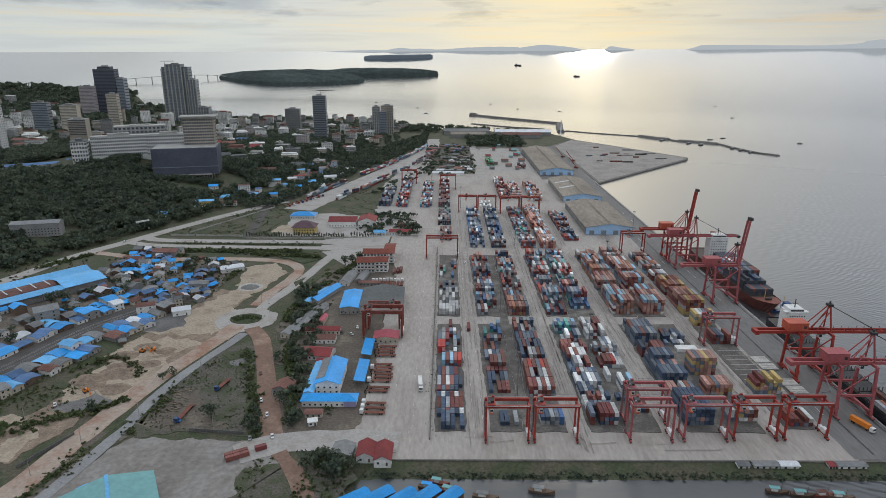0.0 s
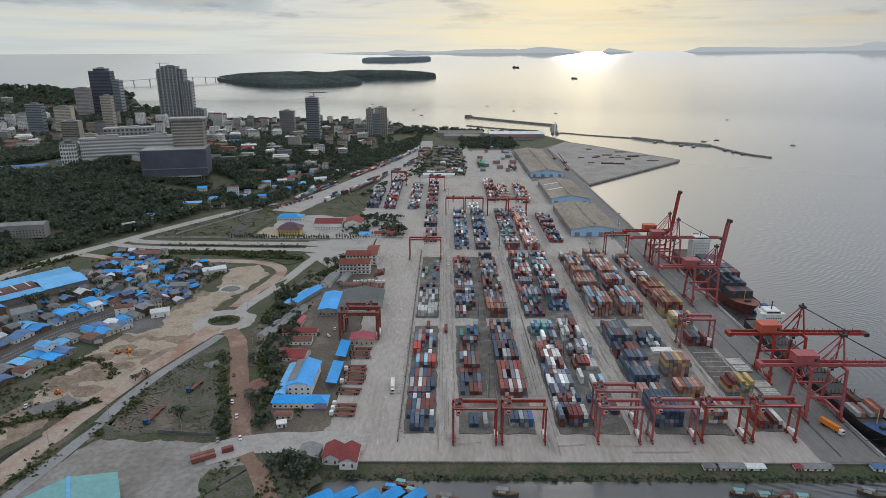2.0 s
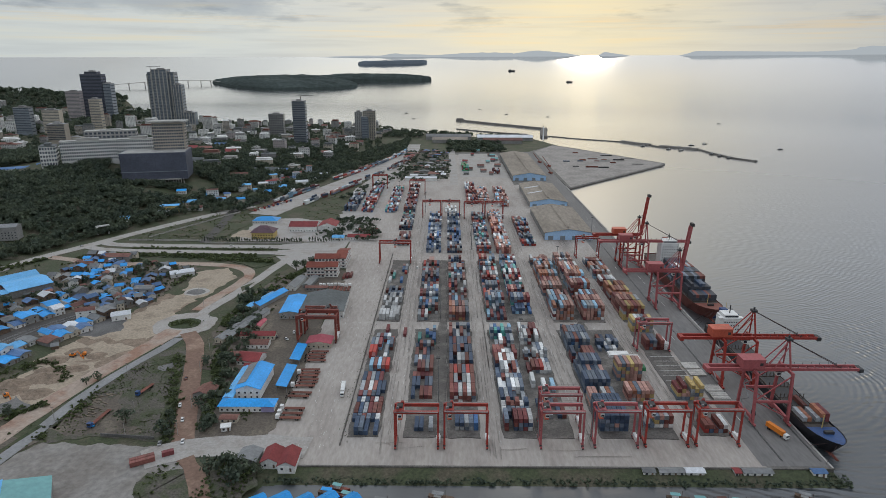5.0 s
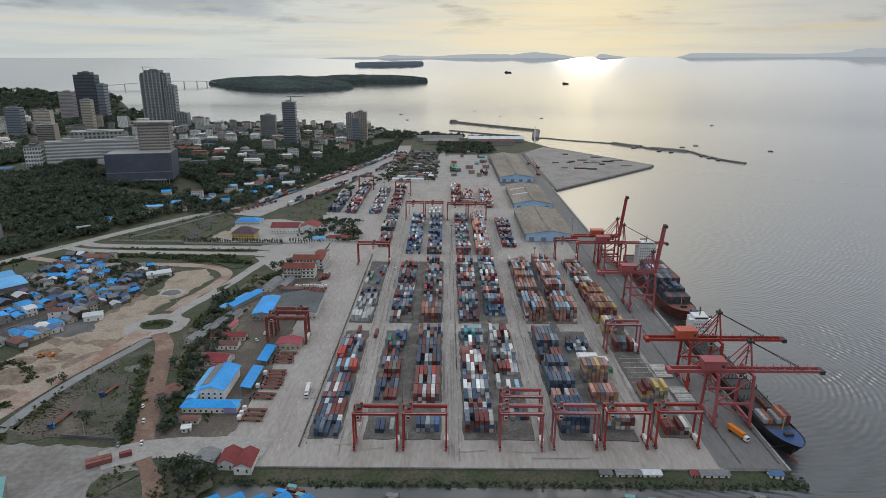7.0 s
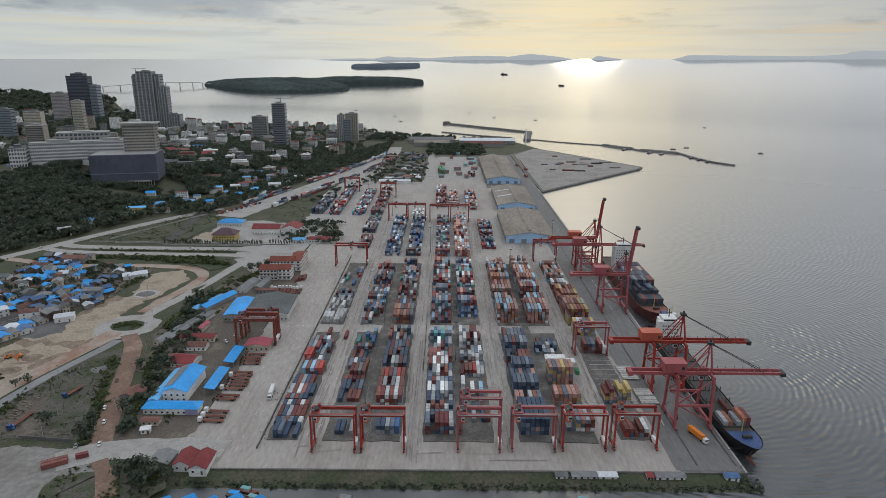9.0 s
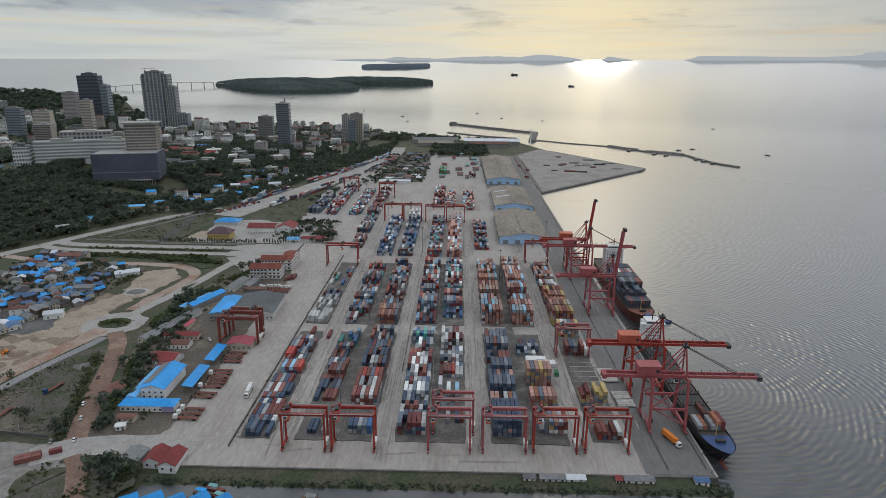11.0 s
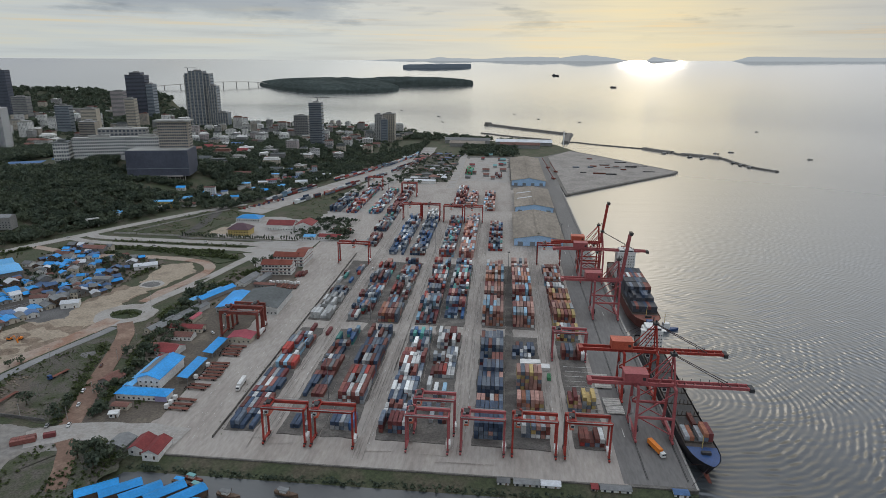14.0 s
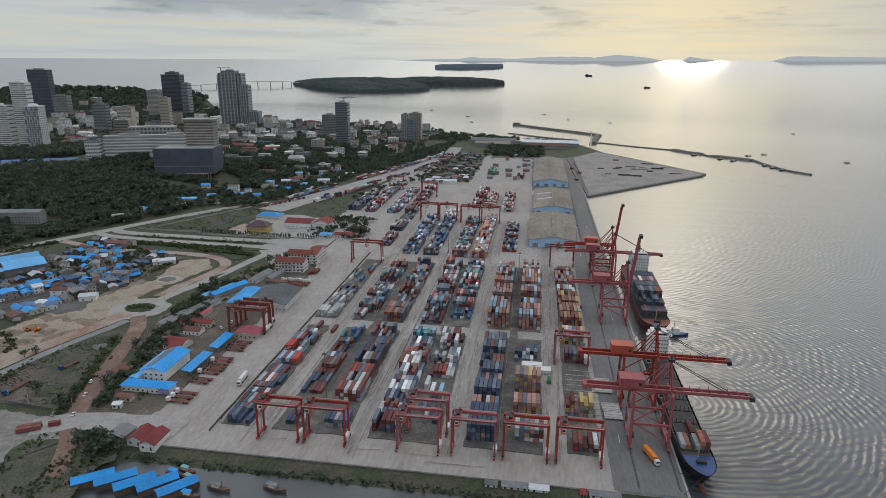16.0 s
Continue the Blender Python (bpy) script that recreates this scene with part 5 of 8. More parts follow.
def ship(x, y, length, beam, deck, hull, fore, label, cargo, house_at, house_h):
    t = thing("container_ship", label, "ship", pose(x, y, 0), "ships at the quay")
    sh, st = hull_shape(hull, length, beam, deck, SEA - 3)
    part("hull", sh, t)
    part("deck", deck_shape("deck_grey", st, length, beam, deck, 0.12, 1.0), t, "grey steel deck")
    part("forecastle", deck_shape(fore, st, length, beam, deck, 0.0, 0.12, 0.35, 0.35), t, "painted forecastle deck")
    part("bulbous_bow", Shape("hull_red").tube((0, 1.0, SEA - 0.6), (0, 12, SEA - 1.0), 1.0, 10, 1.9), t, "rust-red bulbous bow at the waterline")
    part("windlass", Shape("metal_dark").box(-2.5, length * 0.07, deck + 1.4, 2.5, length * 0.07 + 2, deck + 3), t)
    part("foremast", Shape("wall_yellow").tube((0, length * 0.115, deck + 0.5), (0, length * 0.115, deck + 9), 0.35, 8, 0.2), t, "yellowish foremast")
    hw = beam / 2
    # hatch coamings and cell guides
    k0, k1 = 0.15 * length, house_at - 6
    n = int((k1 - k0) / 13.6)
    for k in range(n):
        yy = k0 + k * 13.6
        hc = part("hatch_coaming", Shape("deck_grey", "metal_dark").box(-hw + 1.6, yy, deck - 0.9, hw - 1.6, yy + 12.6, deck + 0.9).box(-hw + 2.2, yy + 0.5, deck + 0.9, hw - 2.2, yy + 12.1, deck + 0.95, "metal_dark"), t)
        for c in range(7):
            cx = -hw + 1.6 + c * (beam - 3.2) / 6
            part("lashing_post", Shape("deck_grey").box(cx - 0.15, yy + 12.7, deck - 0.9, cx + 0.15, yy + 13.2, deck + 4.2), hc)
    cols = int((beam - 1.5) / 2.5)
    for k, lo, hi, pal, fill in cargo:
        yy = k0 + k * 13.6 + 0.2
        for c in range(cols):
            if rng.random() > fill:
                continue
            for q in range(rng.randint(lo, hi)):
                key = rng.choice(PAL[pal])
                cx = -(cols - 1) * 1.25 + c * 2.5
                if y > 100:
                    put_box(key, x + cx, y + yy, deck + 1.0 + q * 2.6, 12.19, "ship")
                    continue
                container(key, x + cx, y + yy, deck + 1.0 + q * 2.6, 12.19, 0, "deck cargo", "loaded on a ship's deck")
    # superstructure
    hy = house_at
    hs = part("superstructure", Shape("white_paint").box(-hw * 0.75, hy, deck - 0.9, hw * 0.75, hy + 12, deck + house_h - 5).box(-hw * 0.6, hy + 0.8, deck + house_h - 5, hw * 0.6, hy + 11, deck + house_h - 2.6)
              .box(-hw - 0.3, hy + 0.5, deck + house_h - 5.1, hw + 0.3, hy + 4.5, deck + house_h - 4.7), t, "white superstructure with bridge wings")
    for fl in range(int((house_h - 6) / 2.8)):
        for c in range(7):
            part("window", Shape("glass_dark").box(-hw * 0.62 + c * hw * 0.2, hy - 0.06, deck + 1.4 + fl * 2.8, -hw * 0.62 + c * hw * 0.2 + 0.9, hy + 0.02, deck + 2.3 + fl * 2.8), hs)
    part("bridge_windows", Shape("glass_dark").box(-hw * 0.56, hy + 0.72, deck + house_h - 4.3, hw * 0.56, hy + 0.82, deck + house_h - 3.2), hs)
    part("funnel", Shape(fore).box(-2.2, hy + 13, deck, 2.2, hy + 18, deck + house_h - 3), t)
    part("radar_mast", Shape("metal_dark").tube((0, hy + 5, deck + house_h - 2.6), (0, hy + 5, deck + house_h + 4), 0.4, 8).box(-2.2, hy + 4.8, deck + house_h + 0.5, 2.2, hy + 5.2, deck + house_h + 0.9), hs)
    rl = Shape("metal_grey")
    for sx in (-hw + 0.2, hw - 0.2):
        rl.box(sx - 0.06, 0.24 * length, deck + 1.0, sx + 0.06, 0.96 * length, deck + 1.1)
        for k in range(30):
            yy = (0.24 + 0.72 * k / 29) * length
            rl.box(sx - 0.06, yy - 0.06, deck, sx + 0.06, yy + 0.06, deck + 1.0)
    part("railing", rl, t)
    return t


NEAR_Y = -99
ship(268.9, 4, 168, 17.4, 5.0, "hull_black", "deck_blue", "black-hulled container ship with a blue forecastle moored at the quay",
     [(0, 1, 2, "deck", 0.95), (1, 1, 1, "deck", 0.3)], 140, 21)
ship(278.6, 191, 165, 23, 6.0, "hull_brown", "hull_red", "brown-hulled container ship loaded with dark containers at the quay",
     [(0, 2, 2, "dark", 1), (1, 3, 4, "dark", 1), (2, 5, 5, "dark", 1), (3, 5, 5, "dark", 1), (4, 5, 5, "cool", 1), (5, 5, 5, "dark", 1)], 118, 30)
solid("container_block", stock["ship"], "dark containers stacked full width on a ship's deck", "containers", kind="stuff")
for a, b in (((269, 8, 6), (257, -3, 0.8)), ((268, 9, 6), (258, 14, 0.8)), ((279, 194, 7), (258.5, 178, 0.8)), ((278, 196, 7), (258.5, 186, 0.8))):
    solid("mooring_line", Shape("cable").beam(a, b, 0.22), "taut mooring rope from ship to quay", "rope", "mooring lines")


def small_boat(x, y, turn, length, key, key2, cabin=True, label="small wooden fishing boat with a painted cabin"):
    t = thing("boat", label, "boat", pose(x, y, SEA + 1.0, 0, 0, turn), "boats")
    w = length * 0.24
    st = [(0, 0.1, 1.4), (0.15, 0.6, 0.9), (0.4, 1, 0.5), (0.8, 0.95, 0.5), (1, 0.7, 0.8)]
    vs = [p for f, k, up in st for p in ((-w / 2 * k, f * length, up), (-w / 2 * k * 0.6, f * length, -1.3), (w / 2 * k * 0.6, f * length, -1.3), (w / 2 * k, f * length, up))]
    fs = [f for k in range(4) for f in [(4 * k + j, 4 * k + 4 + j, 4 * k + 5 + j, 4 * k + 1 + j) for j in range(3)]] + [(0, 1, 2, 3), (19, 18, 17, 16)]
    fs += [(4 * k + 3, 4 * k + 7, 4 * k + 4, 4 * k) for k in range(4)]
    part("hull", Shape(key).add(vs, fs), t)
    if cabin:
        part("cabin", Shape("wall_white", "glass_dark").box(-w * 0.33, length * 0.5, 0.3, w * 0.33, length * 0.78, 2.3).box(-w * 0.25, length * 0.497, 1.2, w * 0.25, length * 0.5, 1.9, "glass_dark"), t)
        part("roof", Shape(key2).box(-w * 0.45, length * 0.42, 2.3, w * 0.45, length * 0.86, 2.45), t, "painted cabin roof")
    part("mast", Shape("bark").tube((0, length * 0.35, 0.4), (0, length * 0.35, 4.5), 0.09, 6), t)
    return t


for x, y, turn, L, k, k2 in ((4, -26, 80, 12, "wall_wood", "roof_blue"), (8, -23, 75, 11, "hull_red", "roof_teal"), (2, -31, 95, 13, "wall_wood", "roof_rust"), (32, -33, 80, 13, "wall_wood", "roof_grey"), (14, -30, 70, 12, "hull_red", "roof_teal"),
                             (60, -29, 78, 13, "wall_wood", "roof_grey"), (176, -28, 82, 11, "wall_wood", "roof_teal"), (188, -30, 85, 12, "wall_wood", "roof_teal"), (198, -29, 95, 11, "hull_red", "roof_rust"), (206, -32, 80, 12, "wall_wood", "roof_teal"),
                             (226, -36, 90, 10, "hull_red", "roof_rust"), (240, -30, 60, 12, "wall_wood", "roof_grey"), (20, -40, 84, 12, "wall_wood", "roof_blue")):
    small_boat(x, y, turn, L, k, k2)
tug = small_boat(304, 205, 96, 24, "deck_blue", "roof_white", label="small blue tugboat with a tall mast beside the ships")
part("wheelhouse", Shape("white_paint", "glass_dark").box(-2.2, 8, 0.6, 2.2, 13, 5.6).box(-1.9, 7.96, 3.6, 1.9, 8.0, 4.8, "glass_dark"), tug)
part("tall_mast", Shape("wall_yellow").tube((0, 12, 5), (0, 12, 13), 0.3, 8, 0.15), tug)
for x, y, L in ((700, 3080, 14), (210, 2500, 14), (-100, 2300, 14), (-60, 2050, 12), (450, 2150, 12), (690, 1320, 14), (735, 1350, 13), (1150, 2400, 14), (300, 2250, 12), (-300, 2600, 14), (880, 1250, 12), (1000, 1900, 12)):
    small_boat(x, y, 80, L, "metal_dark", "roof_grey", label="small dark boat far out on the bay")


def anchored_ship(x, y, length, label):
    """A coaster at anchor far out, brought in to the rim of the sea."""
    px, py, pz = far(x, y, 0)
    length *= (px - EYE.x) / (x - EYE.x)
    t = thing("cargo_ship", label, "ship", pose(px, py, pz, 0, 0, 70), "anchored ships")
    sh, _ = hull_shape("hull_black", length, length * 0.2, 3 + length * 0.05, -4)
    part("hull", sh, t)
    part("superstructure", Shape("metal_dark", "metal_grey").box(-length * 0.08, length * 0.62, 2, length * 0.08, length * 0.86, length * 0.22).box(-length * 0.06, length * 0.66, length * 0.22, length * 0.06, length * 0.78, length * 0.27, "metal_grey"), t)
    part("mast", Shape("metal_dark").tube((0, length * 0.3, 2), (0, length * 0.3, length * 0.2), length * 0.01, 6), t)
    for k in range(3):
        part("hatch_cover", Shape("metal_dark").box(-length * 0.07, length * (0.18 + k * 0.14), 3, length * 0.07, length * (0.29 + k * 0.14), 5 + length * 0.05), t)


anchored_ship(1093, 9908, 120, "dark cargo ship anchored far out in the bay")
anchored_ship(1188, 5578, 62, "small grey cargo ship anchored in the sun glitter")


# ---- sheds by the quay ----
def transit_shed(x0, y0, x1, y1, eave, rise, label):
    t = thing("transit_shed", label, "warehouse", group="transit sheds")
    part("wall", Shape("wall_grey").box(x0, y0 + 0.4, 0, x1, y1, eave), t)
    xm = (x0 + x1) / 2
    part("gable_front", Shape("shed_fascia").add([(x0, y0, 0.2), (x1, y0, 0.2), (x1, y0, eave), (xm, y0, eave + rise), (x0, y0, eave), (x0, y0 + 0.39, 0.2), (x1, y0 + 0.39, 0.2), (x1, y0 + 0.39, eave), (xm, y0 + 0.39, eave + rise), (x0, y0 + 0.39, eave)],
         [(0, 1, 2, 3, 4), (9, 8, 7, 6, 5), (0, 5, 6, 1)]), t, "pale blue painted gable")
    part("roof", Shape("shed_roof").gable(x0, y0, x1, y1, eave + 0.1, rise, "y", 1.2, 0.3), t, "weathered grey corrugated roof")
    part("ridge_vent", Shape("shed_roof").gable(xm - 1.6, y0 + 6, xm + 1.6, y1 - 6, eave + rise + 0.9, 0.5, "y", 0.2, 0.15), t)
    n = int((x1 - x0) / 12)
    for k in range(n):
        cx = x0 + (k + 0.5) * (x1 - x0) / n
        part("door", Shape("facade_slate").box(cx - 3, y0 - 0.12, 0, cx + 3, y0 + 0.3, 5.2), t, "dark sliding door")
    return t


transit_shed(173, 428, 230, 562, 9, 4.5, "grey-roofed transit shed with a pale blue gable")
transit_shed(177, 597, 231, 737, 9, 4.5, "grey-roofed transit shed with pale blue gable and roof lights")
transit_shed(174, 810, 233, 1088, 9, 5, "long grey-roofed transit shed with a pale blue gable")
for y in (650, 690):
    solid("skylight", Shape("roof_white").add([(180, y, 9.75), (203, y, 13.6), (203, y + 5, 13.6), (180, y + 5, 9.75), (180, y, 10.1), (203, y, 13.95), (203, y + 5, 13.95), (180, y + 5, 10.1)], [(0, 3, 2, 1), (4, 5, 6, 7), (0, 1, 5, 4), (2, 3, 7, 6)]), "pale roof light strip on the shed roof", "skylight")
for x0, y0, x1, y1, k in ((2, 1395, 122, 1440, "roof_grey"), (138, 1380, 285, 1425, "roof_white"), (20, 1330, 110, 1360, "shed_roof"), (150, 1320, 250, 1350, "roof_rust")):
    t = thing("warehouse", "long low harbour warehouse with a pale curved roof", "warehouse", group="harbour warehouses")
    part("wall", Shape("wall_grey").box(x0, y0, 0, x1, y1, 9), t)
    part("roof", Shape(k).gable(x0, y0, x1, y1, 9, 5, "x", 1), t)


# ---- houses and halls ----
def house(x, y, w, d, h, turn, roof, wall, rise=None, ridge="y", label="", floors=1, name="house", flat=False, group="village houses", z=None, over=0.5, windows=True, hip=False):
    z = float(ground_height(x, y)) if z is None else z
    t = thing(name, label or "small house with a metal roof", "house" if name == "house" else name.replace("_", " "), pose(x, y, z, 0, 0, turn), group)
    part("wall", Shape(wall).box(-w / 2, -d / 2, -1.5, w / 2, d / 2, h), t)
    rise = rise or 0.22 * (w if ridge == "y" else d)
    if hip:
        part("roof", Shape(roof).hip(-w / 2, -d / 2, w / 2, d / 2, h, rise, over), t)
    elif flat:
        part("roof", Shape(roof).add(Shape().box(-w / 2 - over, -d / 2 - over, h, w / 2 + over, d / 2 + over, h + 0.2).v, Shape().box(0, 0, 0, 1, 1, 1).f), t)
    else:
        s = Shape(roof, wall).gable(-w / 2, -d / 2, w / 2, d / 2, h, rise, ridge, over)
        if ridge == "y":
            for yy in (-d / 2, d / 2):
                s.add([(-w / 2, yy, h), (w / 2, yy, h), (0, yy, h + rise)], [(0, 1, 2)], wall)
        else:
            for xx in (-w / 2, w / 2):
                s.add([(xx, -d / 2, h), (xx, d / 2, h), (xx, 0, h + rise)], [(0, 1, 2)], wall)
        part("roof", s, t)
    if windows:
        n = 2 if group == "village houses" else max(2, int(w / 3.2))
        for f in range(floors):
            for k in range(n):
                cx = -w / 2 + (k + 0.5) * w / n
                if f == 0 and k == n // 2:
                    part("door", Shape("wall_wood").box(cx - 0.5, -d / 2 - 0.07, 0, cx + 0.5, -d / 2 + 0.02, 2.1), t)
                else:
                    part("window", Shape("glass_dark").box(cx - 0.6, -d / 2 - 0.06, f * 3 + 1.0, cx + 0.6, -d / 2 + 0.02, f * 3 + 2.2), t)
    return t


# beside the yard
house(-36.5, -1.5, 9, 13, 3.6, 0, "roof_red", "wall_white", 2.4, "y", "house with a dark red tin roof at the yard corner", group="buildings by the yard")
house(-27, -3.5, 9, 15, 3.6, 0, "roof_red", "wall_white", 2.4, "y", "house with a dark red tin roof at the yard corner", group="buildings by the yard")
house(-49, -1, 11, 11, 3.4, -6, "roof_grey", "wall_grey", 1.8, "y", "grey tin-roofed shed beside the red house", group="buildings by the yard")
h1 = house(-68.5, 77, 15, 32, 7.5, 0, "roof_blue", "wall_white", 2.6, "y", "white two-storey hall with a bright blue metal roof", 2, group="buildings by the yard", over=1.0)
part("roof_panel", Shape("roof_grey").add([(-8.4, -11, 7.42), (-2.5, -11, 9.45), (-2.5, 16.8, 9.45), (-8.4, 16.8, 7.42), (-8.4, -11, 7.6), (-2.5, -11, 9.65), (-2.5, 16.8, 9.65), (-8.4, 16.8, 7.6)], [(4, 5, 6, 7), (0, 1, 5, 4), (3, 7, 6, 2), (0, 4, 7, 3), (1, 2, 6, 5)]), h1, "faded pale green roofing sheets")
house(-79.3, 75, 5.5, 40, 4.6, 0, "roof_sky", "wall_white", 1.0, "y", "long lean-to with a pale blue roof", group="buildings by the yard", windows=False)
house(-65, 50, 33, 8.5, 4.3, 0, "roof_blue", "wall_white", 2.2, "x", "low white office with a bright blue hipped roof", group="buildings by the yard", hip=True, over=0.9)
solid("office_annex", Shape("wall_lilac").box(-56, 45.6, 0.2, -48.3, 45.72, 4.2), "lilac painted wall panel of the low office", "wall panel")
house(-72, 36, 10, 5, 3, 0, "roof_rust", "wall_cream", 0.8, "x", "small cream-walled gatehouse beside the entrance", name="gatehouse", group="buildings by the yard")
house(-71, 27, 5, 4, 3, 15, "white_paint", "wall_white", 0.4, "x", "small white guard hut beside the entrance road", name="hut", group="buildings by the yard")
for x, y, L in ((-49.5, 83, 30), (-49.5, 118, 26)):
    t = thing("canopy", "open truck shelter with a bright blue roof", "canopy", pose(x, y, 0.2), "truck shelters")
    part("roof", Shape("roof_blue").add([(-3.6, -L / 2, 5.6), (3.6, -L / 2, 4.6), (3.6, L / 2, 4.6), (-3.6, L / 2, 5.6), (-3.6, -L / 2, 5.75), (3.6, -L / 2, 4.75), (3.6, L / 2, 4.75), (-3.6, L / 2, 5.75)], [(0, 3, 2, 1), (4, 5, 6, 7), (0, 1, 5, 4), (1, 2, 6, 5), (2, 3, 7, 6), (3, 0, 4, 7)]), t)
    for k in range(5):
        for sx in (-3.2, 3.2):
            part("post", Shape("metal_grey").box(sx - 0.1, -L / 2 + 0.5 + k * (L - 1) / 4 - 0.1, 0, sx + 0.1, -L / 2 + 0.5 + k * (L - 1) / 4 + 0.1, 4.7), t)
house(-38.5, 140, 18, 13, 4, 0, "roof_magenta", "wall_cream", 1.6, "y", "small office with a crimson roof under the old crane", group="buildings by the yard", name="office")
house(-48, 212, 36, 44, 6, 2, "roof_slate", "wall_white", 3.2, "y", "large workshop with a grey metal roof", group="buildings by the yard", name="workshop")
house(-74, 208, 16, 40, 5.5, 2, "roof_blue", "wall_grey", 1.4, "y", "workshop annex with a blue metal roof", group="buildings by the yard", name="workshop")
for x, y, w, d, r, turn in ((-88, 152, 26, 8, "roof_red", 0), (-84, 137, 16, 9, "roof_rust", 0), (-82, 113, 16, 14, "roof_red", -8), (-76, 100, 13, 6, "roof_red", 0), (-97, 66, 11, 12, "roof_rust", -10), (-94, 118, 8, 6, "roof_rust", 10),
                            (-104, 180, 7, 30, "roof_grey", -14), (-99, 186, 6, 30, "roof_grey", -14), (-112, 155, 7, 28, "roof_grey", -14), (-107, 159, 6, 26, "roof_grey", -14), (-100, 228, 9, 40, "roof_blue", -22), (-107, 222, 6, 36, "roof_sky", -22),
                            (-86, 268, 9, 30, "roof_grey", -8), (-73, 272, 7, 26, "roof_grey", -8), (-64, 255, 20, 5, "roof_rust", 0), (-92, 172, 4, 14, "roof_magenta", -5)):
    house(x, y, w, d, 3.6, turn, r, rng.choice(["wall_cream", "wall_grey", "wall_white", "wall_wood"]), None, "y" if d > w else "x", {"roof_red": "low building with a red tin roof", "roof_rust": "low building with a rusty tin roof",
          "roof_grey": "long narrow shed with a grey tin roof", "roof_blue": "long shed with a blue metal roof", "roof_sky": "long shed with a pale blue roof", "roof_magenta": "narrow shed with a crimson roof"}[r], group="buildings by the yard")


def office(x, y, w, d, floors, label, turn=0):
    """White port office with red tiled hip roofs and bands of windows."""
    t = thing("office_building", label, "office", pose(x, y, 0.2, 0, 0, turn), "port offices")
    h = floors * 3.6
    part("wall", Shape("wall_white").box(-w / 2, -d / 2, 0, w / 2, d / 2, h), t)
    for f in range(floors):
        part("band", Shape("roof_tile").box(-w / 2 - 0.12, -d / 2 - 0.12, f * 3.6 + 3.1, w / 2 + 0.12, d / 2 + 0.12, f * 3.6 + 3.5), t, "terracotta band")
        n = int(w / 3.4)
        for k in range(n):
            cx = -w / 2 + (k + 0.5) * w / n
            part("window", Shape("glass_dark").box(cx - 1.1, -d / 2 - 0.08, f * 3.6 + 1.0, cx + 1.1, -d / 2 + 0.02, f * 3.6 + 2.6), t)
    s = Shape("roof_tile", "wall_white").gable(-w / 2, -d / 2, w / 2, d / 2, h, 3.2, "x", 0.8, 0.25)
    for xx in (-w / 2, w / 2):
        s.add([(xx, -d / 2, h), (xx, d / 2, h), (xx, 0, h + 3.2)], [(0, 1, 2)], "wall_white")
    part("roof", s, t, "terracotta tiled roof")
    return t


office(-72, 297, 17, 14, 3, "white three-storey port office with terracotta roof and bands")
office(-57, 298, 12, 13, 3, "white three-storey port office wing with terracotta roof")
office(-66, 324, 24, 12, 3, "white three-storey port office with terracotta roof and bands")
office(-52, 336, 10, 34, 3, "white port office wing with terracotta roof", 0)
house(-163, 436, 26, 18, 8, 0, "roof_purple", "wall_yellow", 6.5, "x", "yellow villa with a steep dark purple roof", 2, name="villa", group="buildings by the plaza", over=1.6, hip=True)
house(-122, 470, 34, 22, 7, 0, "roof_red", "wall_white", 4, "x", "white hall with a dark red roof", 1, name="hall", group="buildings by the plaza")
house(-92, 474, 22, 26, 7, 0, "roof_red", "wall_white", 4, "y", "white hall with a dark red roof", 1, name="hall", group="buildings by the plaza")
house(-180, 508, 32, 20, 4, 0, "roof_blue", "wall_white", 4, "x", "pavilion with a bright blue hipped roof", 1, name="pavilion", group="buildings by the plaza", hip=True)
house(-48, 428, 26, 10, 4, 0, "roof_red", "wall_white", 2.4, "x", "low white building with a red roof", group="buildings by the plaza")
house(-40, 455, 22, 10, 4, 0, "roof_red", "wall_white", 2.4, "x", "low white building with a red roof", group="buildings by the plaza")
house(-72, 425, 14, 10, 4, 0, "roof_sky", "wall_white", 2.0, "x", "low white building with a pale blue roof", group="buildings by the plaza")
house(11, 812, 56, 14, 5, 0, "roof_white", "wall_white", 1.6, "x", "long white-roofed depot building", name="depot", group="depot buildings", windows=False)
for k in range(46):
    x, y = rng.uniform(-30, 60), rng.uniform(840, 1180)
    r = rng.choice(["roof_white", "roof_grey", "roof_slate", "roof_grey", "roof_rust", "roof_white"] if y < 960 else ["roof_rust", "roof_rust", "roof_grey", "roof_red", "roof_tin", "roof_slate"])
    house(x, y, rng.uniform(8, 20), rng.uniform(9, 18), 3.5, rng.uniform(-6, 6), r, "wall_grey", 0.7, rng.choice("xy"), "low depot building with a metal roof behind the yard", name="depot", group="depot buildings", windows=False)
for k in range(14):
    x, y = rng.uniform(90, 165), rng.uniform(860, 1180)
    house(x, y, rng.uniform(6, 14), rng.uniform(6, 11), 4, rng.uniform(-8, 8), rng.choice(["roof_teal", "roof_red", "roof_grey", "roof_rust"]), "wall_grey", None, "x", "low harbour building with a metal roof", name="depot", group="depot buildings", windows=False)
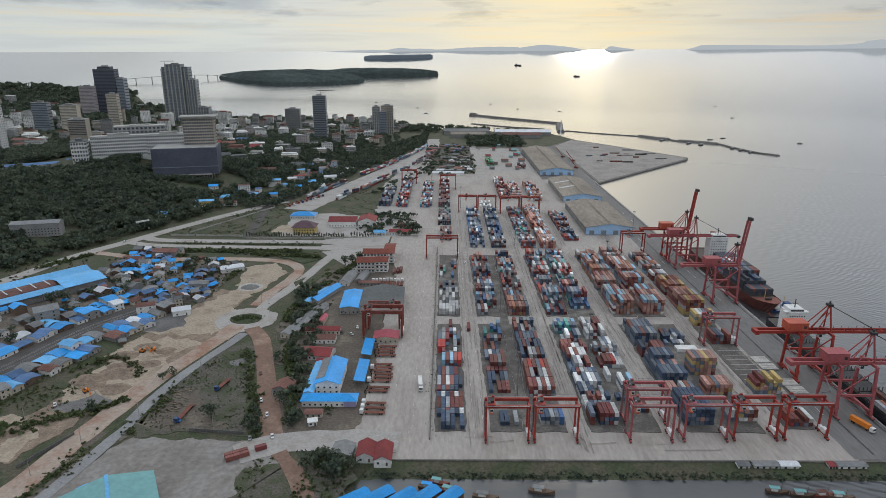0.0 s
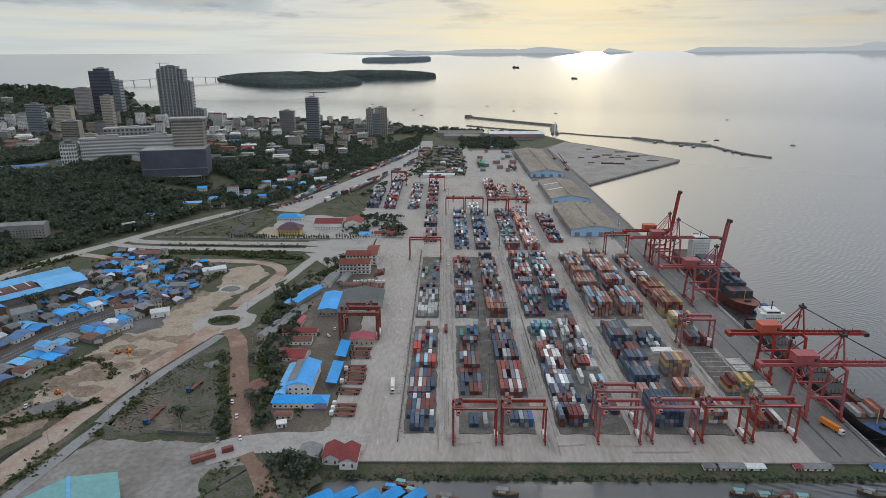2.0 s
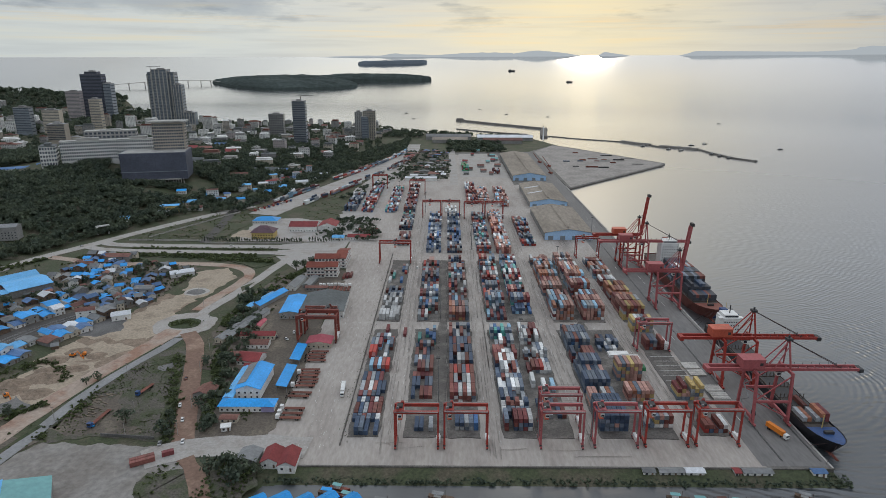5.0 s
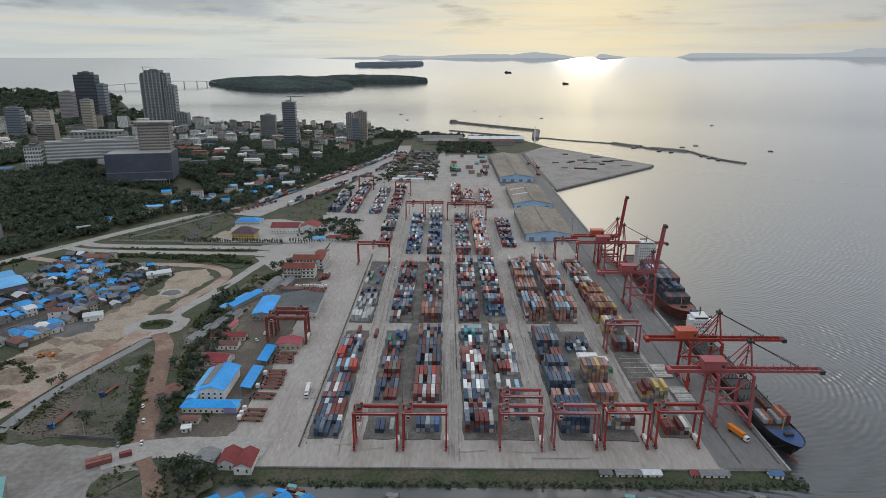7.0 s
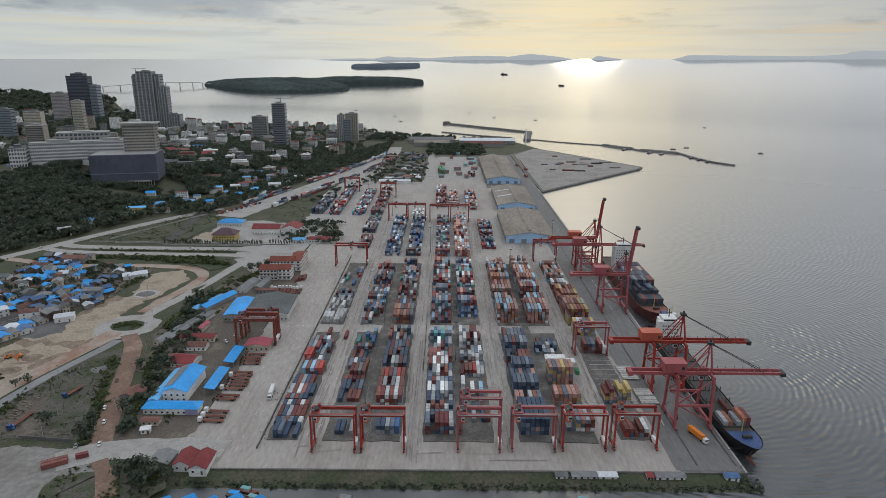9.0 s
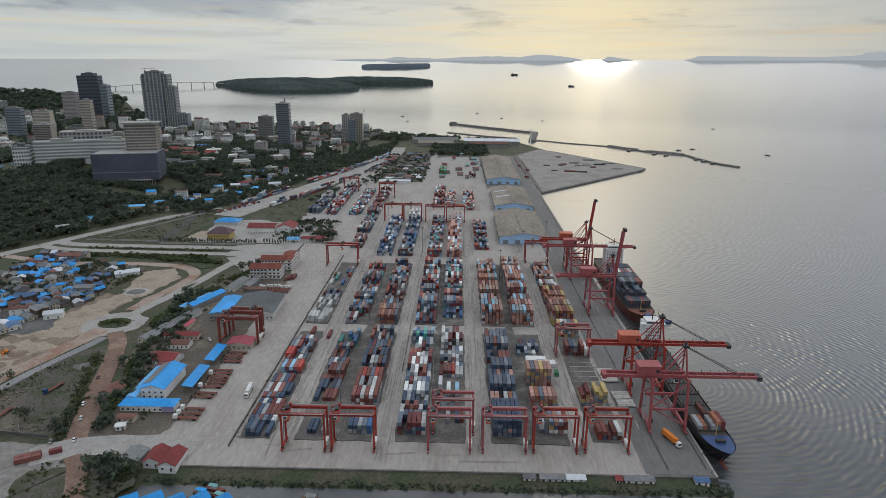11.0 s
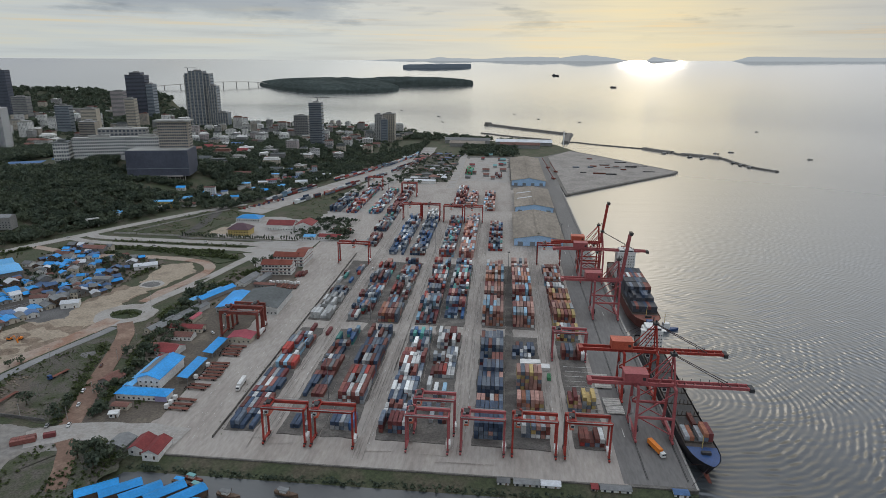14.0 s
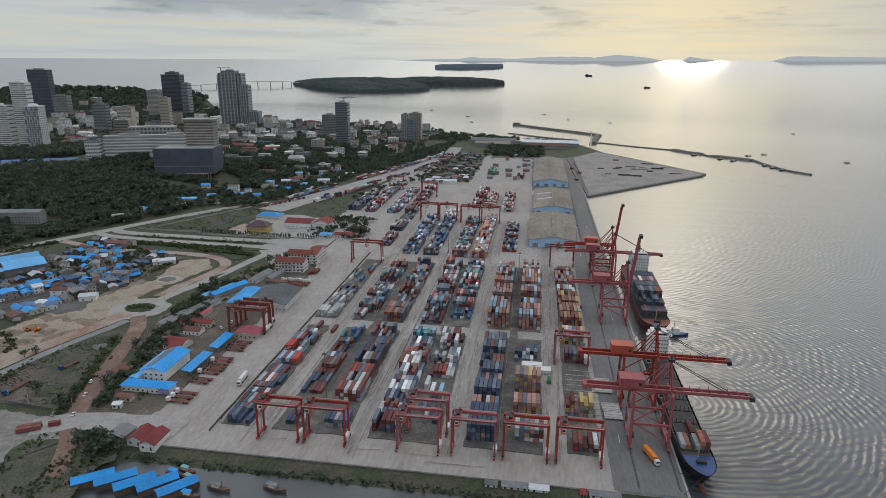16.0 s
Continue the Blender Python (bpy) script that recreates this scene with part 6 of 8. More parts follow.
# huts on the embankment and the roofs at the creek
for x, w, r in ((161.5, 6, "roof_grey"), (173.5, 13, "roof_grey"), (185.5, 9.5, "roof_white"), (207.5, 3, "roof_red"), (218, 15, "roof_grey"), (250, 7, "roof_tin")):
    house(x, -8.5, w, 4, 2.6, 0, r, "wall_white", 0.5, "x", "low hut with a flat metal roof on the embankment", name="hut", group="huts on the embankment", z=-2.0)
for k in range(5):
    house(-40 + k * 11.5, -37 + (k % 2) * 1.5, 6.5, 19, 3.4, -54 + 3 * k, "roof_blue", "wall_wood", 1.2, "y", "stilted creek house with a long blue tin roof", group="creek houses", z=-2.4, windows=False)
teal = house(-146, -54, 40, 44, 7, 30, "roof_teal", "wall_grey", 4.5, "y", "big hall with a faded teal metal roof", name="hall", group="buildings by the lot", windows=False)
part("ridge_cap", Shape("roof_sky").box(-0.8, -23, 11.45, 0.8, 23, 11.75), teal, "blue ridge capping")
house(-166, -38, 8, 12, 4, 30, "roof_sky", "wall_grey", 1.0, "y", "small shed with a blue roof", group="buildings by the lot")

# blue-roofed factory
fac = thing("factory", "long factory with bright blue and rusty brown roofs", "factory", pose(-358, 236, 0, 0, 0, 50 - 90))
part("wall", Shape("wall_grey").box(-26, -48, 0, 26, 46, 6.5), fac)
part("roof", Shape("roof_sky").gable(-27, -48, -8, 46, 7.2, 2.6, "y", 0.6), fac, "bright blue metal roof")
part("roof", Shape("roof_rust").gable(-7, -48, 12, 10, 7.0, 1.4, "y", 0.6), fac, "rusty brown roof")
part("roof", Shape("roof_sky").gable(-7, 11, 27, 46, 7.2, 2.8, "y", 0.6), fac, "bright blue metal roof")
part("roof", Shape("roof_sky").gable(13, -48, 27, 10, 6.6, 1.4, "y", 0.6), fac, "bright blue metal roof")
for k in range(5):
    part("roof_light", Shape("roof_white").box(-6, -40 + k * 11, 8.3, 11, -39 + k * 11, 8.6), fac)

# the village
ROOFS = ["roof_blue", "roof_blue", "roof_tin", "roof_tin", "roof_grey", "roof_rust", "roof_rust", "roof_slate", "roof_grey", "roof_white"]
RNAME = {"roof_blue": "bright blue", "roof_sky": "pale blue", "roof_white": "whitish", "roof_grey": "grey", "roof_rust": "rusty", "roof_tin": "dull slate-blue", "roof_slate": "dark grey"}
VR = [(-330, 20), (-296, 91), (-274, 155), (-248, 196), (-222, 240)]
spots = []


def village(n, pick, size=(7, 13), turn=58):
    tries = 0
    made = 0
    while made < n and tries < 4000:
        tries += 1
        x, y, t = pick()
        if any((x - a) ** 2 + (y - b) ** 2 < c for a, b, c in spots):
            continue
        w, d = rng.uniform(*size), rng.uniform(*size)
        spots.append((x, y, (0.42 * (w + d)) ** 2 * 0.95))
        r = rng.choice(ROOFS)
        fl = 2 if rng.random() < 0.2 else 1
        house(x, y, w, d, 3.0 * fl + 0.3, t + rng.choice([0, 0, 90]) + rng.uniform(-7, 7), r, rng.choice(["wall_white", "wall_grey", "wall_wood", "wall_cream", "wall_wood"]), None, rng.choice("xy"),
              f"{'two-storey' if fl == 2 else 'small'} village house with a {RNAME[r]} tin roof", fl)
        made += 1


def along_rail(lo, hi):
    def pick():
        k = rng.randrange(len(VR) - 1)
        t = rng.random()
        (ax, ay), (bx, by) = VR[k], VR[k + 1]
        d = Vector((bx - ax, by - ay)).normalized()
        o = rng.uniform(lo, hi)
        return ax + (bx - ax) * t + d.y * o, ay + (by - ay) * t - d.x * o, math.degrees(math.atan2(d.y, d.x))
    return pick


def within(x0, y0, x1, y1, turn=50):
    return lambda: (rng.uniform(x0, x1), rng.uniform(y0, y1), turn)


def house_row(off, s0, s1, deep, skip=0.08):
    """Houses side by side in a row along the railway, off metres from its middle."""
    line = smooth_line(VR, 90)
    run, k = 0.0, 0
    while k < len(line) - 2:
        w = rng.uniform(6, 12.5)
        d = (line[k + 1] - line[k]).normalized()
        if s0 < run < s1 and rng.random() > skip:
            dd = deep * rng.uniform(0.75, 1.1)
            o = off + rng.uniform(-1.2, 1.2)
            x, y = line[k].x + d.y * o, line[k].y - d.x * o
            r = rng.choice(ROW_ROOFS)
            fl = 2 if rng.random() < 0.14 else 1
            house(x, y, w, dd, 3.1 * fl + rng.uniform(-0.3, 0.6), math.degrees(math.atan2(d.y, d.x)) + rng.uniform(-3, 3), r, rng.choice(["wall_white", "wall_white", "wall_grey", "wall_wood", "wall_cream"]), rng.uniform(0.9, 1.8),
                  rng.choice("yyx"), f"{'two-storey' if fl == 2 else 'small'} house beside the railway with a {RNAME[r]} tin roof", fl, over=0.6)
            spots.append((x, y, (0.45 * (w + dd)) ** 2))
        go = w * 0.97 + rng.uniform(0.2, 1.6)
        while k < len(line) - 2 and go > 0:
            step = (line[k + 1] - line[k]).length
            go -= step
            run += step
            k += 1


ROW_ROOFS = ["roof_blue", "roof_blue", "roof_blue", "roof_sky", "roof_tin", "roof_tin", "roof_white", "roof_grey", "roof_grey", "roof_rust"]
house_row(21, 34, 205, 13)
house_row(34, 30, 185, 12, 0.15)
house_row(-19, 50, 235, 12)
house_row(-32, 60, 235, 12, 0.15)
village(26, along_rail(-62, -40), (6, 11))
village(30, within(-305, 235, -222, 322, 20), (5.5, 10))
village(22, within(-262, 205, -205, 262, 40), (5, 9))
village(22, within(-330, 280, -270, 350, 10), (6, 10))
village(14, within(-420, 120, -340, 190), (6, 11))
for _ in range(60):
    x, y = rng.uniform(-330, -206), rng.uniform(60, 335)
    if any((x - a) ** 2 + (y - c) ** 2 < q * 0.6 for a, c, q in spots) or x > -296 + (y - 91) * 0.62 + 42 or abs(x - np.interp(y, [20, 91, 155, 196, 240], [-330, -296, -274, -248, -222])) < 13 and y < 240:
        continue
    r = rng.choice(ROOFS)
    spots.append((x, y, 30))
    house(x, y, rng.uniform(4.5, 8), rng.uniform(4, 7), 2.7, rng.uniform(20, 70), r, "wall_wood", None, "x", f"low shack with a {RNAME[r]} tin roof in the village", windows=False)
house(-316, 176, 17, 15, 9.5, 40, "roof_grey", "wall_grey", 2.5, "x", "grey three-storey concrete house in the village", 3)
house(-212, 188, 14, 10, 4.5, 24, "roof_white", "wall_white", 1.4, "x", "white hall with a pale roof beside the sand plot", 1)
house(-218, 243, 16, 9, 7, 6, "roof_grey", "wall_grey", 0.8, "x", "grey two-storey concrete house at the sand plot", 2)
house(-243, 192, 14, 9, 6.5, 20, "roof_rust", "wall_white", 1.6, "x", "white two-storey house beside the railway", 2)
house(-291, 342, 26, 12, 6, 0, "roof_rust", "wall_grey", 2.2, "x", "two-storey village house with a dark brown roof", 2)
house(-206, 296, 22, 12, 4, 30, "roof_white", "wall_white", 1.6, "x", "hall with a pale white roof in the village", 1)
house(-314, 322, 16, 10, 4, 0, "roof_rust", "wall_cream", 2, "x", "cream house with a reddish roof", 1)
for x, y, s in ((-218, 96, 3.4), (-206, 84, 3), (-222, 70, 3.6), (-196, 120, 3), (-232, 30, 3.2), (-222, 112, 4), (-214, 88, 5), (-206, 66, 4), (-228, 78, 5), (-200, 100, 3.5), (-212, 126, 4), (-240, 20, 4), (-250, 10, 5)):
    s *= 1.15
    vs = [(x, y, s * 0.6)]
    for ring, rr, hh in ((10, 0.4, 0.42), (14, 1.0, 0.16), (16, 1.7, 0.0)):
        vs += [(x + s * rr * math.cos(2 * math.pi * k / 16) * rng.uniform(0.85, 1.15) * 1.3, y + s * rr * math.sin(2 * math.pi * k / 16) * rng.uniform(0.85, 1.15), s * hh + 0.05) for k in range(16)]
    fs = [(0, 1 + k, 1 + (k + 1) % 16) for k in range(16)] + [(1 + r * 16 + k, 17 + r * 16 + k, 17 + r * 16 + (k + 1) % 16, 1 + r * 16 + (k + 1) % 16) for r in range(2) for k in range(16)]
    solid("sand_mound", Shape("mound").add(vs, fs), "heap of brown sand on the plot", "mound", "sand mounds")


# ---- vehicles ----
def wheels(t, xs, ys, r=0.5):
    for y in ys:
        for x in xs:
            part("wheel", Shape("rubber").tube((x - 0.15, y, r), (x + 0.15, y, r), r, 10), t)


def truck(x, y, turn, body="white_paint", load=None, label="", length=12.5, group="trucks"):
    """Drives towards its own -y."""
    t = thing("truck", label, "truck", pose(x, y, 0.33, 0, 0, turn), group)
    if body:
        part("cab", Shape(body, "glass_dark").box(-1.2, -3.2, 0.7, 1.2, -1.0, 3.2).box(-1.1, -3.25, 1.9, 1.1, -3.2, 2.9, "glass_dark"), t)
    part("chassis", Shape("trailer").box(-0.5, -1.2, 0.8, 0.5, length - 1.2, 1.05).box(-1.22, -0.4, 1.05, 1.22, length - 1.2, 1.3), t, "rusty flatbed")
    wheels(t, (-1.0, 1.0), (-2.2, 0.6, length - 4.2, length - 2.9))
    if load:
        part("box_body", Shape(load).box(-1.25, -0.3, 1.3, 1.25, length - 1.2, 4.0), t)
    return t


truck(-10, 66, 4, load="white_paint", label="white box lorry driving through the yard")
truck(247, 22, 20, load="truck_orange", label="white lorry with an orange box on the quay")
for k, y in enumerate((63, 67.5, 72, 76, 80.5, 85, 89.5, 93.5, 98, 108, 112, 116.5, 121, 126)):
    if k in (2, 9):
        continue
    truck(-42 + rng.uniform(-1, 1), y, -90 + rng.uniform(-3, 3), rng.choice(["white_paint", None, None, "roof_rust", None]), label="parked rusty empty flatbed trailer beside the shelters", length=13.5, group="parked trailers")
for y in (38, 43, 48.5):
    truck(-42, y, -92, label="parked lorry with a rusty empty flatbed trailer", length=13, group="parked trailers")
for k in range(9):
    truck(-62 + k * 3.4, 262 + rng.uniform(-2, 2), 180, label="parked lorry with a rusty empty flatbed trailer", length=12, group="parked trailers")
for k in range(3):
    container("maroon" if k % 2 else "rust", -44 + k * 3, 285 + k * 2, 0.3, 12.19, 0, "loose containers", "standing by the port office")


def car(x, y, turn, key, label):
    t = thing("car", label, "car", pose(x, y, 0.3, 0, 0, turn), "cars")
    part("body", Shape(key).prism([(-0.85, -2.2), (0.85, -2.2), (0.9, 2.2), (-0.9, 2.2)], 0.35, 0.95), t)
    part("cabin", Shape("glass_dark", key).add([(-0.8, -1.1, 0.95), (0.8, -1.1, 0.95), (0.8, 1.9, 0.95), (-0.8, 1.9, 0.95), (-0.65, -0.5, 1.5), (0.65, -0.5, 1.5), (0.65, 1.4, 1.5), (-0.65, 1.4, 1.5)],
         [(0, 1, 5, 4), (1, 2, 6, 5), (2, 3, 7, 6), (3, 0, 4, 7)]).box(-0.65, -0.5, 1.5, 0.65, 1.4, 1.54, key), t)
    wheels(t, (-0.8, 0.8), (-1.4, 1.4), 0.33)
    return t


for x, y, turn, key, c in ((-100, 36, 18, "white_paint", "white"), (-108, 52, 18, "white_paint", "white"), (-91, 14, 18, "white_paint", "white"), (-103, 12, 18, "wall_grey", "silver"), (-118, 86, 18, "roof_rust", "dark red"), (-85, 34, 80, "white_paint", "white"),
                          (-78, 150, 40, "white_paint", "white"), (-75, 152, 40, "metal_dark", "black"), (-66, 148, 40, "white_paint", "white"), (-63, 160, 10, "white_paint", "white"), (26, 320, 0, "white_paint", "white"), (-240, 372, 92, "wall_grey", "silver"),
                          (-360, 392, -30, "white_paint", "white"), (-190, 396, 92, "white_paint", "white"), (-53, 310, 10, "white_paint", "white"), (-150, 30, 40, "roof_blue", "blue"), (-232, 46, 30, "white_paint", "white")):
    car(x, y, turn, key, f"small {c} car on the road")
for x, y, turn in ((-205, 120, 20), (-212, 118, 80), (-222, 62, 50)):
    t = thing("excavator", "orange excavator working on the sand plot", "excavator", pose(x, y, 0.2, 0, 0, turn), "excavators")
    part("tracks", Shape("metal_dark").box(-1.4, -1.8, 0, -0.8, 1.8, 0.9).box(0.8, -1.8, 0, 1.4, 1.8, 0.9), t)
    part("body", Shape("truck_orange", "glass_dark").box(-1.3, -1.3, 0.95, 1.3, 1.9, 2.2).box(-1.25, -1.2, 2.2, -0.2, 0.4, 3.0, "glass_dark"), t)
    part("arm", Shape("truck_orange").beam((0.4, -1.2, 1.9), (0.4, -4.2, 4.2), 0.4, 0.5).beam((0.4, -4.2, 4.2), (0.4, -6.2, 1.4), 0.35, 0.4).box(0, -6.6, 0.4, 0.8, -5.8, 1.4), t)

truck(-150, 30, -7, body="deck_blue", label="blue lorry with a long empty flatbed on the weedy field", length=17)
truck(-139, 66, -15, body="deck_blue", label="blue lorry with an empty flatbed on the weedy field", length=13)
for k in range(34):
    x, y = rng.uniform(-170, -156), rng.uniform(36, 66)
    solid("timber_plank", Shape("timber").box(-0.35, -2.6, 0, 0.35, 2.6, 0.3), "weathered timber planks lying on the field", "planks", "timber planks").matrix_basis = pose(x, y, 0.12, 0, 0, 72 + rng.gauss(0, 9))
for (ax, ay), (bx, by) in (((-216, -14), (-203, 16)), ((-140, 20), (-108, 17))):
    f = thing("boundary_wall", "stained grey concrete roadside wall", "wall", group="boundary walls")
    for k in range(6):
        p, q = Vector((ax, ay, 0.9)).lerp(Vector((bx, by, 0.9)), k / 6), Vector((ax, ay, 0.9)).lerp(Vector((bx, by, 0.9)), (k + 0.97) / 6)
        part("panel", Shape("gravel").beam(p, q, 0.3, 2.0), f)

# wagons and lorries lined up by the rail yard
for line in ([(-204, 606), (-186, 670), (-162, 735)], [(-150, 798), (-118, 873), (-89, 962), (-60, 1070), (-40, 1150)], [(-158, 598), (-142, 648), (-127, 685), (-98, 771)], [(-92, 798), (-73, 858), (-44, 957), (-22, 1050)]):
    pts = smooth_line(line, 150)
    row, left = Shape(), 0.0
    for p, q in zip(pts, pts[1:]):
        left += (q - p).length
        if left < 12.8:
            continue
        left = 0.0
        if rng.random() < 0.1:
            continue
        d = (q - p).normalized()
        for lane in (0, 2.9):
            for tier in range(rng.choice([2, 2, 2, 3])):
                key = rng.choice(["maroon", "red", "slate", "grey", "white", "white", "brown", "sky", "salmon", "navy"])
                a = Vector((p.x + d.y * lane, p.y - d.x * lane, 1.9 + tier * 2.62))
                row.beam(a, a + Vector((d.x, d.y, 0)) * 12.19, 2.44, 2.59, "box_" + key)
    solid("container_block", row, "long row of red, white and blue containers beside the rail road", "containers", kind="stuff")

# lorries waiting at the head of the rail road
for k in range(9):
    q = k / 8
    truck(-214 + 34 * q, 566 + 66 * q, 62 + rng.uniform(-3, 3), rng.choice(["crane_red", "crane_red", "white_paint", "deck_blue"]), label="lorry with an empty flatbed waiting by the rail road", length=12, group="waiting lorries")

# ---- masts, poles and the gate ----
for x, y, h in ((51, 190, 30), (51, 60, 30), (84, 385, 30), (165, 300, 30), (27, 560, 30), (-15, 640, 30), (108.5, 120, 30), (226, 420, 30)):
    t = thing("light_mast", "tall slim steel floodlight mast in the yard", "light mast", pose(x, y, 0.2), "light masts")
    part("pole", Shape("metal_grey").tube((0, 0, 0), (0, 0, h), 0.35, 8, 0.15), t)
    part("head", Shape("metal_dark").box(-1.2, -1.2, h - 0.3, 1.2, 1.2, h + 0.1), t)
for x, y in ((-132, 44), (-126, 20), (-118, 130), (-176, 36), (-160, 92), (-205, -20), (-196, 10), (-100, 50), (-112, 96), (-152, 210), (-172, 250), (-140, 190), (-240, 30), (-228, 60), (-330, 360), (-290, 350), (-96, 20)):
    t = thing("utility_pole", "concrete roadside utility pole with a crossarm", "utility pole", pose(x, y, 0), "utility poles")
    part("pole", Shape("kerb").tube((0, 0, 0), (0, 0, 9), 0.18, 6, 0.12), t)
    part("crossarm", Shape("metal_dark").box(-0.9, -0.06, 8.3, 0.9, 0.06, 8.45), t)
gate = thing("gate_arch", "white concrete gate arch over the road", "gate", pose(-362, 444, 0.1, 0, 0, 40))
for sx in (-6, 6):
    part("pillar", Shape("wall_white").box(sx - 0.8, -0.8, 0, sx + 0.8, 0.8, 10), gate)
part("lintel", Shape("wall_white").box(-7.6, -0.9, 10, 7.6, 0.9, 11.6), gate)
for (ax, ay), (bx, by) in (((-318, 418), (-290, 419)), ((-288, 418), (-232, 416)), ((-300, 430), (-232, 562)), ((-226, 408), (-112, 408))):
    f = thing("boundary_wall", "low pale concrete boundary wall", "wall", group="boundary walls")
    n = max(2, int(math.hypot(bx - ax, by - ay) / 6))
    for k in range(n):
        p, q = Vector((ax, ay, 0.9)).lerp(Vector((bx, by, 0.9)), k / n), Vector((ax, ay, 0.9)).lerp(Vector((bx, by, 0.9)), (k + 0.96) / n)
        part("panel", Shape("kerb").beam(p, q, 0.25, 1.9), f)


# ---- town ----
def tower(x, y, w, d, h, turn, wall, floors, bays, label, name="tower_block", glass="glass_tower", slab=None, z=None, group="town buildings", side=True, strips=False, top=None, piers=False):
    """A block with real windows on the faces that show."""
    z = float(ground_height(x, y)) - 1 if z is None else z
    t = thing(name, label, "building", pose(x, y, z, 0, 0, turn), group)
    part("wall", Shape(wall).box(-w / 2, -d / 2, -16, w / 2, d / 2, h), t)
    part("roof", Shape(top or "wall_grey").box(-w / 2 - 0.3, -d / 2 - 0.3, h, w / 2 + 0.3, d / 2 + 0.3, h + 0.9).box(-w * 0.2, -d * 0.25, h + 0.9, w * 0.2, d * 0.25, h + min(4.5, 0.12 * h + 1)), t)
    fh = h / floors
    bw, sd = w / bays, max(2, int(bays * d / w))
    ww, wh = bw * 0.62, fh * 0.55
    if strips:
        for f in range(floors):
            part("window_strip", Shape(glass).box(-w / 2 + 0.5, -d / 2 - 0.12, f * fh + fh * 0.35, w / 2 - 0.5, -d / 2 + 0.03, f * fh + fh * 0.72), t)
            if side and f % 2 == 0 and h > 60:
                part("window_strip", Shape(glass).box(w / 2 - 0.03, -d / 2 + 0.5, f * fh + fh * 0.3, w / 2 + 0.12, d / 2 - 0.5, f * fh + fh * 0.8), t)
    else:
        me = Shape(glass).box(-ww / 2, -0.1, 0, ww / 2, 0.05, wh).mesh("window")
        for f in range(floors):
            for k in range(bays):
                part("window", me, t, at=pose(-w / 2 + (k + 0.5) * bw, -d / 2, f * fh + fh * 0.25))
            if side:
                for k in range(sd):
                    part("window", me, t, at=pose(w / 2, -d / 2 + (k + 0.5) * d / sd, f * fh + fh * 0.25, 0, 0, 90))
    if slab:
        for f in range(floors + 1):
            part("balcony", Shape(slab).box(-w / 2 - 0.2, -d / 2 - 1.1, f * fh - 0.15, w / 2 + 0.2, -d / 2, f * fh + 0.2), t)
    if piers:
        for k in range(bays + 1):
            part("pier", Shape(piers).box(-w / 2 + k * bw - 0.25 * bw, -d / 2 - 1.4, -3, -w / 2 + k * bw + 0.05 * bw, -d / 2, h * (1 if k % 3 else 0.97)), t)
    return t


def building_crane(x, y, z, h):
    t = thing("tower_crane", "thin tower crane on top of an unfinished building", "tower crane", pose(x, y, z, 0, 0, 25), "tower cranes")
    part("mast", Shape("metal_dark").box(-0.8, -0.8, 0, 0.8, 0.8, h), t)
    part("jib", Shape("metal_dark").box(-10, -0.6, h - 1, 30, 0.6, h + 0.2), t)


# the hotel on its dark podium
pod = thing("hotel", "beige hotel tower on a dark windowless podium on the hill", "hotel", pose(-441, 656, 28, 0, 0, 13.6))
part("podium", Shape("facade_dark").box(0, 0, -2, 95, 62, 39), pod, "dark slate-coloured podium")
part("podium_roof", Shape("hatch").box(2, 2, 39, 93, 60, 39.5), pod)
part("fascia", Shape("facade_slate").box(-0.8, -0.8, 10, 95.8, -0.1, 11), pod)
for k in range(8):
    part("panel_joint", Shape("facade_dark").box(2 + k * 11.8, -0.35, 0, 2.5 + k * 11.8, 0.02, 38.5), pod)
for k in range(24):
    part("column", Shape("kerb").box(1 + k * 3.8, -3.2, -14, 1.8 + k * 3.8, -2.4, -1), pod)
part("terrace", Shape("kerb").box(-16, -5, -2.2, 84, 0, -1), pod)
tw = part("tower", Shape("facade_beige").box(44, 34, 39, 92, 56, 82), pod, "beige tower with rows of dark windows")
part("roof_slab", Shape("hatch").box(40, 30, 82, 96, 60, 84), tw)
wm = Shape("glass_tower").box(-1.25, -0.1, 0, 1.25, 0.05, 2.6).mesh("window")
for f in range(9):
    for k in range(13):
        part("window", wm, tw, at=pose(46.0 + k * 3.5, 34, 40 + f * 4.6))
for f in range(9):
    for k in range(5):
        part("window", wm, tw, at=pose(92, 36.5 + k * 4.2, 40 + f * 4.6, 0, 0, 90))
ramp_ = Shape("kerb")
for k in range(15):
    a, b = math.pi * (0.75 + k * 0.05), math.pi * (0.75 + (k + 1) * 0.05)
    ramp_.beam((-8 + 26 * math.cos(a), 14 + 26 * math.sin(a), -1 - k * 0.5), (-8 + 26 * math.cos(b), 14 + 26 * math.sin(b), -1.5 - k * 0.5), 6, 1.6)
part("ramp", ramp_, pod, "curved concrete car ramp")

tower(-508, 698, 78, 18, 30, 24, "wall_white", 6, 26, "long white six-storey block with rows of windows", z=52, top="hatch")
tower(-440, 724, 66, 18, 32, 15, "wall_white", 6, 20, "long greyish white six-storey block with rows of windows", z=50, top="hatch")
tower(-556, 672, 22, 30, 29, 24, "wall_white", 5, 6, "white five-storey end block of a long building", z=48, top="roof_slate")
tower(-498, 752, 76, 26, 12, 20, "wall_grey", 2, 12, "low grey block with a flat roof behind the long white one", z=80, top="hatch")
tower(-834, 1735, 80, 36, 166, 6, "facade_slate", 36, 7, "tall grey unfinished tower with dark glass and pale piers", z=0, strips=True, piers="hatch")
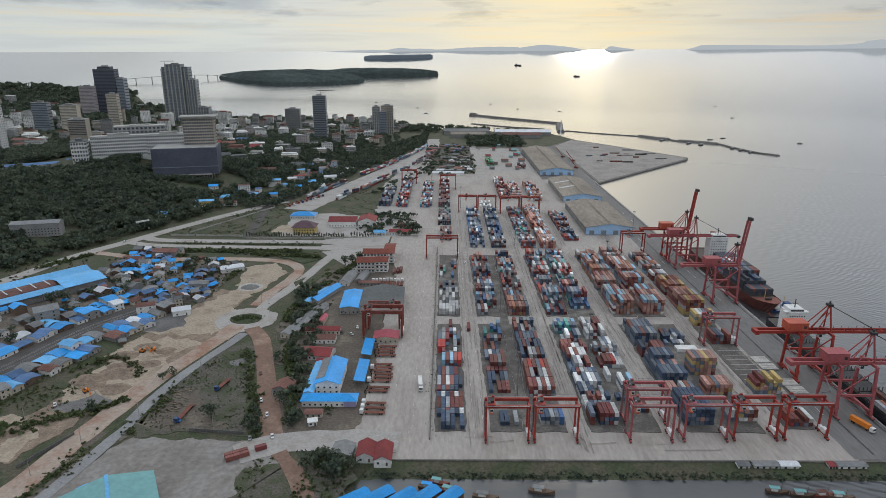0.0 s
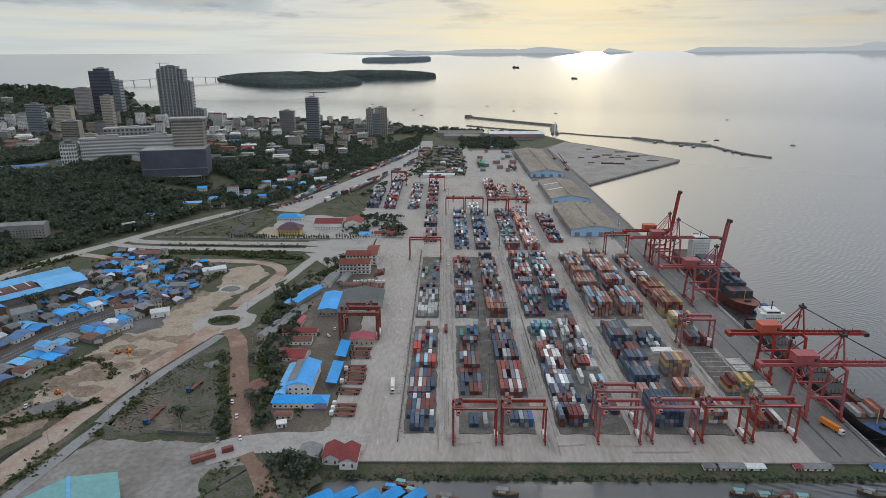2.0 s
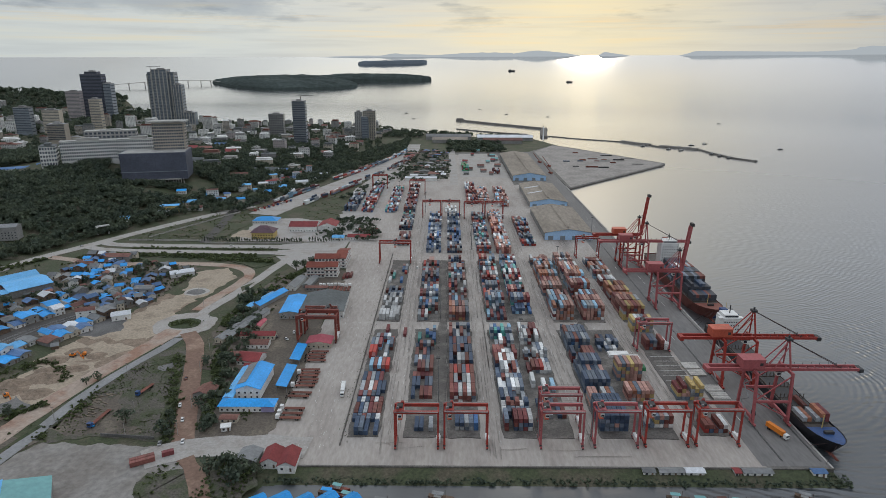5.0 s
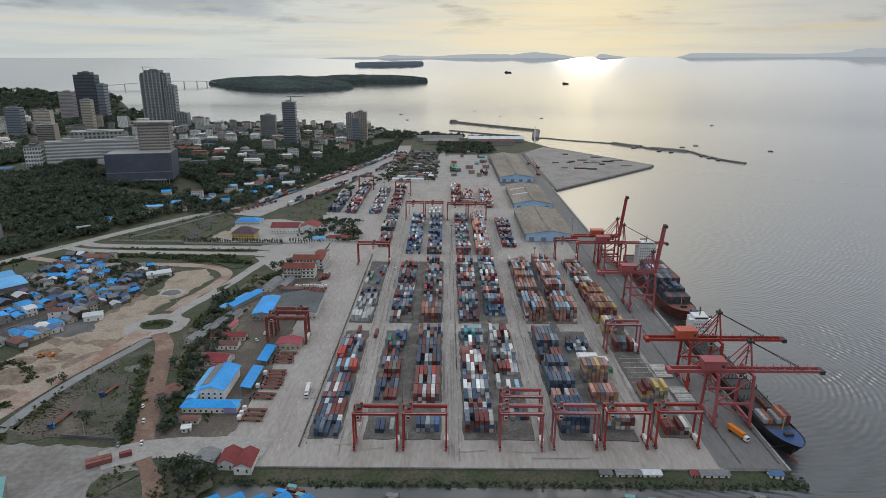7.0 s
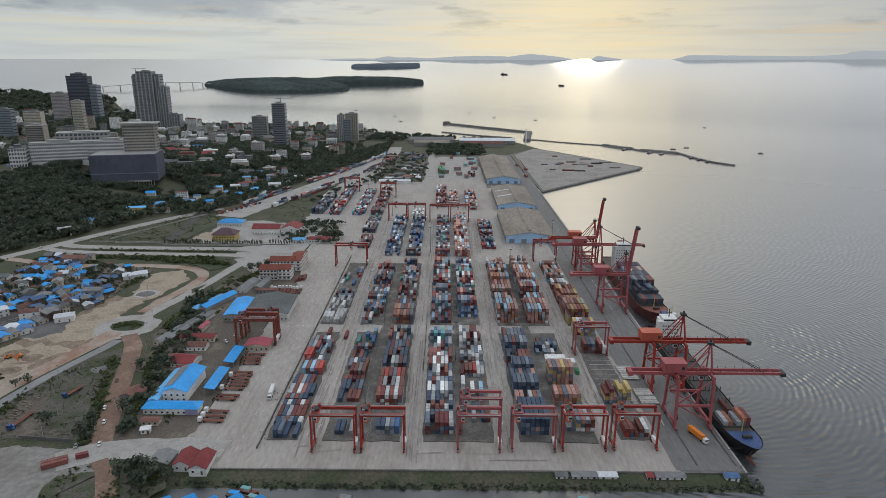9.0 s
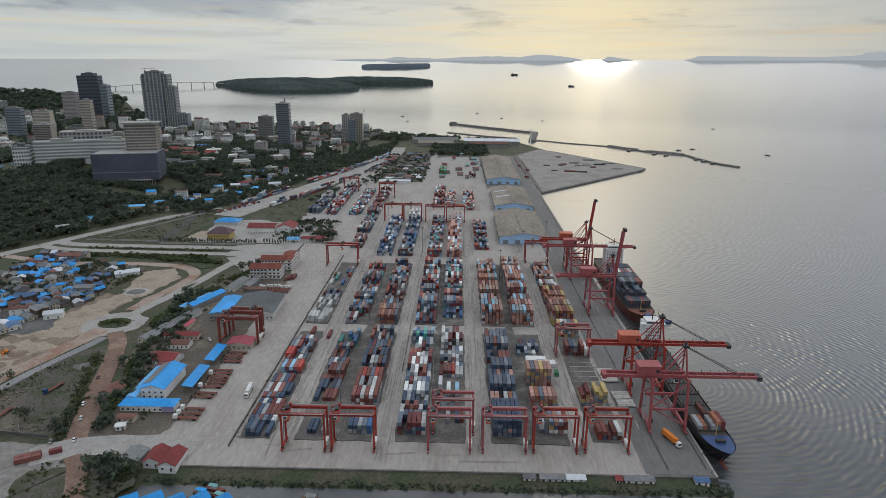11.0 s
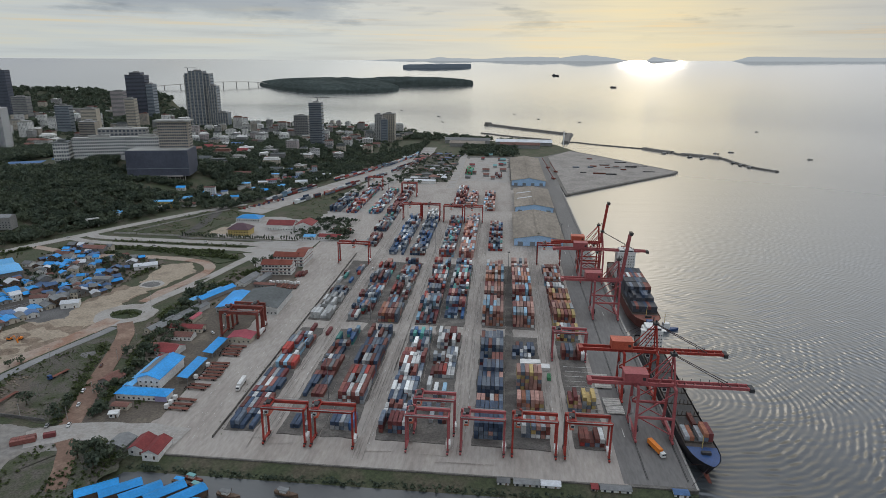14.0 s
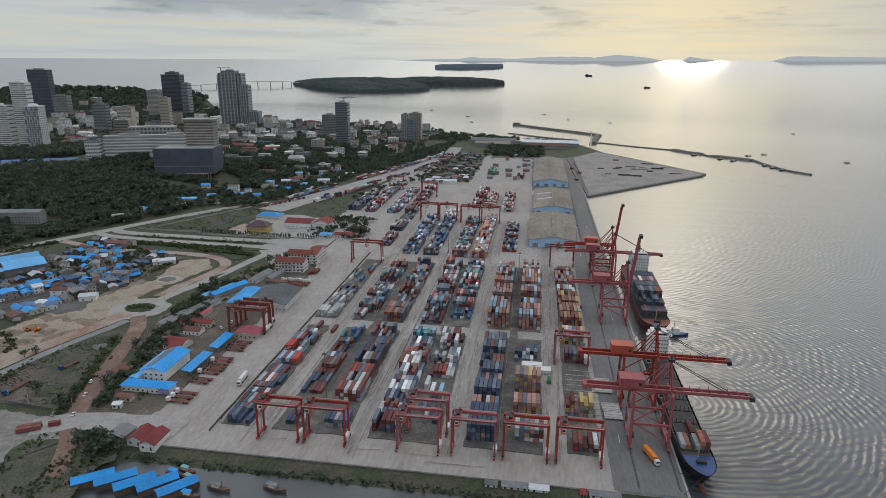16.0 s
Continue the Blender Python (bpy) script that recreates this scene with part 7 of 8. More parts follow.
tower(-836, 1730, 46, 36, 174, 6, "facade_slate", 38, 4, "raised middle of the tall grey unfinished tower", z=0, strips=True, piers="hatch")
tower(-786, 1733, 24, 34, 128, 6, "facade_slate", 28, 3, "lower wing of the tall grey tower", z=0, strips=True, piers="hatch")
tower(-760, 1728, 40, 34, 44, 6, "facade_slate", 10, 5, "stepped base of the tall grey tower", z=0, strips=True, piers="hatch")
building_crane(-868, 1730, 166, 18)
tower(-1131, 1875, 68, 36, 156, 4, "facade_dark", 34, 9, "tall dark glass tower with a curved top", z=0, strips=True, glass="glass_dark")
tower(-1131, 1876, 40, 28, 164, 4, "facade_dark", 34, 5, "set-back crown of the tall dark glass tower", z=0, strips=True, glass="glass_dark")
tower(-1082, 1875, 24, 34, 126, 4, "facade_slate", 26, 3, "slim grey slab beside the dark tower", z=0, strips=True)
tower(-1160, 1800, 42, 30, 104, 8, "facade_pink", 24, 6, "brownish pink apartment tower in town", z=0, strips=True, glass="glass_town")
tower(-868, 1390, 26, 22, 74, 8, "wall_cream", 18, 4, "slim cream apartment tower in town", z=30, strips=True, glass="glass_town")
tower(-284, 1182, 29, 26, 106, 4, "facade_slate", 26, 5, "slim grey unfinished tower with a crane on top", strips=True, slab="wall_grey", z=8)
building_crane(-280, 1182, 114, 12)
tower(-424, 1503, 40, 26, 52, 4, "wall_grey", 11, 8, "unfinished concrete apartment block", slab="wall_grey", z=6)
tower(-178, 1404, 20, 26, 70, 2, "wall_white", 18, 4, "pale apartment tower near the shore", z=2, slab="wall_grey", glass="glass_town")
tower(-158, 1376, 18, 20, 60, 2, "facade_slate", 14, 4, "grey glass tower near the shore", z=2, strips=True)
tower(-148, 1392, 32, 26, 74, 2, "wall_cream", 18, 6, "beige apartment tower near the shore", z=2, slab="wall_grey", glass="glass_town")
bw = tower(-806, 842, 30, 22, 94, 6, "wall_white", 22, 6, "white tower with a checkered black and white facade", z=22, top="wall_white")
for f in range(22):
    for k in range(6):
        if (f // 2 + k) % 2:
            part("panel", Shape("facade_dark").box(-15 + k * 5, -11.3, f * 4.27, -10.4 + k * 5, -11.12, f * 4.27 + 3.8), bw, "black facade panel")
tower(-884, 905, 32, 20, 136, 8, "wall_white", 32, 8, "tall white apartment tower", z=22, strips=True, top="wall_white", glass="glass_town")
tower(-930, 890, 46, 22, 90, 8, "wall_white", 21, 10, "white apartment block on the hill", z=22, strips=True, top="wall_white", glass="glass_town")
tower(-1512, 1700, 74, 26, 160, 4, "facade_dark", 34, 10, "tall dark unfinished tower block", z=10, strips=True)
tower(-1360, 1600, 44, 30, 84, 10, "wall_grey", 16, 8, "grey office block in the town", strips=True, glass="glass_town")
tower(-1010, 1310, 36, 24, 62, 10, "facade_slate", 15, 6, "dark grey slab block in the town", z=26, strips=True)
tower(-950, 1330, 40, 24, 52, 10, "wall_cream", 14, 6, "cream apartment block in the town", z=28, strips=True, glass="glass_town")
tower(-800, 1100, 36, 26, 34, 10, "facade_beige", 9, 6, "brown concrete apartment block on the slope", z=34, strips=True, slab="wall_grey")
slab = house(-458, 395, 50, 16, 14, 14, "roof_grey", "wall_grey", 2.4, "x", "long pale two-storey school-like building with a grey roof", 3, name="building", group="town buildings")
for k in range(26):
    q = rng.random()
    x, y = -292 + 96 * q + rng.uniform(-16, 12), 628 + 270 * q + rng.uniform(-14, 14)
    r = rng.choice(["roof_tin", "roof_sky", "roof_white", "roof_rust", "roof_rust", "roof_grey", "roof_red"])
    fl = rng.choice([1, 2, 2, 3, 4])
    house(x, y, rng.uniform(9, 18), rng.uniform(8, 13), fl * 3.3, rng.uniform(8, 30), r, rng.choice(["wall_white", "wall_white", "wall_bluish", "wall_bluish", "wall_cream"]), rng.uniform(0.6, 1.6), "x",
          f"{('low', 'two-storey', 'three-storey', 'four-storey')[fl - 1]} house with a {RNAME.get(r, 'red')} roof below the hill", fl, group="town houses", windows=fl > 2)
house(-330, 560, 26, 12, 8, 15, "roof_sky", "wall_yellow", 1.4, "x", "yellow house with a pale blue roof below the hill", 2, group="town houses")
for x, y in ((-345, 590), (-318, 600), (-300, 575), (-330, 540), (-352, 520), (-362, 500), (-310, 640), (-345, 640), (-250, 620), (-230, 690), (-215, 730), (-190, 760), (-205, 780), (-180, 800), (-170, 850), (-195, 700)):
    r = rng.choice(["roof_blue", "roof_sky", "roof_rust", "roof_white", "roof_rust"])
    house(x, y, rng.uniform(12, 22), rng.uniform(9, 13), rng.choice([4, 7]), rng.uniform(5, 30), r, rng.choice(["wall_white", "wall_cream"]), None, "x", f"house with a {RNAME[r]} metal roof below the hill", 1, group="town houses")
house(-650, 662, 116, 16, 6, 29, "roof_tin", "wall_white", 2.5, "x", "very long hall with a dull blue roof on the hill", name="hall", group="town houses", windows=False, z=35)
for k in range(6):
    house(-588 + k * 9, 694 + k * 2, 8, 10, 5, 20, rng.choice(["roof_tin", "roof_white", "roof_rust"]), "wall_white", None, "x", "low house with a metal roof on the hill", group="town houses", windows=False, z=40)

taken = [(-404 + 20, 665, 80), (-500, 750, 70), (-820, 1733, 85), (-1120, 1870, 80), (-284, 1182, 30), (-424, 1503, 36), (-158, 1390, 44), (-806, 842, 34), (-905, 900, 60), (-1512, 1700, 70), (-580, 670, 40), (-1160, 1800, 40), (-868, 1390, 26), (-1360, 1600, 40), (-1010, 1310, 30), (-950, 1330, 34), (-800, 1100, 32), (-500, 715, 60), (-440, 735, 50)]


def town_block(x, y, w, d, fl, turn, wall):
    """A town building of some storeys: set-back storey, parapet, stair house and small windows on the faces that show."""
    word = {"wall_white": "white", "wall_cream": "cream", "facade_pink": "pale pink", "facade_beige": "beige"}.get(wall, "grey")
    t = thing("town_building", f"{word} town building of {fl} storeys with rows of windows", "building", pose(x, y, float(ground_height(x, y)) - 1, 0, 0, turn), "town buildings")
    h = fl * 3.4
    back = rng.random() < 0.4
    part("wall", Shape(wall).box(-w / 2, -d / 2, -6, w / 2, d / 2, h), t)
    roof = Shape(rng.choice(["wall_grey", "hatch", "roof_slate", "roof_rust", "wall_white"])).box(-w / 2 - 0.3, -d / 2 - 0.3, h, w / 2 + 0.3, d / 2 + 0.3, h + 0.7)
    sx = rng.uniform(-0.3, 0.25) * w
    if back:
        roof.box(-w * 0.42, -d * 0.2, h + 0.7, w * 0.42, d * 0.45, h + 3.8)
    else:
        roof.box(sx, -d * 0.1, h + 0.7, sx + w * 0.22, d * 0.3, h + 3.2)
        roof.tube((sx - 2.5, 0, h + 0.7), (sx - 2.5, 0, h + 2.6), 1.1, 8)
    part("roof", roof, t)
    win = Shape("glass_town")
    nb, ns = max(3, int(w / 3.6)), max(2, int(d / 4))
    tall, wide = rng.choice([(1.5, 1.2), (1.3, 2.2), (2.2, 1.0), (1.6, 1.8)])
    for f in range(fl):
        z = f * 3.4 + 0.9
        for k in range(nb):
            if rng.random() < 0.94:
                cx = -w / 2 + (k + 0.5) * w / nb
                win.box(cx - wide / 2, -d / 2 - 0.1, z, cx + wide / 2, -d / 2 + 0.05, z + tall)
        for k in range(ns):
            cy = -d / 2 + (k + 0.5) * d / ns
            win.box(w / 2 - 0.05, cy - wide / 2, z, w / 2 + 0.1, cy + wide / 2, z + tall)
    tagged(part("glazing", win, t, "rows of small dark windows"), kind="stuff")
    if rng.random() < 0.45:
        ledge = Shape("wall_white" if wall != "wall_white" else "wall_grey")
        for f in range(1, fl):
            ledge.box(-w / 2 - 0.2, -d / 2 - 0.9, f * 3.4 - 0.12, w / 2 + 0.2, -d / 2, f * 3.4 + 0.15)
        part("balcony_front", ledge, t)
    return t


def town(n, x0, y0, x1, y1, hs, pal, sizes=(14, 34)):
    made = tries = 0
    while made < n and tries < n * 40:
        tries += 1
        x, y = rng.uniform(x0, x1), rng.uniform(y0, y1)
        w, d = rng.uniform(*sizes), rng.uniform(12, 20)
        edge = float(np.interp(y, HILL_EDGE_Y, HILL_EDGE_X))
        if x > edge - 40 or float(shore(x, y)) < 25 or any(math.hypot(x - a, y - b) < c + w * 0.5 for a, b, c in taken):
            continue
        taken.append((x, y, w * 0.55))
        fl = rng.randint(*hs)
        wl_ = rng.choice(pal)
        if fl <= 2:
            r = rng.choice(["roof_red", "roof_tin", "roof_white", "roof_grey", "roof_rust", "roof_rust", "roof_slate"])
            house(x, y, w, d, fl * 3.5, rng.uniform(-5, 30), r, wl_, None, "x", "low town house with a coloured roof among trees", fl, group="town houses", windows=False)
        else:
            town_block(x, y, w, d, fl, rng.uniform(-8, 22), wl_)
        made += 1


WALLS = ["wall_white", "wall_white", "wall_white", "wall_cream", "wall_grey", "wall_grey", "facade_pink", "facade_beige"]
town(95, -600, 1000, -110, 1800, (2, 7), WALLS, (12, 28))
town(26, -480, 760, -170, 1000, (1, 3), WALLS)
town(60, -1200, 1150, -560, 1900, (3, 12), WALLS, (14, 32))
town(60, -2100, 1400, -1150, 2250, (3, 10), WALLS, (22, 50))
town(20, -1100, 900, -640, 1180, (2, 6), WALLS)


# ---- plants ----
def leaf_template(seed, n, rx, rz, size, lumps=6):
    """Points of a crown: small leaf clumps on several lumps, with gaps."""
    r = np.random.default_rng(seed)
    cen = np.c_[r.normal(0, 0.42, (lumps, 2)) * rx, r.uniform(-0.45, 0.6, lumps) * rz]
    which = r.integers(0, lumps, n)
    d = r.normal(size=(n, 3))
    d /= np.linalg.norm(d, axis=1)[:, None]
    p = cen[which] + d * np.array([rx, rx, rz * 0.8]) * r.uniform(0.38, 0.62, n)[:, None]
    # each clump lies across the way out of the crown, more or less
    out = d + r.normal(0, 0.45, (n, 3)) + (0, 0, 0.25)
    out /= np.linalg.norm(out, axis=1)[:, None]
    a = np.cross(out, r.normal(size=(n, 3)))
    a /= np.linalg.norm(a, axis=1)[:, None]
    b = np.cross(out, a)
    s = size * r.uniform(0.6, 1.3, (n, 1))
    return np.stack([p - a * s, p + b * s * 0.7, p + a * s, p - b * s * 0.7], 1)


CROWNS = [leaf_template(k, 46, 1.0, 0.8, 0.40) for k in range(6)]
FINE = [leaf_template(40 + k, 120, 1.0, 0.85, 0.24, 7) for k in range(6)]
BUSHES = [leaf_template(20 + k, 14, 1.0, 0.6, 0.6, 3) for k in range(4)]


def foliage(name, places, templates, key, label, category):
    """places: x, y, z of the foot, radius, height of the crown's middle over the foot."""
    r = np.random.default_rng(len(places))
    out = []
    for x, y, z, rad, mid in places:
        q = templates[r.integers(len(templates))].reshape(-1, 3)
        a = r.uniform(0, 6.283)
        c, s = math.cos(a), math.sin(a)
        out.append(np.c_[q[:, 0] * c - q[:, 1] * s, q[:, 0] * s + q[:, 1] * c, q[:, 2]] * rad + (x, y, z + mid))
    v = np.concatenate(out)
    me = bpy.data.meshes.new(name)
    n = len(v) // 4
    me.vertices.add(len(v))
    me.vertices.foreach_set("co", v.ravel())
    me.loops.add(len(v))
    me.loops.foreach_set("vertex_index", np.arange(len(v)))
    me.polygons.add(n)
    me.polygons.foreach_set("loop_start", np.arange(0, len(v), 4))
    me.polygons.foreach_set("loop_total", np.full(n, 4))
    me.materials.append(MAT[key])
    me.update(calc_edges=True)
    return tagged(new(name, me), label, category, kind="stuff")


def scatter(n, x0, y0, x1, y1, rad, keep=None, clear=True):
    x, y = [rng.uniform(x0, x1) for _ in range(n)], [rng.uniform(y0, y1) for _ in range(n)]
    z, s = ground_height(x, y), shore(x, y)
    out = []
    for a, b, c, e in zip(x, y, z, s):
        if e < 8 or (keep and not keep(a, b)) or (clear and any((a - p) ** 2 + (b - q) ** 2 < (r * 0.85) ** 2 for p, q, r in taken)):
            continue
        k = rng.uniform(*rad)
        out.append((a, b, float(c) - 0.3, k, k * 1.0))
    return out


def left_of_edge(gap):
    return lambda x, y: x < float(np.interp(y, HILL_EDGE_Y, HILL_EDGE_X)) - gap


taken += [(-285 + 12 * k, 640 + 34 * k, 20) for k in range(8)]
taken += [(-452, 400, 30), (-440, 380, 22), (-404, 640, 30), (-370, 648, 26), (-430, 640, 24)]
taken += [(-700 + 20 * k, 632 + 11.5 * k, 24) for k in range(8)] + [(-684 + 20 * k, 608 + 11 * k, 18) for k in range(8)]
taken += [(-280, 655, 24), (-330, 560, 16), (-404, 650, 40), (-345, 690, 40)]
foliage("woodland", scatter(4300, -1000, 440, -190, 860, (3.5, 8.5), left_of_edge(6)), FINE, "leaf", "dense dark green trees on the hillside", "trees")
belt = []
for k in range(210):
    a, b = rng.uniform(-58, 30), -rng.uniform(15, 46)
    x, y = -508 + a * 0.9135 - b * 0.4067, 698 + a * 0.4067 + b * 0.9135
    if x < -478 or y < 668:
        q = rng.uniform(4.0, 7.5)
        belt.append((x, y, float(ground_height(x, y)) - 0.3, q, q))
for k in range(110):
    a, b = rng.uniform(-12, 100), -rng.uniform(10, 34)
    x, y = -441 + a * 0.972 - b * 0.235, 656 + a * 0.235 + b * 0.972
    q = rng.uniform(3.0, 5.0)
    belt.append((x, y, float(ground_height(x, y)) - 0.3, q, q))
foliage("woodland", belt, FINE, "leaf", "dark green trees below the hotel and the white block", "trees")
foliage("woodland", scatter(1500, -620, 200, -330, 470, (3.5, 6.0), left_of_edge(10)), CROWNS, "leaf", "dense dark green trees beside the road", "trees")
foliage("woodland", scatter(4200, -1250, 850, -110, 1850, (3.0, 5.5), left_of_edge(2)), CROWNS, "leaf", "dark trees among the town buildings", "trees")
foliage("woodland", scatter(4200, -2700, 1300, -1000, 2900, (8.0, 14.0)), CROWNS, "leaf", "wooded ridge behind the town", "trees")
foliage("woodland", scatter(3000, -330, 560, -40, 1420, (3.0, 5.5), lambda x, y: abs(x - (-246 + (y - 640) * 0.31)) < 38), CROWNS, "leaf", "belt of dark trees along the rail yard", "trees")
foliage("woodland", scatter(3600, -640, 560, -160, 1250, (3.5, 6.0), left_of_edge(4)), CROWNS, "leaf", "dense trees on the slope between the houses", "trees")
foliage("woodland", scatter(320, -120, 1440, 330, 1560, (5.0, 8.0)), CROWNS, "leaf", "dark trees along the far shore", "trees")
foliage("woodland", scatter(420, -130, 640, -20, 1180, (2.5, 4.5), lambda x, y: -112 + (y - 640) * 0.31 < x < -70 + (y - 640) * 0.22), CROWNS, "leaf", "trees between the road and the depot", "trees")
foliage("woodland", scatter(160, -35, 800, 64, 1180, (2.0, 4.0)), CROWNS, "leaf", "trees among the depot buildings", "trees")
foliage("woodland", scatter(170, -330, 90, -205, 330, (2.0, 3.6), lambda x, y: x < -250 + (y - 196) * 0.6 - 14 or y > 230), CROWNS, "leaf", "trees between the village houses", "trees")
foliage("woodland", scatter(260, -128, 24, -82, 250, (2.0, 4.2), lambda x, y: abs(x + 79 + (y - 20) * 0.17) < 10), CROWNS, "leaf", "overgrown strip of trees between road and yard", "trees")
foliage("woodland", scatter(90, -100, 420, -30, 520, (2.0, 4.0)), CROWNS, "leaf", "garden trees by the plaza", "trees")
foliage("woodland", scatter(200, 60, 1160, 190, 1330, (4.0, 7.0)), CROWNS, "leaf", "trees behind the harbour sheds", "trees")


def tree(x, y, rad, label="round broadleaf tree with a dense dark crown", key="leaf", z=None):
    z = float(ground_height(x, y)) if z is None else z
    t = thing("tree", label, "tree", pose(x, y, z), "trees")
    trunk = Shape("bark").tube((0, 0, -0.3), (0.1, 0, rad * 0.8), rad * 0.1, 7, rad * 0.06)
    for k in range(4):
        a = k * 1.6 + x
        trunk.tube((0.1, 0, rad * 0.7), (math.cos(a) * rad * 0.5, math.sin(a) * rad * 0.5, rad * 1.25), rad * 0.05, 5, rad * 0.02)
    part("trunk", trunk, t)
    q = leaf_template(int(abs(x * 7 + y)) % 997, 150, rad, rad * 0.8, rad * 0.2, 8).reshape(-1, 3) + (0, 0, rad * 1.2)
    part("crown", Shape(key).add(q.tolist(), [(4 * k, 4 * k + 1, 4 * k + 2, 4 * k + 3) for k in range(len(q) // 4)]), t)
    return t


for x, y, r in ((-132, 33, 4.5), (-107, 24, 4), (-104, 30, 3.5), (-101, 20, 3), (-110, 40, 3), (-54, -12, 5), (-60, -8, 4.5), (-48, -14, 5), (-66, -14, 5), (-42, -12, 3), (-52, -22, 6), (-40, 440, 5), (-34, 443, 6), (-28, 440, 5), (-44, 446, 5), (-90, 320, 5), (-96, 312, 5), (-84, 326, 5),
                (-78, 190, 3), (-118, 200, 4), (-97, 150, 4), (-106, 130, 4.5), (-98, 100, 4), (-92, 88, 4), (-96, 50, 3.5), (-88, 45, 3.5), (-112, 108, 4), (-250, 300, 5), (-235, 310, 5), (-280, 240, 5), (-330, 205, 6), (-322, 210, 6), (-205, 40, 4), (-180, 78, 3), (-176, 84, 3)):
    tree(x, y, r)


def cypress(x, y, h):
    t = thing("cypress", "narrow dark clipped cypress tree in a row", "tree", pose(x, y, 0), "row of cypresses")
    part("trunk", Shape("bark").tube((0, 0, -0.2), (0, 0, h * 0.3), 0.16, 6, 0.1), t)
    q = leaf_template(int(abs(x * 3)) % 97, 60, 1.0, 1.0, 0.4, 4).reshape(-1, 3) * (1.1, 1.1, h * 0.42) + (0, 0, h * 0.55)
    part("crown", Shape("leaf").add(q.tolist(), [(4 * k, 4 * k + 1, 4 * k + 2, 4 * k + 3) for k in range(len(q) // 4)]), t)


for k in range(40):
    cypress(-226 + k * 2.9, 412 + rng.uniform(-0.5, 0.5), rng.uniform(5.5, 8))
for k in range(9):
    cypress(-104 + k * 3.2, 414, rng.uniform(5, 8))


def bushes(n, pts, rad):
    """Bushes along a line."""
    line = smooth_line(pts, 10)
    out = []
    for _ in range(n):
        p = rng.choice(line)
        q = rng.choice(line)
        i = rng.randrange(len(line) - 1)
        c = line[i].lerp(line[i + 1], rng.random())
        k = rng.uniform(*rad)
        out.append((c.x + rng.gauss(0, 2.2), c.y + rng.gauss(0, 2.2), 0.1, k, k * 0.5))
    return out


b = []
b += bushes(160, [(-101, 15), (-112, 50), (-125, 85), (-139, 122)], (0.8, 1.8))
b += bushes(500, [(-85, 30), (-94, 75), (-104, 110), (-114, 150), (-122, 185), (-116, 230), (-105, 262)], (1.0, 2.4))
b += bushes(90, [(-174, 12), (-169, 40), (-168, 62), (-157, 104)], (0.6, 1.4))
b += bushes(140, [(-236, 26), (-214, 36), (-200, 44), (-192, 54)], (0.9, 1.9))
b += bushes(140, [(-280, 66), (-240, 98), (-224, 108), (-196, 84)], (0.8, 1.6))
b += bushes(200, [(-330, 360), (-250, 358), (-180, 345), (-135, 340)], (1.0, 2.2))
b += bushes(160, [(-200, 348), (-150, 342), (-128, 338)], (1.0, 2.4))
b += bushes(120, [(-165, 176), (-155, 180), (-146, 176)], (0.6, 1.3))
b += bushes(120, [(-250, 220), (-215, 245), (-200, 280), (-206, 318)], (1.0, 2.2))
b += bushes(120, [(-214, -84), (-200, -42), (-187, 6)], (0.6, 1.4))
b += bushes(150, [(-290, 30), (-256, 20), (-232, 22)], (1.0, 2.2))
b += bushes(80, [(-62, -2), (-56, -10), (-46, -16)], (1.0, 2.0))
b += bushes(200, [(-3, 12), (-3, 180), (-3, 360)], (0.15, 0.4))
b += bushes(140, [(-95, 285), (-88, 310), (-80, 330)], (1.0, 2.5))
b += [p for p in [(rng.uniform(-168, -100), rng.uniform(18, 128), 0.05, rng.uniform(0.25, 0.6), 0.12) for _ in range(200)] if -170 + max(0, p[1] - 60) * 0.35 < p[0] < -101 - (p[1] - 15) * 0.36]
b = [p for p in b if not (-170 < p[0] < -108 and p[1] > 130 + 0 * p[0] and p[1] < 170)]


def tufts(n, x0, y0, x1, y1, rad=(0.35, 1.0), keep=None):
    out = []
    for _ in range(n):
        x, y, k = rng.uniform(x0, x1), rng.uniform(y0, y1), rng.uniform(*rad)
        if noise.noise((x * 0.045, y * 0.045, 5)) > -0.12 and (keep is None or keep(x, y)):
            out.append((x, y, 0.05, k, k * 0.35))
    return out


b += tufts(1100, -166, 22, -104, 126, (0.25, 0.6), lambda x, y: -174 + max(0, y - 60) * 0.36 < x < -103 - (y - 15) * 0.34)
b += tufts(900, -330, 424, -206, 556, (0.4, 1.3), lambda x, y: x > -326 + (y - 430) * 0.5)
b += tufts(260, -142, 520, -86, 700, (0.4, 1.2))
b += tufts(500, -130, 130, -92, 300, (0.6, 1.8), lambda x, y: abs(x + 112 - (y - 140) * 0.06) < 16)
b += tufts(700, -330, 20, -226, 110, (0.4, 1.4), lambda x, y: x > -322 + (y - 20) * 0.75)
b += tufts(500, -300, 225, -200, 330, (0.5, 1.6))
b += tufts(500, -470, 130, -330, 330, (0.6, 1.8))
b += tufts(400, -215, -95, -170, 30, (0.3, 1.0), lambda x, y: -206 + (y + 40) * 0.2 < x < -178 + (y - 10) * 0.22)
b += tufts(300, -84, 30, -62, 60, (0.4, 1.0))
b += tufts(400, -98, -60, -44, -4, (0.4, 1.4))
b += bushes(300, [(-326, 362), (-262, 360), (-200, 358), (-150, 357)], (1.2, 2.6))
b += bushes(160, [(-300, 388), (-220, 386), (-140, 384)], (0.7, 1.3))
b += bushes(160, [(-338, 350), (-300, 342), (-270, 340)], (1.0, 2.4))
b += bushes(120, [(-400, 300), (-385, 325), (-372, 346)], (1.0, 2.2))
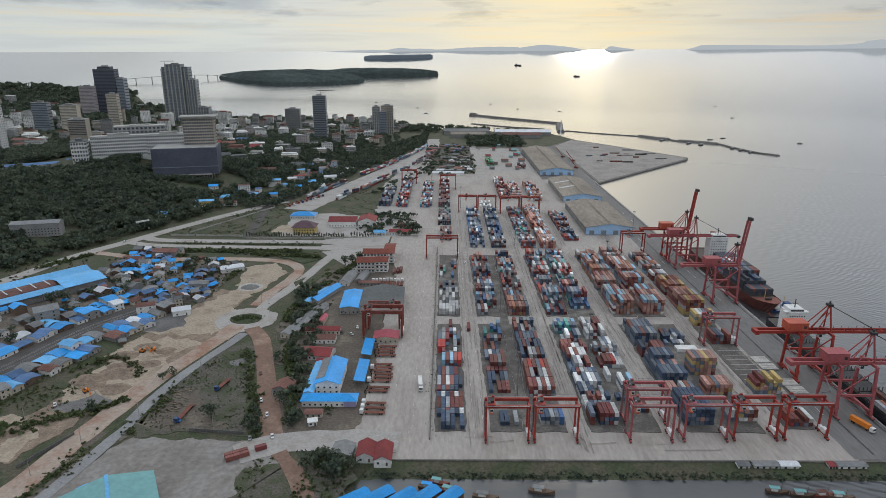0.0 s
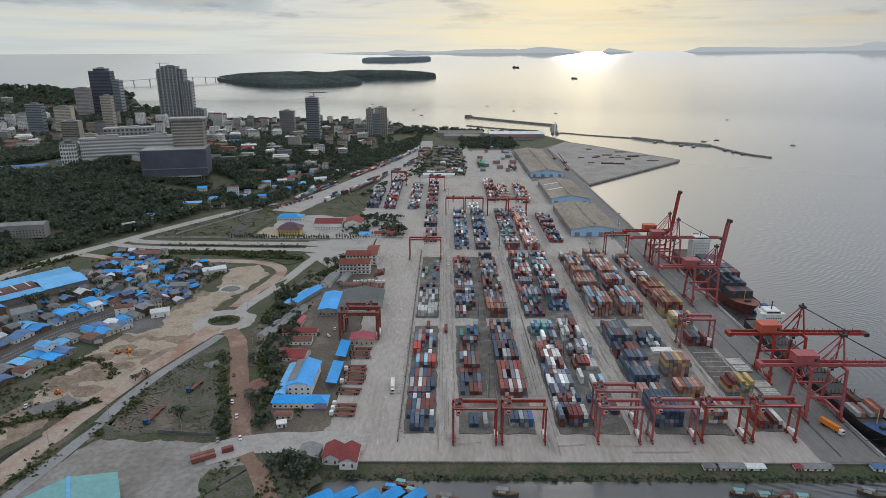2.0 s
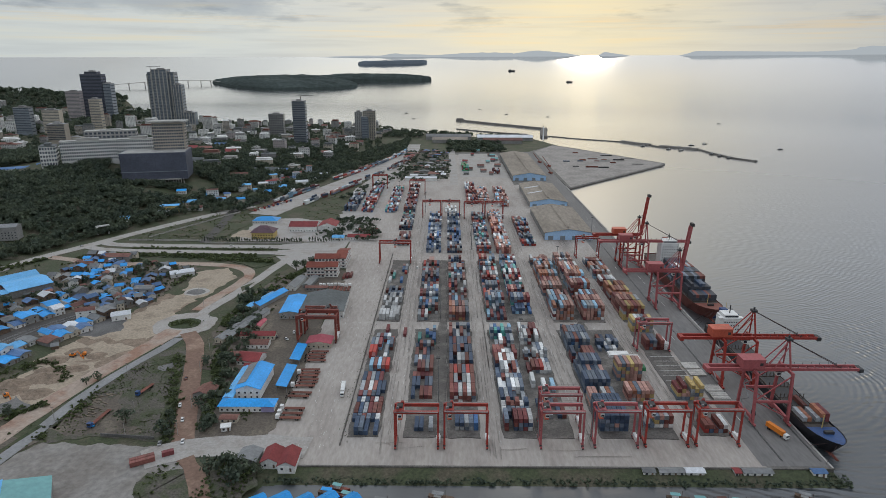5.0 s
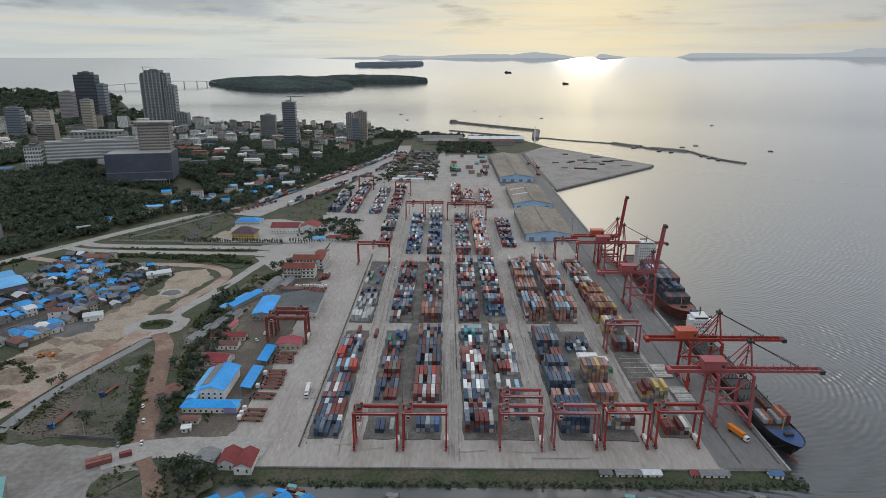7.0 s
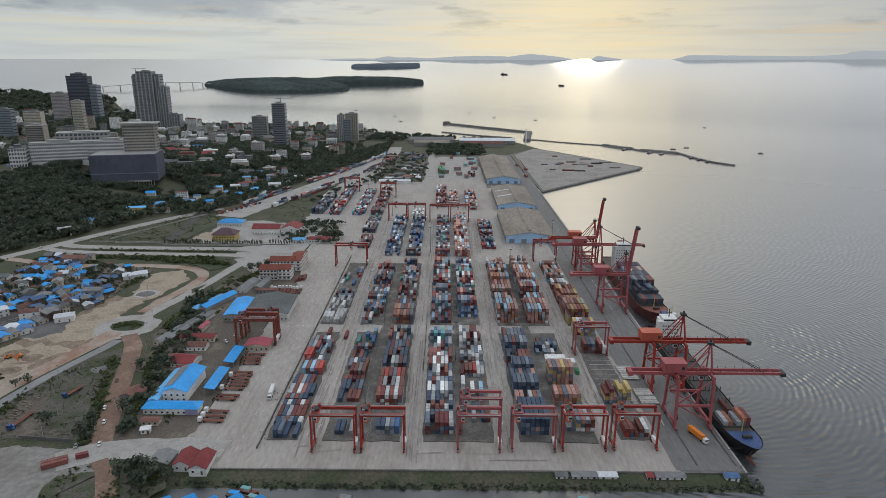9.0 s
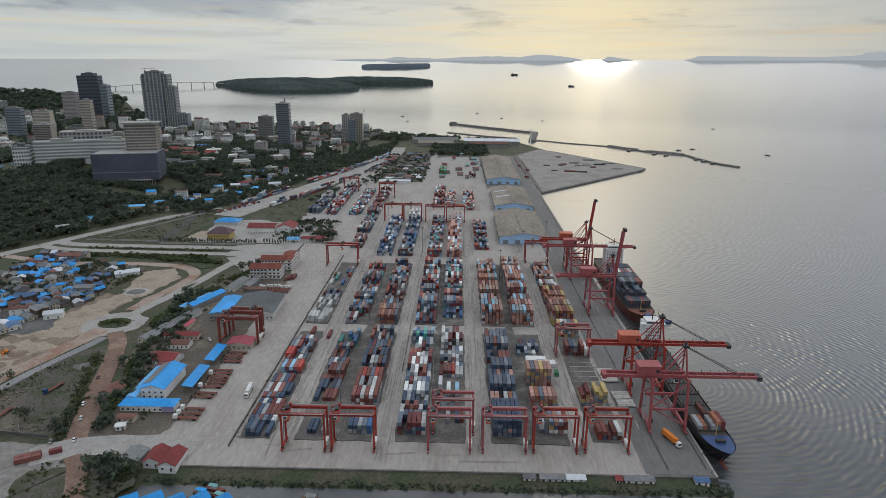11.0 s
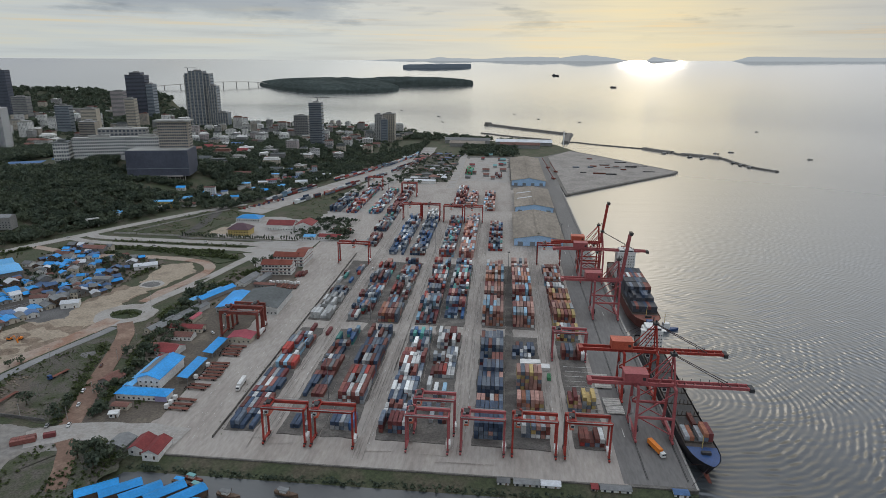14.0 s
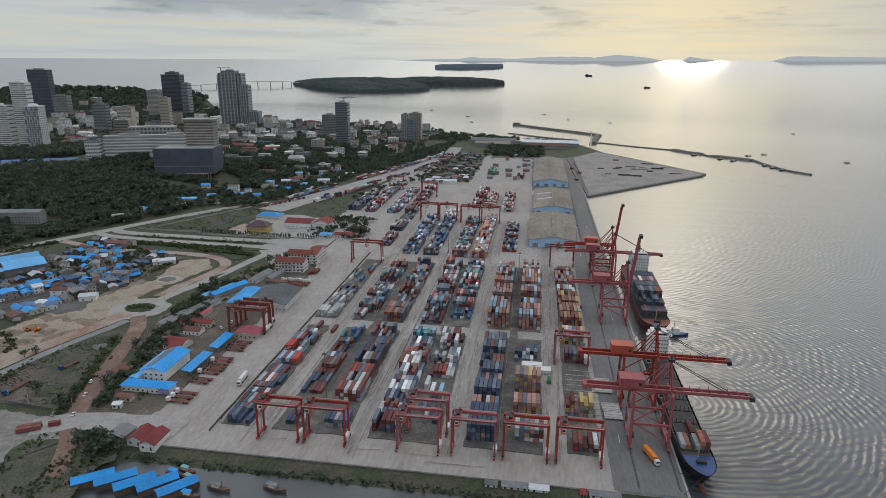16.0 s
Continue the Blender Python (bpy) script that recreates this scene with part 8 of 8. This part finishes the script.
foliage("shrubs", b, BUSHES, "leaf_light", "green bushes and weeds along roads and fences", "bushes")
foliage("shrubs", [(rng.uniform(-38, 264), rng.uniform(-17, -7.5), -2.3 - 0.5 * rng.random(), rng.uniform(0.5, 1.3), 0.2) for _ in range(1500)], BUSHES, "leaf", "weeds on the embankment above the creek", "bushes")

# ---- breakwaters, islands and the bridge ----
def mole(pts, w, h, key, label):
    """A bank of stones along a line, in one piece."""
    line = smooth_line(pts, 8)
    vs, fs = [], []
    for k, p in enumerate(line):
        d = (line[min(k + 1, len(line) - 1)] - line[max(k - 1, 0)]).normalized()
        s = Vector((d.y, -d.x))
        j = 0.6 * noise.noise((p.x * 0.1, p.y * 0.1, 0))
        for off, z in ((-w * 0.75, SEA - 2), (-w * 0.42, SEA + h + j), (w * 0.42, SEA + h - j), (w * 0.75, SEA - 2)):
            vs.append((p.x + s.x * off, p.y + s.y * off, z))
    for k in range(len(line) - 1):
        q, r = 4 * k, 4 * k + 4
        fs += [(q + i, q + i + 1, r + i + 1, r + i) for i in range(3)]
    fs += [(0, 1, 2, 3), tuple(4 * (len(line) - 1) + i for i in (3, 2, 1, 0))]
    return solid("breakwater", Shape(key).add(vs, [tuple(reversed(f)) for f in fs]), label, "breakwater", "breakwaters")


mole([(107, 1960), (194, 1862), (281, 1772), (362, 1690)], 15, 6, "rock", "long dark stone breakwater with a round head")
mole([(362, 1690), (346, 1600), (328, 1470)], 16, 7, "stone_quay", "concrete breakwater arm joining the shore")
mole([(89, 1690), (197, 1600), (292, 1546)], 6, 3, "rock", "low dark rubble breakwater")
mole([(335, 1490), (355, 1500), (407, 1455), (462, 1420), (522, 1385)], 5, 2.5, "rock", "thin causeway of stones")
mole([(522, 1385), (550, 1340), (577, 1318)], 15, 5, "stone_quay", "dark oil jetty with barges alongside")
mole([(577, 1318), (589, 1286), (635, 1257), (669, 1228), (675, 1180), (694, 1101), (722, 1054)], 8, 3, "rock", "low curved stone breakwater")
mole([(592, 1292), (635, 1262), (666, 1236)], 18, 4.5, "stone_quay", "dark working platform on the breakwater")
for x, y in ((566, 1318), (612, 1262), (634, 1240), (684, 1180), (690, 1150), (698, 1120)):
    small_boat(x, y, 140, 30, "metal_dark", "roof_grey", label="dark barge moored at the oil jetty")
solid("mole_end", Shape("rock").tube((104, 1962, SEA - 2), (104, 1962, SEA + 10), 16, 14, 12), "round dark head of the breakwater", "breakwater")
t = thing("lighthouse", "slim white harbour light tower", "lighthouse", pose(318, 1420, 0))
part("tower", Shape("white_paint").tube((0, 0, -1), (0, 0, 34), 2.0, 10, 1.3), t)
part("lantern", Shape("metal_dark").tube((0, 0, 34), (0, 0, 37), 1.2, 8), t)
for k in range(26):
    u, v = rng.random(), rng.random()
    x, y = 300 + 150 * u, 840 + 330 * v - 40 * u
    if x - 262 > (y - 760) * 0.9:
        continue
    solid("stored_pipe", Shape(rng.choice(["box_slate", "trailer", "metal_dark", "hatch"])).box(x, y, 0.16, x + rng.uniform(10, 30), y + 3, rng.uniform(1, 3)), "bundle of long pipe stored on the pier", "cargo", "goods on the pier")
for x, y in ((252, 880), (262, 960), (250, 1010)):
    t = thing("mobile_crane", "dark mobile crane parked on the quay", "crane", pose(x, y, 0.3, 0, 0, 30))
    part("body", Shape("crane_old").box(-2, -4, 0.8, 2, 4, 3.5), t)
    part("jib", Shape("crane_old").beam((0, 0, 3), (0, 22, 18), 0.9, 0.9), t)


def island(name, label, rim, h, key, cliff=0.35, n=300, lump=0.25, canopy=5.0, group="islands"):
    """A wooded island over its shore line (flat-sea places fitted to the camera's view), brought in to the rim of the
    sea.
    """
    line = smooth_line(rim + rim[:1], max(3, n // len(rim)))[:-1]
    c = sum(line, Vector((0, 0))) / len(line)
    vs, fs = [], []
    m = len(line)
    rings = ((1.0, 0.0), (0.985, cliff), (0.95, cliff + 0.12), (0.87, cliff + 0.3), (0.74, 0.82), (0.58, 0.92), (0.4, 1.0), (0.2, 1.0))
    for s_, f in rings:
        for p in line:
            q = c + (p - c) * s_
            k = noise.noise((q.x * 0.0016, q.y * 0.0016, h * 0.01))
            up = h * f * (1 + lump * k) + (canopy * noise.noise((q.x * 0.012, q.y * 0.012, 3)) * 2 if f else -2)
            vs.append(far(q.x, q.y, up))
    vs.append(far(c.x, c.y, h))
    for r in range(len(rings) - 1):
        fs += [(r * m + k, r * m + (k + 1) % m, (r + 1) * m + (k + 1) % m, (r + 1) * m + k) for k in range(m)]
    e = (len(rings) - 1) * m
    fs += [(e + k, e + (k + 1) % m, len(vs) - 1) for k in range(m)]
    return solid(name, Shape(key).add(vs, [tuple(reversed(f)) for f in fs]), label, "island", group)


def hazy_ridge(name, label, crest):
    """A far ridge as bearings and heights in degrees over the sea's rim."""
    pts = smooth_line(crest, 12)
    vs, fs = [], []
    for p in pts:
        a = radians(p.x)
        for d_, f in ((250000, -0.05), (300000, 0.55), (400000, 1.0), (500000, 0.0)):
            lift = max(0.0, p.y) * (1 + 0.10 * noise.noise((p.x * 1.7, 0, 4)))
            vs.append(far(EYE.x + d_ * math.sin(a), EYE.y + d_ * math.cos(a), d_ * math.tan(radians(lift)) * f))
    for k in range(len(pts) - 1):
        fs += [(4 * k + j, 4 * k + 4 + j, 4 * k + 5 + j, 4 * k + 1 + j) for j in range(3)]
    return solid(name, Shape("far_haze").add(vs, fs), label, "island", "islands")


island("island", "dark wooded island in the bay", [(-2040, 5420), (-1760, 4900), (-1560, 4560), (-1200, 4140), (-900, 4180), (-700, 4390), (-650, 4760), (-820, 5400), (-1150, 5900), (-1700, 6000)], 66, "leaf_far", cliff=0.3)
island("island", "flat wooded headland of the near island", [(-1250, 5500), (-833, 5500), (-600, 5660), (-300, 5790), (-110, 6060), (-280, 6330), (-620, 6550), (-1250, 6500)], 62, "leaf_far", cliff=0.42, lump=0.15)
island("island", "low wooded island farther out", [(-2760, 19500), (-1900, 19400), (-950, 21500), (-850, 24500), (-1300, 25000), (-2300, 21500)], 95, "island_haze", cliff=0.75, lump=0.1)
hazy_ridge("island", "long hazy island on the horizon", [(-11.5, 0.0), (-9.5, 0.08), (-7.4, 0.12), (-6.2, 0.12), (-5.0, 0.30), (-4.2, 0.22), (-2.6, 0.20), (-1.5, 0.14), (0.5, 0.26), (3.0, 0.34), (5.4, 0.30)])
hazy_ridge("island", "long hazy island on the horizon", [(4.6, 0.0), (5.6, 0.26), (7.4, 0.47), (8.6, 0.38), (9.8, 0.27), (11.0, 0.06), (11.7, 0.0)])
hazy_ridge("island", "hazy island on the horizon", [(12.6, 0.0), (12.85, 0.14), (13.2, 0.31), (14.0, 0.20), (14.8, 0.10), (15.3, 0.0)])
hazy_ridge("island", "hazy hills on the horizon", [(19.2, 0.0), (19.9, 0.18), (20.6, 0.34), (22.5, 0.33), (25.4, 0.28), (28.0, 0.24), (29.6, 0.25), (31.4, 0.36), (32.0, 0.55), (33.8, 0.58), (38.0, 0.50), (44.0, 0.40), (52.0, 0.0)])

br = thing("bridge", "long thin bridge on piers from the town to the island", "bridge")
deck = smooth_line([(-2480, 4300), (-2330, 4640), (-2180, 4960), (-2000, 5180), (-1840, 5180)], 5)
for k, (p, q) in enumerate(zip(deck, deck[1:])):
    za, zb = (16 + 20 * math.sin(math.pi * min(1, i / (len(deck) - 1))) for i in (k, k + 1))
    a, b_ = Vector(far(p.x, p.y, za)), Vector(far(q.x, q.y, zb))
    part("span", Shape("kerb").beam(a, b_, 9, 2.6), br)
    if k % 2 == 0:
        f = far(p.x, p.y, -6)
        part("pier", Shape("kerb").box(a.x - 2.2, a.y - 1.5, f[2], a.x + 2.2, a.y + 1.5, a.z), br)
